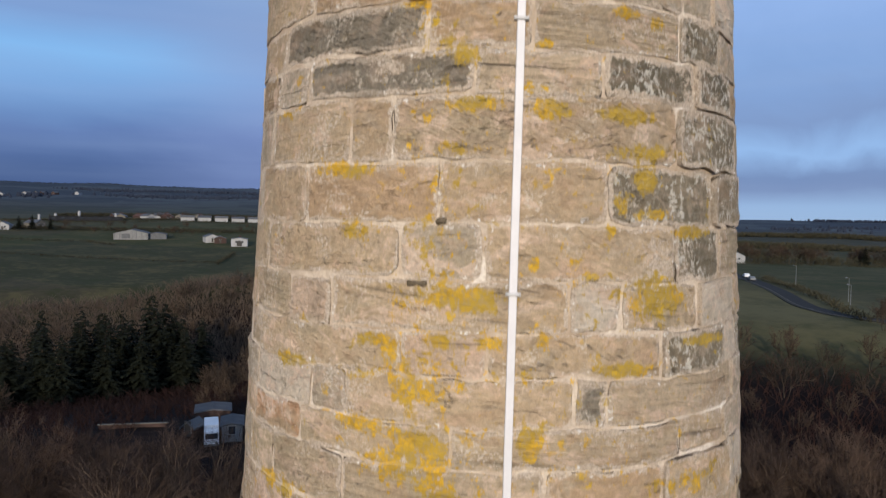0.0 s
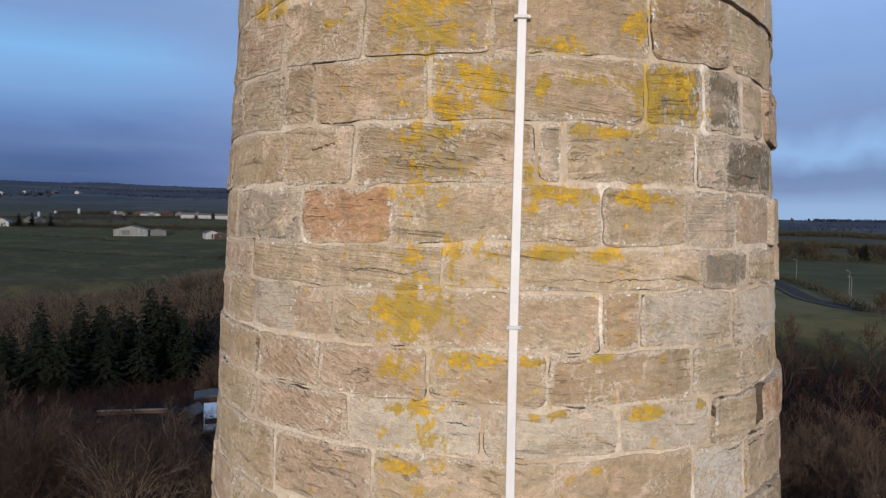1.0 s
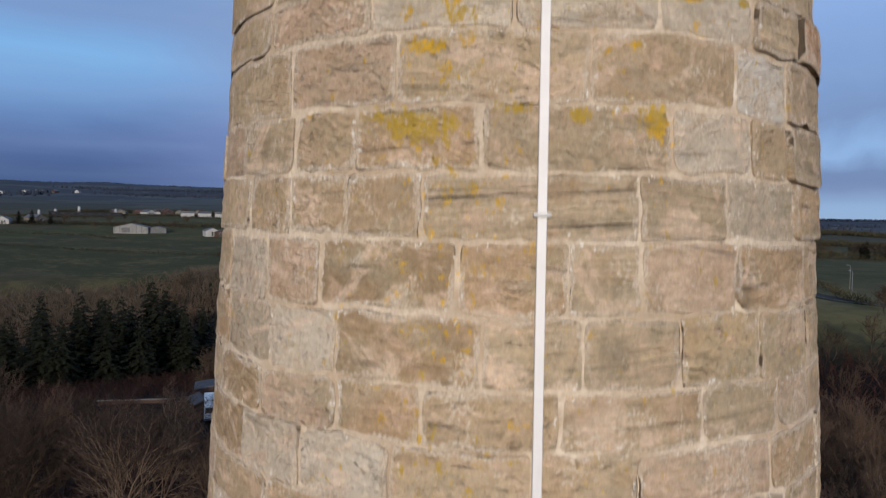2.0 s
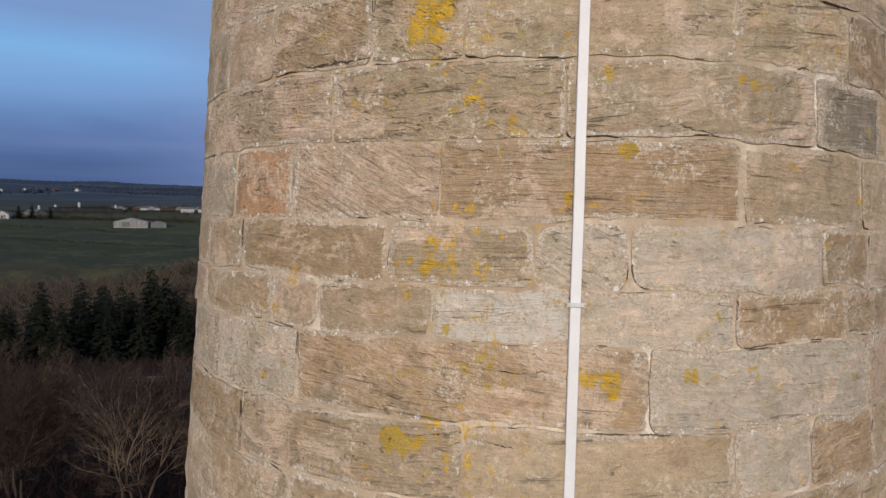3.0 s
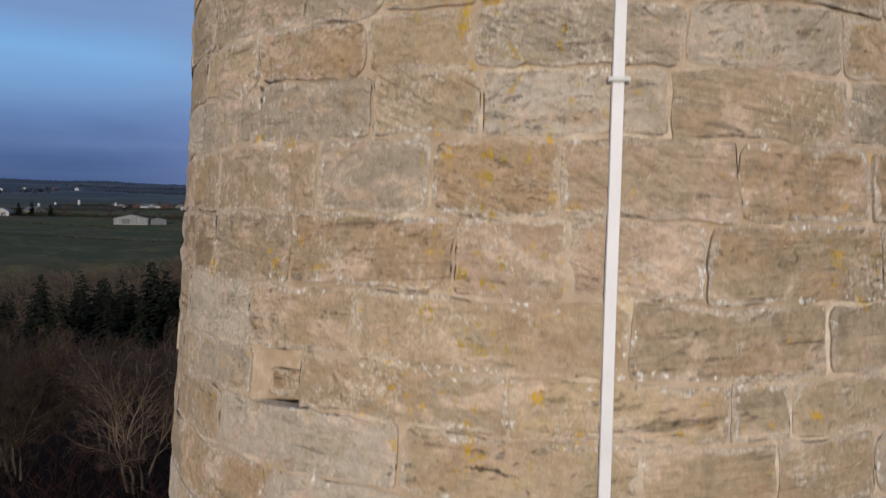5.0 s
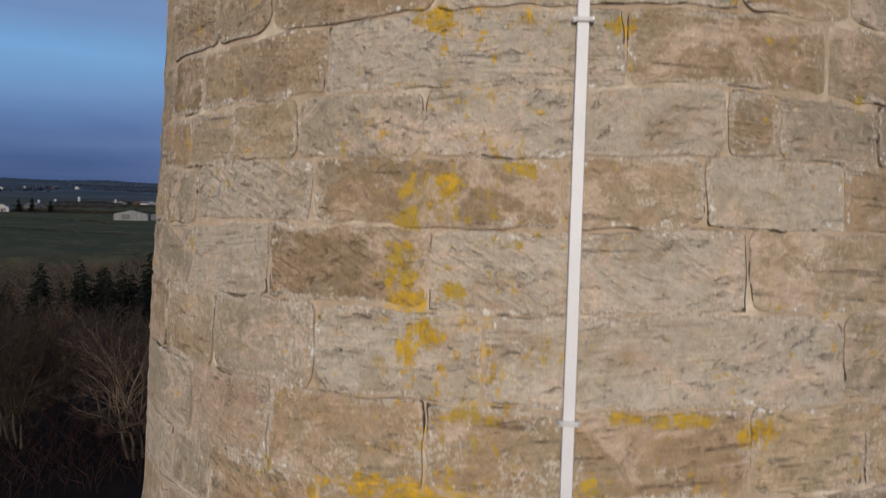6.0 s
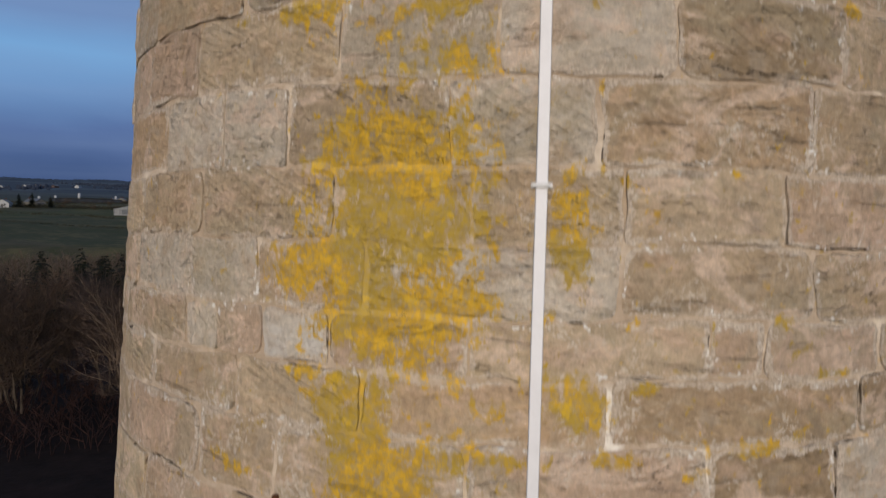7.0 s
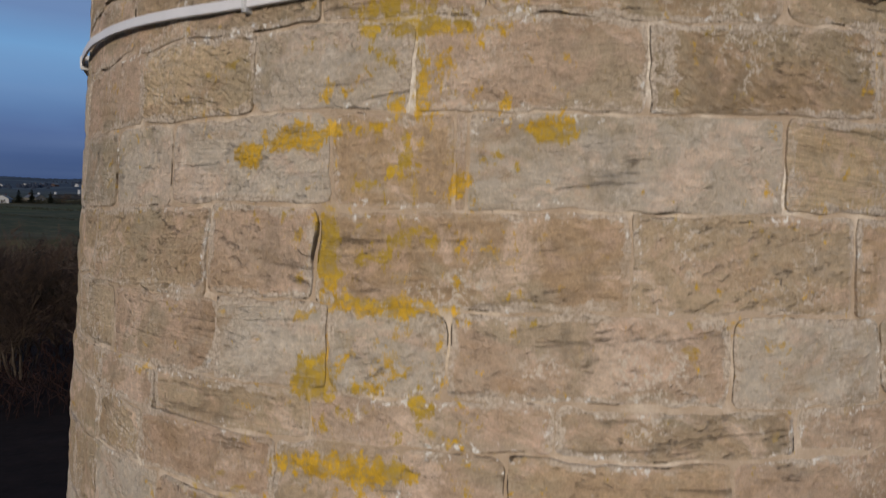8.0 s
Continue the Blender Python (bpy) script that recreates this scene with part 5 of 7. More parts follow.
    loop = [i for i in range(w)] + [j * w + w - 1 for j in range(1, len(vs))] + \
           [(len(vs) - 1) * w + i for i in range(w - 2, -1, -1)] + [j * w for j in range(len(vs) - 2, 0, -1)]
    base = len(verts)
    for k in loop:
        verts.append(back[k])
    verts += [verts[k] for k in loop]          # the sides keep a sharp arris
    n = len(loop)
    edge += [0.0] * (2 * n)
    line += [1.0] * (2 * n)
    near += [0.0] * (2 * n)
    for i in range(n):
        faces.append((base + n + (i + 1) % n, base + n + i, base + i, base + (i + 1) % n))
    return verts, faces, (edge, line, near)


def finish_stone(me, marks):
    v = np.empty(len(me.vertices) * 3)
    me.vertices.foreach_get("co", v)
    v = v.reshape(-1, 3)
    for name, values in zip(("edge", "crack_line", "crack_gape"), marks):
        me.attributes.new(name, "FLOAT", "POINT").data.foreach_set("value", np.array(values, dtype=np.float32))
    ang = np.degrees(np.arctan2(v[:, 0], -v[:, 1]))
    lich = np.concatenate([lichen_at(ang[i:i + 4000], v[i:i + 4000, 2]) for i in range(0, len(ang), 4000)])
    me.attributes.new("lichen", "FLOAT", "POINT").data.foreach_set("value", lich.astype(np.float32))
    lime = np.concatenate([lime_at(ang[i:i + 4000], v[i:i + 4000, 2]) for i in range(0, len(ang), 4000)])
    me.attributes.new("lime", "FLOAT", "POINT").data.foreach_set("value", lime.astype(np.float32))
    me.shade_smooth()


def lay_courses():
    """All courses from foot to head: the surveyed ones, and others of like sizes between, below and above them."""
    rng = random.Random(4)
    rows, z = [], HEAD
    for top, bottom, joints in BEDS:
        n = round((z - top) / 0.2)
        step = [rng.uniform(0.8, 1.2) for _ in range(n)]
        rise = z - top
        for s in step:
            h = rise * s / sum(step)
            rows.append((z, z - h, ()))
            z -= h
        rows.append((top, bottom, joints))
        z = bottom
    while z > FOOT + 0.1:
        h = rng.uniform(0.17, 0.25)
        rows.append((z, max(FOOT, z - h), ()))
        z -= h
    return rows


def build_tower():
    rng = random.Random(11)
    joined = {}
    for top, bottom, joints in lay_courses():
        r = wall_radius((top + bottom) / 2)
        marks = [float(j) for j in joints]
        if not marks:
            marks = [rng.uniform(-60, -40)]
        start = marks[0]
        a = marks[-1]
        while a < start + 360 - degrees_of(0.25, r):
            a += degrees_of(rng.triangular(0.20, 0.62, 0.36), r)
            marks.append(a)
        marks[-1] = start + 360
        for a0, a1 in zip(marks, marks[1:]):
            if a1 - a0 < 0.9:
                continue
            mid, zm = ((a0 + a1) / 2 + 180) % 360 - 180, (top + bottom) / 2
            kinds = [k for (ha, hz, k) in HUES if bottom <= hz < top and (ha - a0) % 360 < a1 - a0]
            if kinds:
                kind = kinds[-1]
            else:
                dark_side = 0.35 if zm > 11.5 and 30 < mid < 120 else 0.02
                weights = [5, 3.5, 1.6, 1.0, 1.2, 1.2, 0, 2.2, 1.0] if mid > 4 and 1.5 < zm < 6 else [5, 1.2, 0.5, 1.6, 4.0, 0.8, 0, 3.0, 0.6] if zm > 12.9 else ([9, 2.0, 0.5, 3.0, 0.3, 3.0, 0, 0.6, 0.8] if zm < 1.6 else [8, 2.0, 0.5, 1.6, 2.4, 2.0, 0, 2.2, 0.8])
                weights[6] = 14 * dark_side if dark_side > 0.1 else 0.0
                kind = rng.choices(["tan", "warm", "brown", "pink", "grey", "pale", "crust", "banded", "buff"], weights)[0]
            proud = max(0.0005, min(0.014, rng.gauss(0.0035, 0.0028)))
            if mid > 38 and zm > 10.5 and mid < 120:
                proud += rng.uniform(-0.004, 0.022)      # the weather side is much eroded
            t, b = top, bottom
            if abs(mid - HOLE[0]) < 3.5 and b < HOLE[1] < t:
                proud, t, a1 = -0.06, top - 0.055, a1 - 1.2
            seen = -75 < mid < 75 and -3.2 < zm < 15.4
            verts, faces, edge = stone_shape(a0, a1, b, t, rng, proud, seen)
            if -52 < a0 and a1 < 40 and (-2.25 < zm < 5.75 or 6.8 < zm < 8.5 or 11.1 < zm < 12.5):
                c = Vector(((r - 0.02) * math.sin(radians(mid)), -(r - 0.02) * math.cos(radians(mid)), zm))
                me = bpy.data.meshes.new("stone")
                me.from_pydata(verts, [], faces)
                me.materials.append(STONE[kind])
                finish_stone(me, edge)
                me.transform(Matrix.Translation(-c))
                ob = new("stone", me)
                ob.parent, ob.location = tower, c
            else:
                V, F, E = joined.setdefault(kind, ([], [], ([], [], [])))
                n = len(V)
                V += verts
                F += [tuple(i + n for i in f) for f in faces]
                for whole, own in zip(E, edge):
                    whole += own
    for kind, (V, F, E) in joined.items():
        me = bpy.data.meshes.new("stonework")
        me.from_pydata(V, [], F)
        me.materials.append(STONE[kind])
        finish_stone(me, E)
        ob = new("stonework", me)
        ob.parent = tower
        tagged(ob, "", "", "", "stuff")


def degrees_of(length, r):
    return math.degrees(length / r)


def build_core():
    """The mortar between the blocks, with a dent where the put-log hole is, and the hollow flue."""
    turns = list(np.arange(-180, -60, 3.0)) + list(np.arange(-60, 60, 0.75)) + list(np.arange(60, 180, 3.0))
    n = len(turns)
    zs = list(np.linspace(FOOT, -3.2, 40)) + list(np.linspace(-3.15, HEAD, 420))
    verts, faces = [], []
    for z in zs:
        for a in turns:
            r = wall_radius(z) - 0.0015 - 0.035 * max(0.0, noise.noise((a * 0.13, z * 3.9, 8.0)) - 0.27)
            if abs(a - HOLE[0]) < HOLE[2] + 0.6 and abs(z - HOLE[1]) < HOLE[3] + 0.03:
                r -= 0.30
            verts.append((r * math.sin(radians(a)), -r * math.cos(radians(a)), z))
    for j in range(len(zs) - 1):
        for k in range(n):
            k2 = (k + 1) % n
            faces.append((j * n + k, j * n + k2, (j + 1) * n + k2, (j + 1) * n + k))
    b, top = len(verts), (len(zs) - 1) * n
    for z in (HEAD, HEAD - 3.0):
        for k in range(n):
            a = radians(turns[k])
            verts.append((0.62 * math.sin(a), -0.62 * math.cos(a), z))
    for k in range(n):
        k2 = (k + 1) % n
        faces.append((top + k, top + k2, b + k2, b + k))
        faces.append((b + k, b + k2, b + n + k2, b + n + k))
    faces.append(tuple(b + n + k for k in range(n)))
    ob = mesh_object("mortar", verts, faces, MORTAR_MAT, tower, "crumbling pale lime mortar", True)
    v = np.array(verts)
    ang = np.degrees(np.arctan2(v[:, 0], -v[:, 1]))
    lich = np.concatenate([lichen_at(ang[i:i + 4000], v[i:i + 4000, 2]) for i in range(0, len(ang), 4000)])
    ob.data.attributes.new("lichen", "FLOAT", "POINT").data.foreach_set("value", lich.astype(np.float32))
    lime = np.concatenate([lime_at(ang[i:i + 4000], v[i:i + 4000, 2]) for i in range(0, len(ang), 4000)])
    ob.data.attributes.new("lime", "FLOAT", "POINT").data.foreach_set("value", lime.astype(np.float32))

build_core()

# ---- lightning conductor ----
TAPE_LINE = [(-0.94, -5.28), (-0.5, -4.97), (0.7, -4.63), (1.3, -4.47), (2.5, -4.36), (4.6, -3.23), (5.7, -2.73), (7.0, -1.92),
             (8.4, -1.17), (11.5, -0.95), (13.0, -0.28), (14.8, 0.92), (16.0, 1.5)]


def tape_angle(z):
    return lerp_table(z, TAPE_LINE)


def on_wall(angle, z, off):
    r = wall_radius(z) + off
    a = radians(angle)
    return Vector((r * math.sin(a), -r * math.cos(a), z))


def sweep(points, across, out, width, thick):
    """A flat strip along points; across and out give its width's and thickness's way at each."""
    verts, faces = [], []
    for p, w, o in zip(points, across, out):
        for i, j in ((-1, 0), (-0.86, 1), (0.86, 1), (1, 0)):
            verts.append(p + w * (width / 2 * i) + o * (thick * j))
    n = len(points)
    for k in range(n - 1):
        for i in range(4):
            a, b = k * 4 + i, k * 4 + (i + 1) % 4
            faces.append((a, b, b + 4, a + 4))
    faces += [(3, 2, 1, 0), tuple(4 * n - 4 + i for i in range(4))]
    return verts, faces


def outward(angle):
    a = radians(angle)
    return Vector((math.sin(a), -math.cos(a), 0.0))


def sideways(angle):
    a = radians(angle)
    return Vector((math.cos(a), math.sin(a), 0.0))


conductor = thing("lightning_conductor", (0, 0, 0), 0, "white coated lightning conductor tape clipped to the stone tower", "conductor")


def build_conductor():
    zs = [-0.99 + 0.04 * i for i in range(424)]
    ang = [tape_angle(z) + 0.035 * noise.noise((z * 2.3, 5, 5)) for z in zs]
    pts = [on_wall(a, z, 0.011 + 0.003 * noise.noise((z * 3.1, 1, 1))) for a, z in zip(ang, zs)]
    v, f = sweep(pts, [sideways(a) for a in ang], [outward(a) for a in ang], 0.031, 0.006)
    mesh_object("down_tape", v, f, TAPE, conductor)
    # the ring round the tower
    n = 300
    angs = [-180 + 360 * k / n for k in range(n + 1)]
    hs = [-1.004 - 0.022 * math.exp(-((a + 27) / 14) ** 2) + 0.006 * math.sin(radians(a * 4)) + 0.004 * noise.noise((a * 0.12, 2, 2)) for a in angs]
    hs[-1] = hs[0]
    pts = [on_wall(a, h, 0.020 + 0.004 * noise.noise((a * 0.2, 4, 4))) for a, h in zip(angs, hs)]
    up = [Vector((0, 0, 1)) - outward(a) * TAPER for a in angs]
    v, f = sweep(pts, up, [outward(a) for a in angs], 0.031, 0.007)
    mesh_object("ring_tape", v, f, TAPE, conductor)


def clip_mesh():
    bm = bmesh.new()
    add_box(bm, -0.027, 0.027, -0.010, 0.020, -0.0065, 0.0065, 0.002)      # saddle across the tape
    add_box(bm, -0.021, 0.021, -0.013, -0.009, -0.0045, 0.0045, 0.001)     # raised rib
    me = bpy.data.meshes.new("clip")
    bm.to_mesh(me)
    bm.free()
    me.materials.append(CLIP)
    return me


def screw_mesh():
    bm = bmesh.new()
    bmesh.ops.create_cone(bm, cap_ends=True, segments=8, radius1=0.0032, radius2=0.0022, depth=0.003,
                          matrix=Matrix.Rotation(radians(90), 4, "X"))
    me = bpy.data.meshes.new("screw")
    bm.to_mesh(me)
    bm.free()
    me.materials.append(STEEL)
    return me


CLIP_HEIGHTS = [-0.84, 0.05, 1.02, 2.05, 3.02, 4.00, 5.05, 6.19, 7.36, 8.44, 9.52, 10.60, 11.60, 12.60, 13.58, 14.57, 15.55]


def build_clips():
    clip, screw = clip_mesh(), screw_mesh()
    for z in CLIP_HEIGHTS:
        a = tape_angle(z)
        ob = new("clip", clip)
        ob.parent = conductor
        ob.matrix_local = Matrix.Translation(on_wall(a, z, 0.013)) @ Matrix.Rotation(radians(a), 4, "Z")
        for s in (-1, 1):
            sc = new("screw", screw)
            sc.parent, sc.location = ob, (0.0235 * s, -0.011, 0)
    for a in (-64, -26.6, 5.6, 22.3, 45, 70, 100, 130, 160, -160, -130, -95):
        ob = new("clip", clip)
        ob.parent = conductor
        drop = 0.022 * math.exp(-((a + 27) / 14) ** 2)
        ob.matrix_local = Matrix.Translation(on_wall(a, -1.004 - drop + 0.006 * math.sin(radians(a * 4)), 0.022)) \
            @ Matrix.Rotation(radians(a), 4, "Z") @ Matrix.Rotation(radians(90), 4, "Y")


build_conductor()
build_clips()
bm = box(-0.029, 0.029, -0.030, 0.012, -0.028, 0.028, 0.004)
add_box(bm, -0.022, 0.022, -0.034, -0.029, -0.021, 0.021, 0.002)
jb = part("junction_box", bm, TAPE, conductor, "square white plastic junction box")
jb.matrix_local = Matrix.Translation(on_wall(-5.28, -1.005, 0.016)) @ Matrix.Rotation(radians(-5.28), 4, "Z")


def iron_stub(angle, z, w, h, name="iron_stub", mat=RUST, label="rusted iron stub"):
    """The worn end of a bar or plug that was built into the wall."""
    bm = box(-w / 2, w / 2, -0.02, 0.03, -h / 2, h / 2, min(w, h) * 0.3)
    bmesh.ops.subdivide_edges(bm, edges=bm.edges[:], cuts=3, use_grid_fill=True)
    for v in bm.verts:
        v.co += Vector([noise.noise((v.co * 38 + Vector((i * 9, z, 0)))) * 0.30 * min(w, h) for i in range(3)])
    ob = part(name, bm, mat, tower, label)
    ob.matrix_local = Matrix.Translation(on_wall(angle, z, 0.0)) @ Matrix.Rotation(radians(angle), 4, "Z")


iron_stub(-0.9, 0.183, 0.085, 0.055)
iron_stub(-16.4, 13.61, 0.075, 0.022, "timber_plug", PLUG, "rotten timber plug")
iron_stub(-12.4, 13.84, 0.034, 0.028, "timber_plug", PLUG, "rotten timber plug")
iron_stub(-44.9, 1.82, 0.055, 0.10)
iron_stub(-26.6, 0.14, 0.018, 0.05)

# ---- trees ----


def tube(verts, faces, p, q, r0, r1, sides):
    d = (q - p)
    if d.length < 1e-4:
        return
    d.normalize()
    x = d.orthogonal().normalized()
    y = d.cross(x)
    n = len(verts)
    for c, r in ((p, r0), (q, r1)):
        for k in range(sides):
            a = 2 * math.pi * k / sides
            verts.append(c + x * (r * math.cos(a)) + y * (r * math.sin(a)))
    for k in range(sides):
        k2 = (k + 1) % sides
        faces.append((n + k, n + k2, n + sides + k2, n + sides + k))


def bare_tree_meshes(seed, height, stems, limb_mat, tip_mat, depth, thin, lush=2):
    """A leafless tree: the trunk with its stems, and a rounded crown of rising limbs, branches and fine sprays."""
    rng = random.Random(seed)
    trunks, cv, cf, wv, wf = [], [], [], [], []
    middle, spread = Vector((0, 0, height * 0.60)), height * 0.42

    def spray(p, d, length):
        for _ in range(2 + lush):
            e = (d + Vector((rng.gauss(0, 0.38), rng.gauss(0, 0.38), rng.gauss(0.22, 0.30)))).normalized()
            w = e.orthogonal().normalized() * thin
            n = len(wv)
            wv.extend([p - w, p + w, p + e * length * rng.uniform(0.6, 1.4)])
            wf.append((n, n + 1, n + 2))

    def grow(p, d, length, r, level):
        steps = 4 if level < 2 else 2
        v, f = trunks[-1] if level == 0 else (cv, cf) if level < (4 if lush > 1 else 3) else (wv, wf)
        sides = 7 if level == 0 else 5 if level == 1 else 4 if level == 2 else 3
        for k in range(steps):
            off = p - middle
            out = Vector((off.x, off.y, 0)) / spread
            reach = math.sqrt((off.x / spread) ** 2 + (off.y / spread) ** 2 + (off.z / (height * 0.42)) ** 2)
            bend = Vector((rng.gauss(0, 1), rng.gauss(0, 1), rng.gauss(0, 0.7))) * (0.10 + 0.05 * level)
            d = (d + bend + Vector((0, 0, 0.12)) + out * (0.10 if level < 2 else 0.0)).normalized()
            q = p + d * (length / steps) * (0.55 if reach > 1.0 else 1.0)
            r2 = r * (0.85 if level < 3 else 0.75)
            tube(v, f, p, q, r, r2, sides)
            if level < depth and (k > 1 or level > 0):
                for _ in range(lush if level == 1 or (level == 2 and rng.random() < 0.35) else 1):
                    side = d.cross(Vector((rng.gauss(0, 1), rng.gauss(0, 1), rng.gauss(0, 1)))).normalized()
                    nd = (d + side * rng.uniform(0.45, 0.95)).normalized()
                    grow(q, nd, length * rng.uniform(0.45, 0.68), max(thin, r2 * rng.uniform(0.5, 0.7)), level + 1)
            if level >= depth - 1:
                spray(q, d, height * 0.06)
            p, r = q, r2
        if level < depth:
            grow(p, d, length * 0.6, r, level + 1)

    for k in range(stems):
        a = 2 * math.pi * k / stems + rng.random()
        out = 0.06 if stems == 1 else rng.uniform(0.15, 0.45)
        trunks.append(([], []))
        d = Vector((math.cos(a) * out, math.sin(a) * out, 1)).normalized()
        grow(Vector((math.cos(a), math.sin(a), 0)) * (0.0 if stems == 1 else 0.4) - Vector((0, 0, 0.4)), d, height * 0.52, height * 0.012, 0)
    meshes = []
    for v, f in trunks:
        trunk = bpy.data.meshes.new("trunk")
        trunk.from_pydata(v, [], f)
        trunk.materials.append(BARK)
        trunk.shade_smooth()
        meshes.append(trunk)
    n, k = len(cv), len(cf)
    crown = bpy.data.meshes.new("crown")
    crown.from_pydata(cv + wv, [], cf + [tuple(i + n for i in q) for q in wf])
    crown.materials.append(limb_mat)
    crown.materials.append(tip_mat)
    crown.polygons.foreach_set("material_index", np.repeat(np.array([0, 1], dtype=np.int32), [k, len(wf)]))
    crown.shade_smooth()
    return meshes + [crown]


def spruce_meshes(seed, height):
    """An old conifer: the stem, bare low down, and uneven tiers of drooping boughs made of many needle sprays."""
    rng = random.Random(seed)
    tv, tf, cv, cf = [], [], [], []
    tube(tv, tf, Vector((0, 0, -0.5)), Vector((0, 0, height * 0.5)), height * 0.014, height * 0.008, 7)
    tube(tv, tf, Vector((0, 0, height * 0.5)), Vector((0, 0, height)), height * 0.008, 0.02, 6)
    z = height * 0.12
    lobes = [(rng.uniform(0, 6.28), rng.uniform(0.15, 0.85), rng.uniform(0.25, 0.6)) for _ in range(7)]
    while z < height * 0.99:
        t = z / height
        full = 0.285 * (1 - t) ** 0.68 * min(1.0, 0.45 + t * 2.2) + 0.008
        n = max(4, int(10 * (1 - t) + 4))
        for k in range(n):
            if rng.random() < 0.22:
                continue
            a = 2 * math.pi * (k + rng.random() * 0.9) / n
            swell = 1.0 + sum(s * max(0.0, math.cos(a - la)) * math.exp(-((t - lt) / 0.10) ** 2) for la, lt, s in lobes) * 0.6
            le = height * full * rng.uniform(0.5, 1.1) * swell
            d = Vector((math.cos(a), math.sin(a), 0))
            w = Vector((-math.sin(a), math.cos(a), 0))
            base = Vector((0, 0, z + rng.uniform(-0.3, 0.3)))
            m = max(2, int(le / 0.6))
            sag = rng.uniform(-0.05, 0.32)
            for i in range(m):
                f0, f1 = i / m, (i + 1.25) / m
                p, q = base + d * (le * f0) + Vector((0, 0, -sag * le * f0 ** 1.5)), base + d * (le * f1) + Vector((0, 0, -sag * le * f1 ** 1.5))
                ww = le * 0.24 * (1.15 - f0) * rng.uniform(0.6, 1.3) + 0.12
                for s in (-1, 1):
                    b = len(cv)
                    tip = (p + q) * 0.5 + w * (s * ww) + Vector((0, 0, rng.uniform(-0.55, 0.25) * ww)) + d * (0.3 * ww)
                    hang = q + Vector((0, 0, -rng.uniform(0.1, 0.6)))
                    cv.extend([p, tip, q, hang])
                    cf.extend([(b, b + 1, b + 2), (b, b + 3, b + 1)])
        z += height * 0.024 * rng.uniform(0.7, 1.4)
    out = []
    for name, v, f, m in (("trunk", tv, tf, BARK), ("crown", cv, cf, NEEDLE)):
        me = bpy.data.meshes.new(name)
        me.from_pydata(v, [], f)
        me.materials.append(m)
        out.append(me)
    return out


def plant(meshes, x, y, scale, turn, name, label, group, category="tree"):
    ob = thing(name, (x, y, ground(x, y) - 0.05), turn, label, category, group)
    ob.scale = (scale, scale, scale)
    for me in meshes:
        p = new(me.name.split(".")[0], me)
        p.parent = ob
    return ob


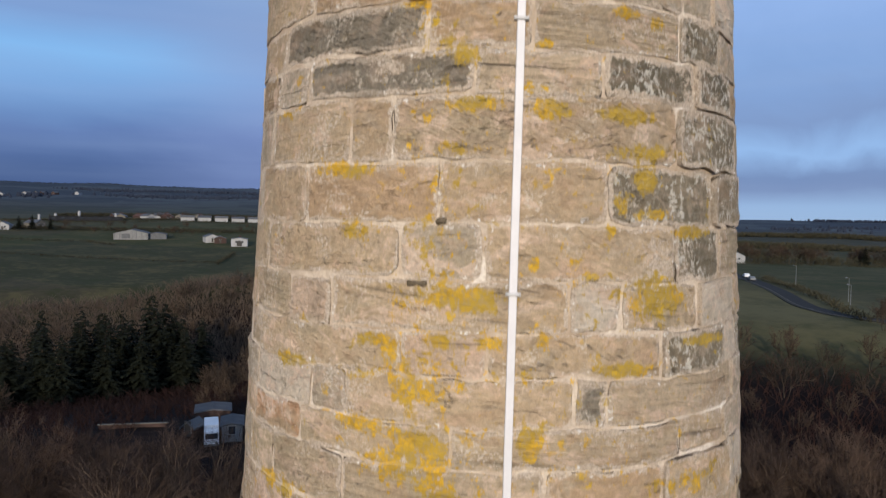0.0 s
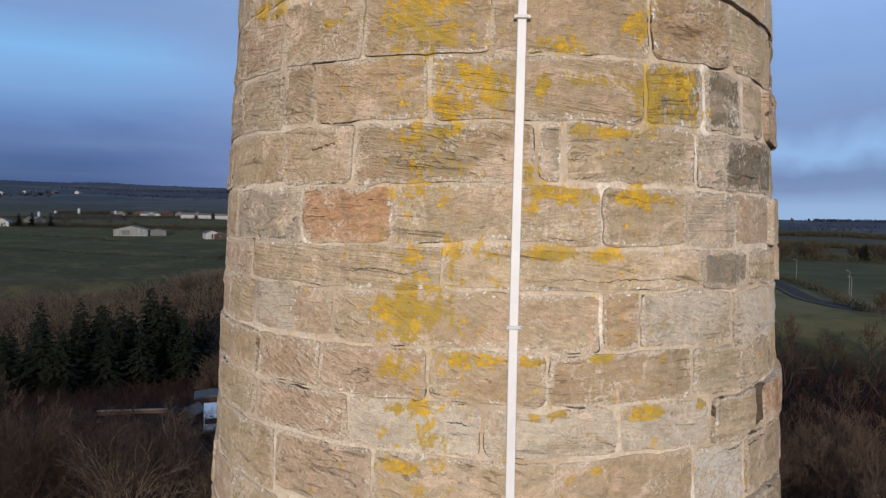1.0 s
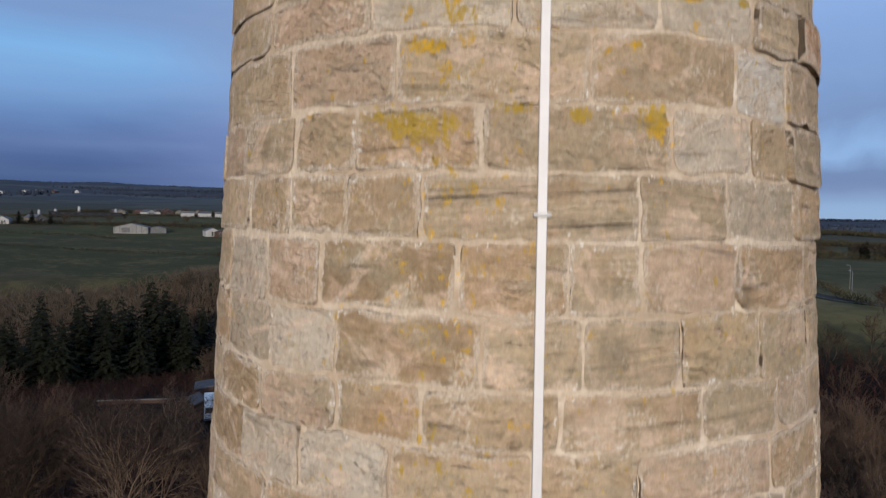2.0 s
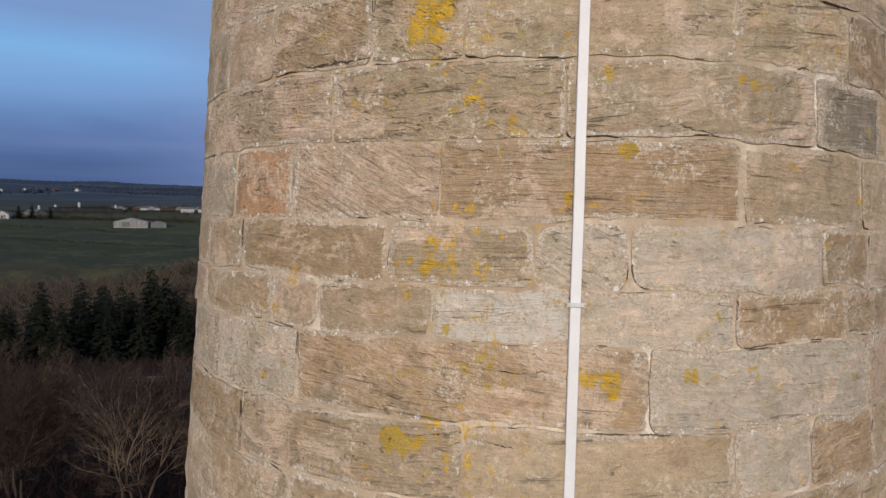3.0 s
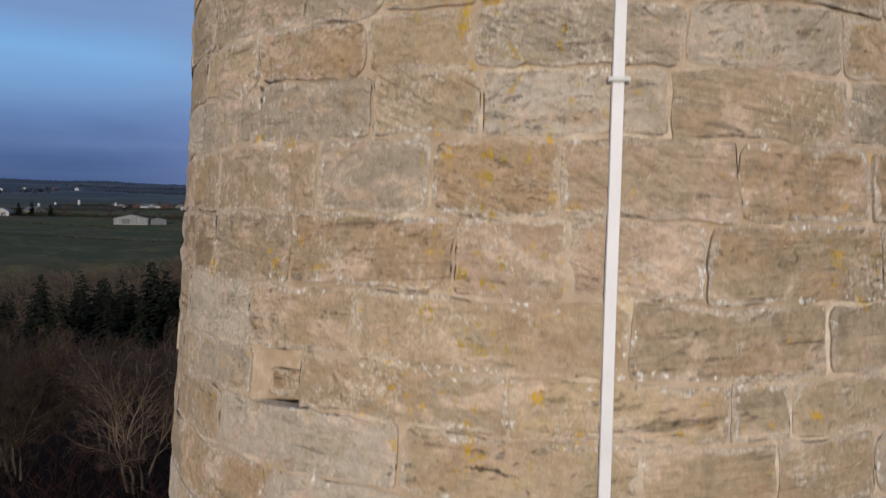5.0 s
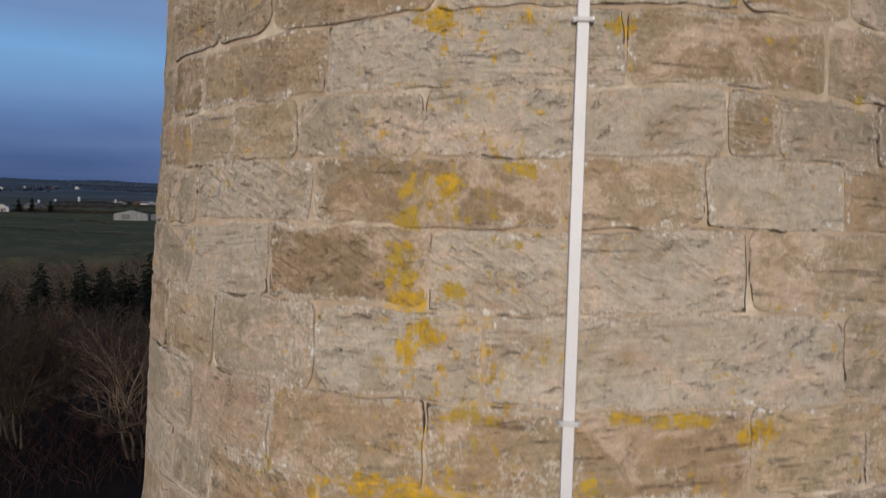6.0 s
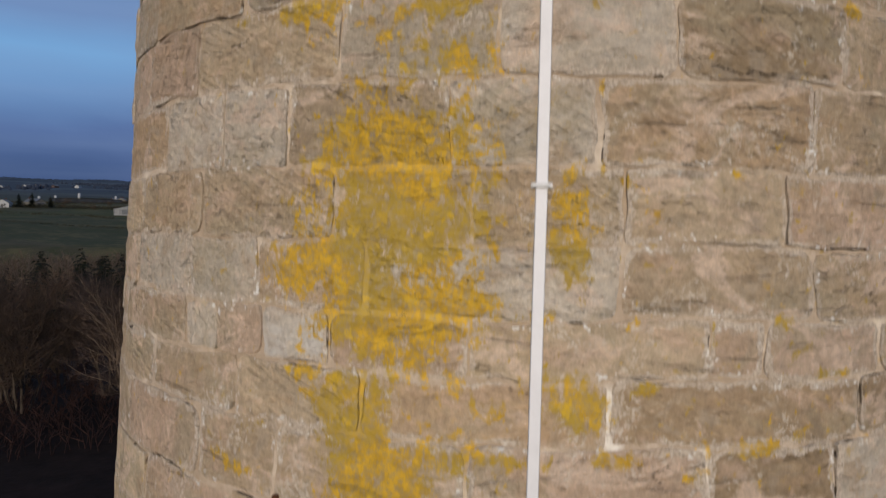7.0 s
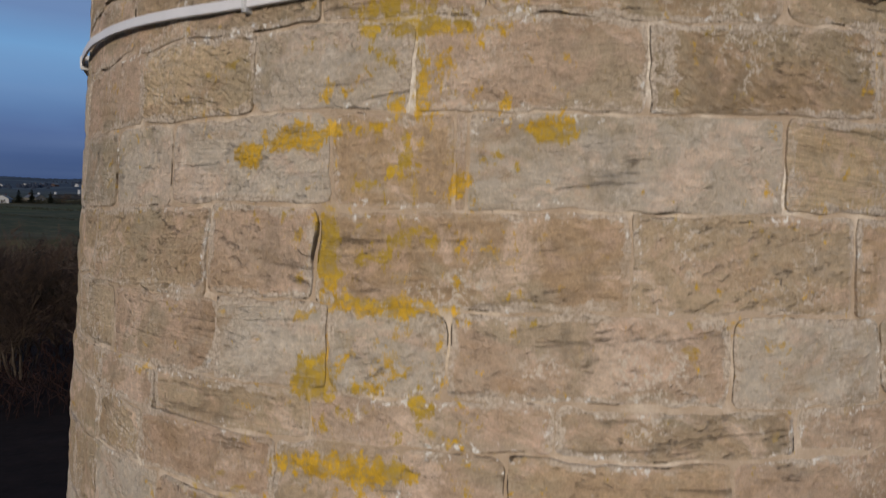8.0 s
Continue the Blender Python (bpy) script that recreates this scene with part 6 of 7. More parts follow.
def build_trees():
    rng = random.Random(21)
    big = [bare_tree_meshes(s, 12.0, n, TWIG, SPRAY, 4, 0.011) for s, n in ((1, 4), (2, 5), (3, 4))]
    # shaded copies of the near trees: darker limbs stand in for shade
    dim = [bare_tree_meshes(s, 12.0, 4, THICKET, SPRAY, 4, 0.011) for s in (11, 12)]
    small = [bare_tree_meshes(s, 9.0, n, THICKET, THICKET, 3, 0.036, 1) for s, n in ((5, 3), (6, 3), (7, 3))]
    spruce = [spruce_meshes(s, h) for s, h in ((8, 21.0), (9, 22.0), (10, 18.0))]
    near = "bare many-stemmed tree with pale brown twigs in the wood below"
    for k, (x, y, s) in enumerate([(-22.0, 45, 1.08), (-15.5, 46.5, 0.86), (-18.2, 51, 0.95),
                                   (27, 56, 0.98), (31, 58, 1.0), (35.5, 57, 0.96), (39.5, 59, 1.02), (23.5, 54, 0.9), (24, 40, 0.85), (30, 41, 0.85), (20, 43, 0.8), (34, 46, 0.9)]):
        plant(big[k % 3], x, y, s, rng.uniform(0, 360), "bare_tree", near, "trees of the wood")
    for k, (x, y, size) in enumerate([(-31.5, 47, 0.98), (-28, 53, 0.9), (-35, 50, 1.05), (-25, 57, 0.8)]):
        plant(dim[k % 2], x, y, size, rng.uniform(0, 360), "bare_tree", "bare tree of the wood below, shade painted into its dark brown limbs", "trees of the wood")
    # the wood on the valley's slopes
    spots = []
    tries = 0
    while len(spots) < 150 and tries < 9000:
        tries += 1
        a, r = rng.uniform(-42, 40), rng.uniform(54, 236)
        x, y = r * math.sin(radians(a)), r * math.cos(radians(a))
        if abs(a) < 9 or (a > 0 and r > 128) or (a < 0 and r > wood_edge(radians(a)) - 4):
            continue
        if -46 < x < -17 and 57 < y < 98:
            continue
        if a < 0 and r > 205 and a < -24:
            continue
        if -34 < a < -19 and 92 < r < 176:
            continue
        gap = 4.2 + r * 0.026
        if any((x - u) ** 2 + (y - v) ** 2 < gap * gap for u, v in spots):
            continue
        spots.append((x, y))
        m = rng.choice(small)
        size = rng.uniform(0.75, 1.1)
        if r < 104:
            m, size = rng.choice((small[0], small[2])), rng.uniform(0.45, 0.62)
        plant(m, x, y, size, rng.uniform(0, 360), "bare_tree", "leafless russet tree among others in the wooded valley", "trees of the wood")
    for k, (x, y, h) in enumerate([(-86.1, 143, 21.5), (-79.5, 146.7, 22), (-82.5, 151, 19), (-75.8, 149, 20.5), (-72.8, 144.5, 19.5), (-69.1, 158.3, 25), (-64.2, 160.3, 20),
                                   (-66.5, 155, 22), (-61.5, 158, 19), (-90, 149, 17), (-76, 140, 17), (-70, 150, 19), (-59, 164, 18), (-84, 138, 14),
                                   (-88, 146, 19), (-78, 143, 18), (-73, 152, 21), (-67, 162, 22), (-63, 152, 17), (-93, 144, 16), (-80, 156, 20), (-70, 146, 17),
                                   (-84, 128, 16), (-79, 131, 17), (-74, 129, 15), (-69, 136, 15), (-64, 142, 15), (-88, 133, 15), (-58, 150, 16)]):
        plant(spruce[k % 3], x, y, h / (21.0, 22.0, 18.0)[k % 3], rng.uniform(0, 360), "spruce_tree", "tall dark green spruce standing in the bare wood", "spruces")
    for x, y, s in ((-247, 396, 0.42), (-241.5, 399.7, 0.45), (-232, 402, 0.36), (150, 350, 0.45), (215, 345, 0.5)):
        plant(spruce[0], x, y, s, rng.uniform(0, 360), "spruce_tree", "small dark evergreen by the houses beyond the field", "evergreens")
    for k in range(46):
        x, y = 158 + k * 2.4 + rng.uniform(-3, 3), 352 + rng.uniform(-9, 14)
        if 198 < x < 214:
            continue
        plant(rng.choice((small[0], small[2])), x, y, rng.uniform(0.85, 1.3), rng.uniform(0, 360), "bare_tree", "leafless tree of the dark wood beyond the roadside field", "roadside wood")
    for k in range(16):
        x, y = -262 + k * 9.0 + rng.uniform(-4, 4), 398 + k * 1.2 + rng.uniform(-14, 60)
        if -262 < x < -248:
            continue
        plant(rng.choice((small[0], small[2])), x, y, rng.uniform(0.35, 0.75), rng.uniform(0, 360), "bare_tree", "leafless bush between the pasture and the village", "village bushes")
    for x, y, s in ((176, 352, 1.15), (182, 350, 1.2), (188, 354, 1.1), (194, 352, 1.15), (201, 356, 1.0), (216, 352, 1.1), (226, 350, 1.15), (238, 354, 1.2),
                    (165, 356, 0.9), (-215, 520, 0.9), (-200, 530, 0.9), (-160, 400, 0.7), (-185, 410, 0.8), (-230, 415, 0.8), (-120, 430, 0.8), (94, 140, 0.62), (100, 150, 0.55), (88, 133, 0.6), (84, 126, 0.7)):
        plant(small[2] if s > 1 else small[0], x, y, s, rng.uniform(0, 360), "bare_tree", "leafless tree at a field edge by the road and houses", "field trees")


build_trees()


def build_undergrowth(far):
    """Tangled twigs and brambles that hide the floor of the wood."""
    rng = random.Random(33 + far)
    v, f = [], []
    n = 0
    while n < (12000 if far else 11000):
        a = rng.uniform(-44, 44)
        r = rng.uniform(180, wood_edge(radians(a)) + 6) if far else rng.uniform(44, 185)
        if a > 0 and r > 124 or abs(a) < 8:
            continue
        x, y = r * math.sin(radians(a)), r * math.cos(radians(a))
        if -40 < x < -20 and 72 < y < 92:
            continue
        n += 1
        p = Vector((x, y, ground(x, y) - 0.1))
        h = rng.uniform(0.8, 2.4) * (0.6 + r / 260)
        q = p + Vector((rng.gauss(0, 0.4), rng.gauss(0, 0.4), 1)) * h
        w = 0.02 + r * (0.0003 if far else 0.0004)
        tube(v, f, p, q, w, w * 0.3, 3)
        tube(v, f, (p + q) / 2, q + Vector((rng.gauss(0, 0.8), rng.gauss(0, 0.8), 0.2)) * h * 0.6, w * 0.7, w * 0.25, 3)
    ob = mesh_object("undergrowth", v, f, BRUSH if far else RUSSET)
    tagged(ob, "brown winter scrub along the edge of the pasture" if far else "tangled winter undergrowth on the floor of the wood, darkened to stand for shade", "undergrowth", "", "stuff")


build_undergrowth(False)
build_undergrowth(True)

# ---- houses, sheds, vehicles and road ----


def gable_roof(w, d, eave, ridge, over, thick):
    bm = bmesh.new()
    prof = [(-w / 2 - over, eave - over * 0.4), (0, ridge), (w / 2 + over, eave - over * 0.4),
            (w / 2 + over, eave - over * 0.4 + thick), (0, ridge + thick), (-w / 2 - over, eave - over * 0.4 + thick)]
    ring = [[bm.verts.new((x, y, z)) for x, z in prof] for y in (-d / 2 - over, d / 2 + over)]
    n = len(prof)
    for i in range(n):
        bm.faces.new((ring[0][i], ring[0][(i + 1) % n], ring[1][(i + 1) % n], ring[1][i]))
    for a, b, c, e in ((0, 1, 4, 5), (1, 2, 3, 4)):
        bm.faces.new([ring[0][k] for k in (a, b, c, e)][::-1])
        bm.faces.new([ring[1][k] for k in (a, b, c, e)])
    bmesh.ops.recalc_face_normals(bm, faces=bm.faces[:])
    return bm


def gable_walls(w, d, eave, ridge):
    bm = bmesh.new()
    prof = [(-w / 2, -0.6), (w / 2, -0.6), (w / 2, eave), (0, ridge), (-w / 2, eave)]
    a = [bm.verts.new((x, -d / 2, z)) for x, z in prof]
    b = [bm.verts.new((x, d / 2, z)) for x, z in prof]
    bm.faces.new(a)
    bm.faces.new(b[::-1])
    for i in range(5):
        bm.faces.new((a[i], b[i], b[(i + 1) % 5], a[(i + 1) % 5]))
    bmesh.ops.recalc_face_normals(bm, faces=bm.faces[:])
    return bm


def house(x, y, turn, w, d, eave, ridge, wall, roof, label, category="house", windows=2, stack=True, door=True, group=""):
    """A gabled building; its gable faces the local -y, its long side the local x."""
    ob = thing(category.replace(" ", "_"), (x, y, ground(x, y)), turn, label, category, group)
    part("wall", gable_walls(w, d, eave, ridge), wall, ob)
    rf = part("roof", gable_roof(w, d, eave, ridge, 0.25, 0.18), roof, ob)
    if stack:
        bm = box(-0.45, 0.45, d / 2 - 1.2, d / 2 - 0.4, ridge - 0.6, ridge + 1.0, 0.04)
        add_box(bm, -0.5, 0.5, d / 2 - 1.25, d / 2 - 0.35, ridge + 0.9, ridge + 1.05, 0.02)
        part("chimney", bm, BRICK_RED, rf)
    for i in range(windows):
        cx = (i - (windows - 1) / 2) * w / max(1, windows) * 0.8
        win = part("window", box(cx - 0.5, cx + 0.5, -d / 2 - 0.03, -d / 2 + 0.05, eave * 0.45, eave * 0.45 + 1.15), RENDER_WHITE, ob)
        part("pane", box(cx - 0.42, cx + 0.42, -d / 2 - 0.045, -d / 2 + 0.0, eave * 0.45 + 0.08, eave * 0.45 + 1.07), GLASS_DARK, win)
    if door:
        part("door", box(-0.45, 0.45, -d / 2 - 0.05, -d / 2 + 0.05, 0.0, 2.0), DARK_DOOR, ob)
    return ob


def build_buildings():
    # the big pale shed beyond the field, and its neighbours
    shed = thing("barn", (-172.6, 378, ground(-172.6, 378)), 20, "large pale sheet-clad farm shed with a low gable", "barn")
    part("wall", gable_walls(17.0, 26, 2.8, 4.8), SHEET, shed)
    part("roof", gable_roof(17.0, 26, 2.8, 4.8, 0.2, 0.15), SHEET_GREY, shed)
    part("door", box(-4.6, -0.4, -13.06, -12.95, 0, 2.6), SHEET_GREY, shed, "grey sliding door")
    for px in (-8.1, -5.4, 0.6, 2.7, 5.4, 8.0):
        part("stanchion", box(px - 0.14, px + 0.14, -13.1, -12.96, 0, 2.7 + 1.9 * (1 - abs(px) / 8.5)), SHEET_GREY, shed)
    lean = thing("lean_to_shed", (-160.0, 381, ground(-160, 381)), 20, "low grey lean-to shed beside the pale barn", "shed")
    part("wall", gable_walls(9.5, 18, 2.3, 3.1), SHEET_GREY, lean)
    part("roof", gable_roof(9.5, 18, 2.3, 3.1, 0.2, 0.15), FELT, lean)
    h = house(-104.9, 350, 14, 8.0, 8, 3.6, 4.2, RENDER_WHITE, SLATE, "cream house with a dark arched cart doorway", "house", 2, True, False)
    bm = bmesh.new()
    ring = [(1.3 * math.cos(t), 1.6 + 1.3 * math.sin(t)) for t in np.linspace(0, math.pi, 12)] + [(-1.3, 0), (1.3, 0)]
    a = [bm.verts.new((px, -4.08, pz)) for px, pz in ring]
    b = [bm.verts.new((px, -3.90, pz)) for px, pz in ring]
    bm.faces.new(a)
    for i in range(len(a)):
        bm.faces.new((a[i], b[i], b[(i + 1) % len(a)], a[(i + 1) % len(a)]))
    part("door", bm, DARK_DOOR, h, "dark arched doorway")
    house(-124.8, 365, 30, 7, 8, 2.8, 4.2, RENDER_WHITE, SLATE, "small white outbuilding beyond the pasture", "outbuilding", 1, False)
    house(-118.5, 361, 20, 6, 7, 2.4, 3.6, BRICK_RED, SLATE, "small brick outbuilding beyond the pasture", "outbuilding", 1, False)
    # the white terrace and the village
    for k in range(5):
        house(-196 + 11.8 * k, 523 + 3.6 * k, 107, 6.0, 9.6, 2.5, 3.9, RENDER_WHITE, SLATE if k % 2 else SHEET_GREY, "white rendered house of a short row in the village", "house", 2, True, True, "white houses")
    rng = random.Random(5)
    for k, (x, y) in enumerate([(-263, 558), (-250, 564), (-240, 580), (-230, 572), (-221, 576), (-210, 590), (-246, 600), (-275, 575), (-205, 570), (-222, 548), (-236, 545)]):
        wall, roof = [(RENDER_CREAM, SLATE), (BRICK_RED, PANTILE), (RENDER_WHITE, SLATE), (BRICK_RED, SLATE)][k % 4]
        house(x, y, rng.uniform(-60, 60), rng.uniform(6, 8), rng.uniform(8, 11), 2.8, 4.6, wall, roof, "two-storey village house among others on the slope", "house", 2, True, True, "village houses")
    for k, (x, y) in enumerate([(-258.8, 401), (-270, 412), (-252, 420)]):
        house(x, y, 20 + 25 * k, 7, 10, 2.6, 4.6, RENDER_WHITE if k < 1 else RENDER_CREAM, SLATE, "pale house at the far end of the pasture", "house", 2, True, True, "farm houses")
    for k in range(7):
        x, y = -815 + 18 * k * rng.uniform(0.7, 1.3), 1262 + 10 * k + rng.uniform(-45, 45)
        house(x, y, rng.uniform(-40, 40), 8, 11, 3.4, 6, (RENDER_WHITE, RENDER_CREAM, BRICK_RED)[k % 3], SLATE, "distant house of a hillside hamlet", "house", 2, False, False, "hamlet houses")
    # works with white silos
    works = thing("works_building", (-265, 506, ground(-265, 506)), 28, "long low dark grey works building", "factory")
    part("wall", box(-24, 24, -6, 6, -0.6, 2.6, 0.1), CLADDING, works)
    part("roof", gable_roof(48, 12, 2.6, 3.2, 0.3, 0.2), CLADDING, works)
    for i in range(8):
        part("window", box(-22 + 6.0 * i, -20 + 6.0 * i, -6.06, -5.9, 0.8, 2.0), GLASS_DARK, works)
    for x, y, hgt, r in ((-267, 500, 7.0, 0.95), (-281, 494, 5.4, 0.8), (-290, 489, 4.8, 0.9), (-246, 512, 5.0, 0.8)):
        silo = thing("silo", (x, y, ground(x, y)), 0, "white cylindrical silo beside the works", "silo", "silos")
        bm = bmesh.new()
        bmesh.ops.create_cone(bm, cap_ends=True, segments=20, radius1=r, radius2=r, depth=hgt + 0.6, matrix=Matrix.Translation((0, 0, hgt / 2 - 0.3)))
        part("shell", bm, RENDER_WHITE, silo, "", True)
        bm = bmesh.new()
        bmesh.ops.create_cone(bm, cap_ends=True, segments=20, radius1=r * 1.03, radius2=0.2, depth=0.5, matrix=Matrix.Translation((0, 0, hgt + 0.23)))
        part("cap", bm, SHEET_GREY, silo)
    # the yard below the tower
    house(-26.8, 83.3, 16, 2.5, 4, 2.1, 2.3, SHEET, FELT, "small cream shed with a felt roof in the yard", "shed", 1, False, False)
    house(-31.4, 89.8, 18, 4.4, 3.6, 1.9, 2.1, BRICK_RED, FELT, "low brick garage with a pale felt roof in the yard", "garage", 0, False, False)
    house(-32.2, 84.3, -12, 1.7, 2.4, 1.0, 1.8, BRICK_RED, SLATE, "small gabled cottage in the yard under bare trees", "cottage", 1, False, True)
    wall = thing("garden_wall", (-40.9, 86.3, ground(-40.9, 86.3)), 10, "low dull brick garden wall with a flat pale coping", "wall")
    part("wall", box(-4.3, 4.3, -0.18, 0.18, -0.6, 0.48, 0.02), BRICK_RED, wall)
    part("coping", box(-4.4, 4.4, -0.24, 0.24, 0.48, 0.58, 0.02), RENDER_CREAM, wall)
    house(149, 346, -20, 9, 11, 3.4, 5.6, RENDER_WHITE, SLATE, "white house at the roadside beyond the field", "house", 2, True, True)


def wheel(parent, x, y, r, w):
    bm = bmesh.new()
    bmesh.ops.create_cone(bm, cap_ends=True, segments=16, radius1=r, radius2=r, depth=w, matrix=Matrix.Translation((x, y, r)) @ Matrix.Rotation(radians(90), 4, "Y"))
    t = part("tyre", bm, RUBBER, parent)
    bm = bmesh.new()
    bmesh.ops.create_cone(bm, cap_ends=True, segments=12, radius1=r * 0.6, radius2=r * 0.55, depth=w + 0.02, matrix=Matrix.Translation((x, y, r)) @ Matrix.Rotation(radians(90), 4, "Y"))
    part("rim", bm, STEEL, t)


def build_lorry():
    x, y = -28.7, 81.0
    ob = thing("box_lorry", (x, y, ground(x, y)), 19, "white box lorry parked in the yard beside the shed", "lorry")
    ob.scale = (0.86, 0.86, 0.86)
    part("box_body", box(-1.0, 1.0, -1.2, 3.0, 0.9, 2.95, 0.05), PAINT_WHITE, ob)
    cab = part("cab", box(-1.0, 1.0, -2.9, -1.25, 0.45, 2.45, 0.14), PAINT_WHITE, ob)
    part("windscreen", box(-0.86, 0.86, -2.93, -2.86, 1.45, 2.2, 0.02), GLASS_DARK, cab)
    part("bumper", box(-1.0, 1.0, -2.98, -2.85, 0.4, 0.68, 0.03), PAINT_GREY, cab)
    for s in (-1, 1):
        part("headlight", box(s * 0.72 - 0.16, s * 0.72 + 0.16, -2.96, -2.88, 0.75, 0.95, 0.02), SHEET, cab)
    part("chassis", box(-0.5, 0.5, -1.2, 3.0, 0.55, 0.9), PAINT_GREY, ob)
    for px in (-0.9, 0.9):
        for py in (-2.1, 2.8):
            wheel(ob, px, py, 0.42, 0.28)


def car(x, y, turn, paint, label):
    ob = thing("car", (x, y, ground(x, y) + 0.12), turn, label, "car", "cars on the road")
    bm = bmesh.new()
    prof = [(-2.1, 0.35), (2.1, 0.35), (2.1, 0.8), (1.3, 0.92), (0.6, 1.42), (-1.1, 1.45), (-1.8, 0.95), (-2.1, 0.9)]
    a = [bm.verts.new((-0.85, u, v)) for u, v in prof]
    b = [bm.verts.new((0.85, u, v)) for u, v in prof]
    bm.faces.new(a)
    bm.faces.new(b[::-1])
    for i in range(len(prof)):
        bm.faces.new((a[i], b[i], b[(i + 1) % 8], a[(i + 1) % 8]))
    bmesh.ops.recalc_face_normals(bm, faces=bm.faces[:])
    bmesh.ops.bevel(bm, geom=bm.edges[:], offset=0.06, segments=2, affect="EDGES")
    body = part("body", bm, paint, ob)
    for s in (-1, 1):
        part("side_window", box(s * 0.86 - 0.02, s * 0.86 + 0.02, -1.2, 0.75, 0.98, 1.3), GLASS_DARK, body)
        for py in (-1.3, 1.35):
            wheel(ob, s * 0.78, py, 0.32, 0.2)


ROADLINE = [(128, 330), (118, 285), (108, 244), (99, 200), (88, 161), (87.5, 146), (95, 130), (112, 106), (145, 60)]


def road_strip(name, offset, half, lift, mat, label):
    """A ribbon of ground along the road's line, lying on the land."""
    pts = []
    for (ax, ay), (bx, by) in zip(ROADLINE, ROADLINE[1:]):
        for i in range(12):
            pts.append(Vector((ax + (bx - ax) * i / 12, ay + (by - ay) * i / 12, 0)))
    for _ in range(6):
        pts = [pts[0]] + [(pts[i - 1] + pts[i] * 2 + pts[i + 1]) / 4 for i in range(1, len(pts) - 1)] + [pts[-1]]
    verts, faces = [], []
    for i, p in enumerate(pts):
        d = (pts[min(i + 1, len(pts) - 1)] - pts[max(i - 1, 0)]).normalized()
        w = Vector((d.y, -d.x, 0))
        base = ground(p.x, p.y)
        for s in (-1, 1):
            q = p + w * (offset + s * half)
            verts.append((q.x, q.y, base + lift))
        for s in (1, -1):
            q = p + w * (offset + s * half)
            verts.append((q.x, q.y, base - 1.5))
    for i in range(len(pts) - 1):
        for k in range(4):
            a, b = i * 4 + k, i * 4 + (k + 1) % 4
            faces.append((a, b, b + 4, a + 4))
    ob = mesh_object(name, verts, faces, mat)
    tagged(ob, label, "road", "", "structure")


def lamp_post(x, y, turn, h):
    ob = thing("street_lamp", (x, y, ground(x, y)), turn, "slim pale street lamp post beside the road", "street lamp", "street lamps")
    v, f = [], []
    tube(v, f, Vector((0, 0, -0.3)), Vector((0, 0, h)), 0.09, 0.055, 8)
    tube(v, f, Vector((0, 0, h)), Vector((0.9, 0, h + 0.25)), 0.045, 0.04, 6)
    mesh_object("post", v, f, POST, ob)
    part("lantern", box(0.75, 1.35, -0.12, 0.12, h + 0.16, h + 0.32, 0.03), POST, ob)


def hedge(points, width, tall, seed, label):
    """A hedge along a line: thousands of short twigs over a dark core."""
    rng = random.Random(seed)
    thick = 0.13 * max(1.0, width / 6)
    v, f = [], []
    for (ax, ay), (bx, by) in zip(points, points[1:]):
        n = int(math.hypot(bx - ax, by - ay) * 5 * max(1.0, width / 5))
        for _ in range(n):
            t = rng.random()
            x, y = ax + (bx - ax) * t + rng.gauss(0, width * 0.35), ay + (by - ay) * t + rng.gauss(0, width * 0.35)
            z = ground(x, y)
            p = Vector((x, y, z + rng.random() * tall * 0.5))
            q = p + Vector((rng.gauss(0, 0.5), rng.gauss(0, 0.5), rng.uniform(0.3, 1.0))) * tall * 0.55
            tube(v, f, p, q, thick, thick * 0.25, 3)
    ob = mesh_object("hedge", v, f, HEDGE)
    tagged(ob, label, "hedge", "", "stuff")


build_buildings()
build_lorry()
road_strip("road", 0.0, 2.1, 0.10, ASPHALT, "grey asphalt country road curving past the field")
road_strip("pavement", 2.75, 0.5, 0.16, VERGE, "dull gravel path beside the road")
road_strip("kerb", 2.18, 0.07, 0.2, RENDER_CREAM, "pale concrete kerb along the road")
lamp_post(104.6, 172.5, 200, 6.0)
lamp_post(96.5, 158.0, 200, 5.6)
lamp_post(114.6, 218.4, 200, 6.0)
car(107.6, 239.0, -12, PAINT_WHITE, "white car on the curving road")
car(103.2, 225.0, -12, PAINT_GREY, "grey car on the curving road")
hedge([(-225, 330), (-180, 345), (-160, 330)], 1.5, 1.8, 1, "dark winter hedge along the far side of the pasture")
hedge([(-230, 268), (-150, 280), (-95, 282)], 1.2, 1.2, 2, "rough dark hedge across the pasture")
hedge([(-96, 312), (-92, 275)], 1.6, 2.2, 3, "tall dark hedge running down from the house")
hedge([(110, 232), (104, 195), (97, 168), (90, 150), (86, 132)], 2.2, 2.4, 4, "scrubby brown hedge beside the road")
hedge([(120, 330), (190, 330), (260, 330)], 2.0, 2.6, 5, "dark hedge along the far side of the field")
hedge([(158, 348), (205, 350), (276, 352)], 9.0, 5.5, 7, "dense brown thicket under the roadside wood")
hedge([(-262, 400), (-190, 420), (-120, 432)], 12.0, 2.6, 8, "brown thicket between the pasture and the village")
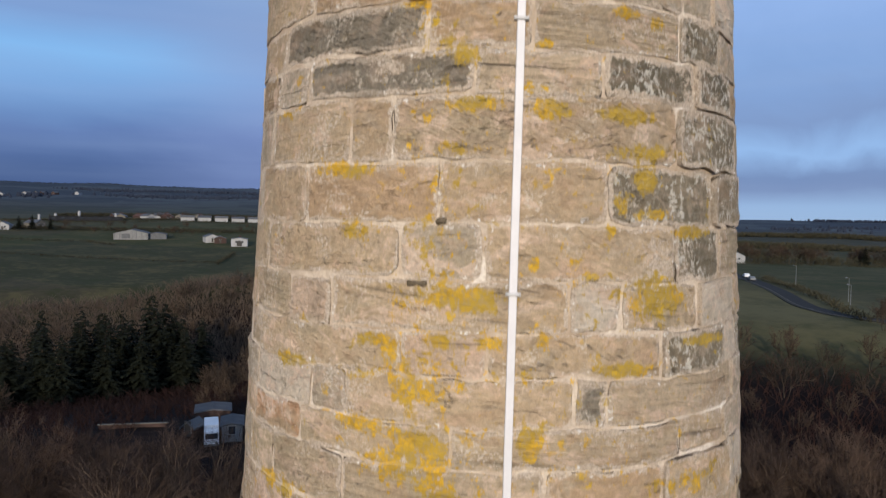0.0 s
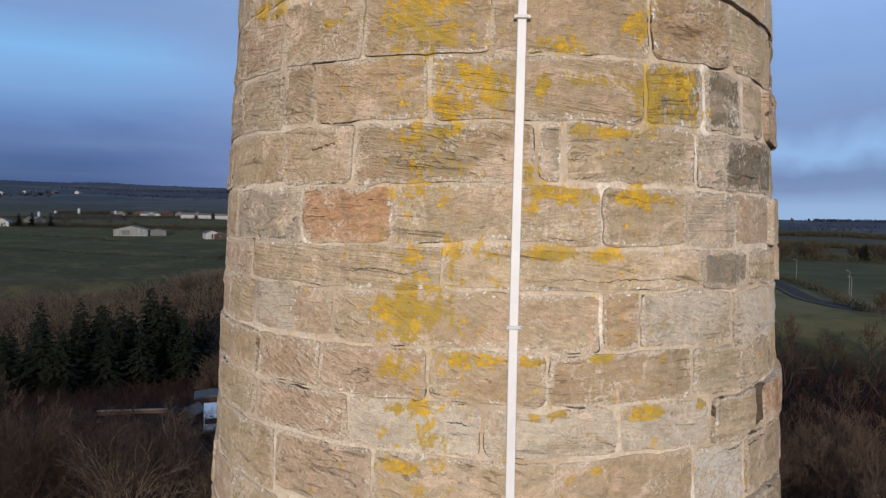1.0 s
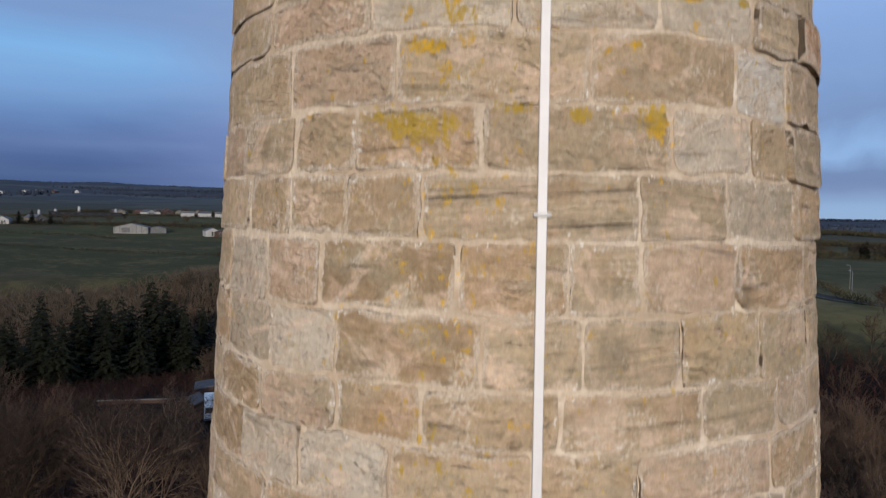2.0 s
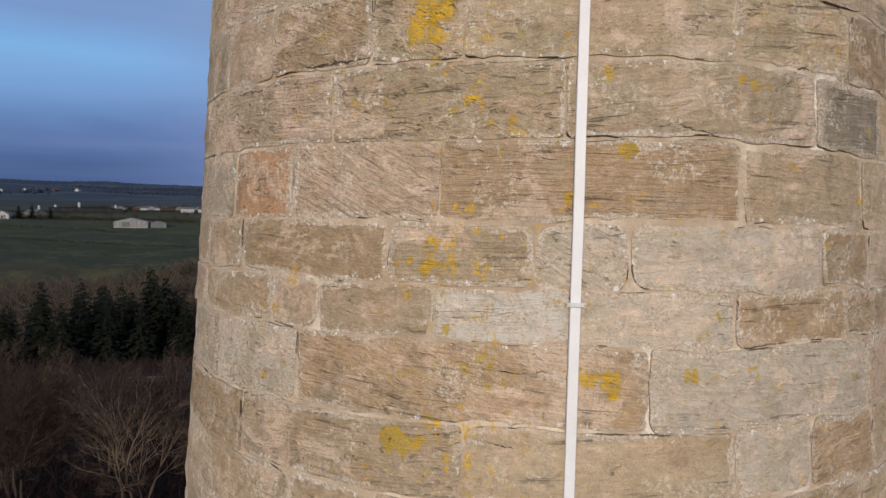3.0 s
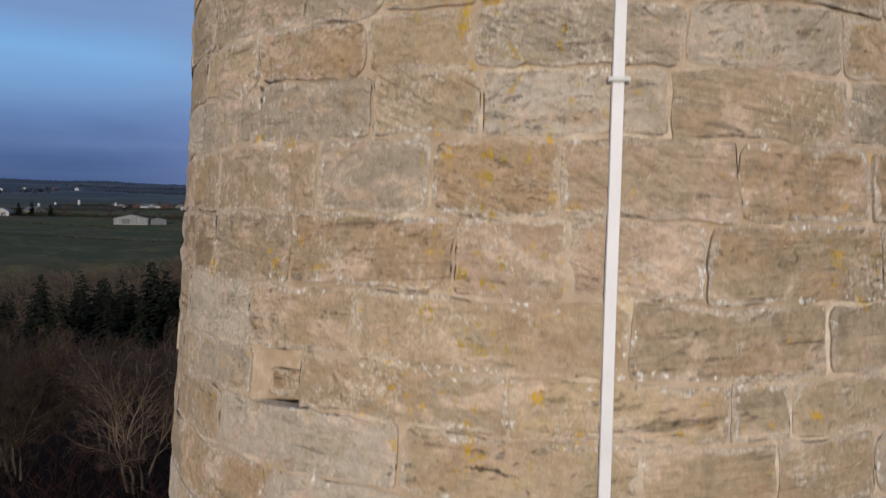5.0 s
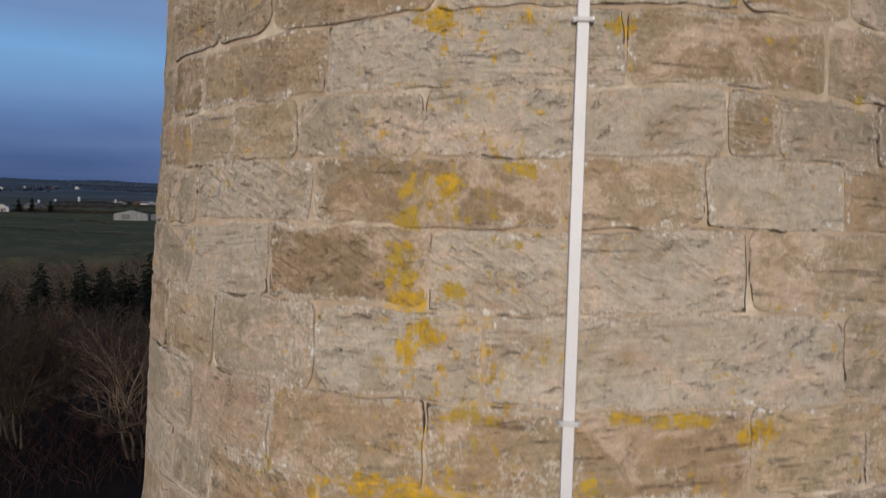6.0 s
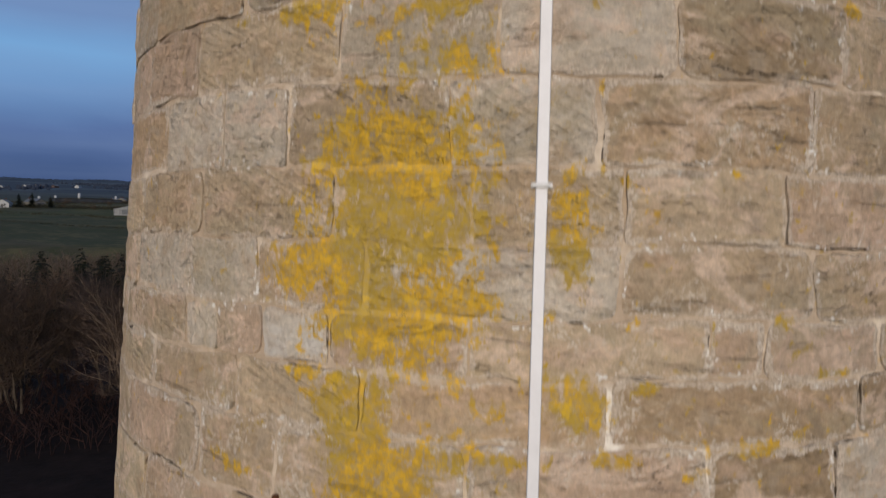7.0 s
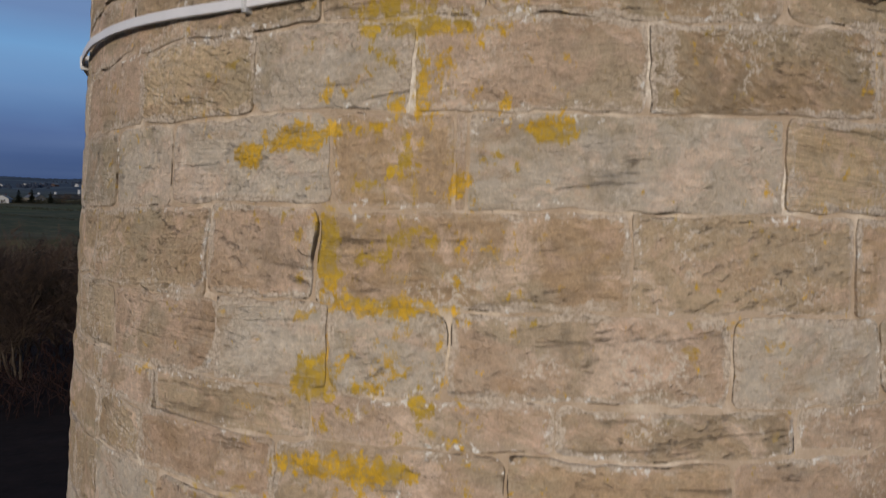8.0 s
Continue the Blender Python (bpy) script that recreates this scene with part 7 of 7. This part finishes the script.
hedge([(-330, 515), (-230, 538), (-120, 552)], 18.0, 1.5, 9, "dark gardens and trees among the village houses")
hedge([(-340, 610), (-230, 640), (-90, 650)], 16.0, 4.0, 10, "dark line of trees behind the village")
hedge([(200, 505), (330, 500), (460, 470)], 18.0, 5.0, 11, "dark line of trees among the far fields")
hedge([(260, 660), (430, 640), (600, 600)], 18.0, 5.5, 12, "dark tree belt below the far hills")
hedge([(-300, 470), (-200, 505), (-120, 510)], 2.0, 2.5, 6, "dark hedge below the village")


def far_wood(points, count, tall, seed, label):
    """A plantation on a far skyline: many small pointed crowns."""
    rng = random.Random(seed)
    v, f = [], []
    for (ax, ay), (bx, by) in zip(points, points[1:]):
        for _ in range(count):
            t = rng.random()
            x, y = ax + (bx - ax) * t + rng.gauss(0, 30), ay + (by - ay) * t + rng.gauss(0, 40)
            z = ground(x, y) - 2
            h = tall * rng.uniform(0.6, 1.15)
            tube(v, f, Vector((x, y, z)), Vector((x, y, z + h * 0.55)), h * 0.30, h * 0.34, 6)
            tube(v, f, Vector((x, y, z + h * 0.5)), Vector((x + rng.gauss(0, 1), y, z + h)), h * 0.34, 0.5, 6)
    ob = mesh_object("far_wood", v, f, HAZED_TREE)
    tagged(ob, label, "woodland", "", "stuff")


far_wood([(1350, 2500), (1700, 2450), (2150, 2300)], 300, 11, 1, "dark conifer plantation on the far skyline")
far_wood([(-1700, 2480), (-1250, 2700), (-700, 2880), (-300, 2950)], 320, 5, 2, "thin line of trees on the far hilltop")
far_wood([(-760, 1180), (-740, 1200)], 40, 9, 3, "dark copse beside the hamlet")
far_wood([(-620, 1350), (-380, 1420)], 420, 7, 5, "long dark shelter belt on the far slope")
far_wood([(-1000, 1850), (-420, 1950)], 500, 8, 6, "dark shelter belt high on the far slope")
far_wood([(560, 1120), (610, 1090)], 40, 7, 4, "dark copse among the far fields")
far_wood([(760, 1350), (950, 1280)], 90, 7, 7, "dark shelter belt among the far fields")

# ---- the stones of the tower ----
build_tower()
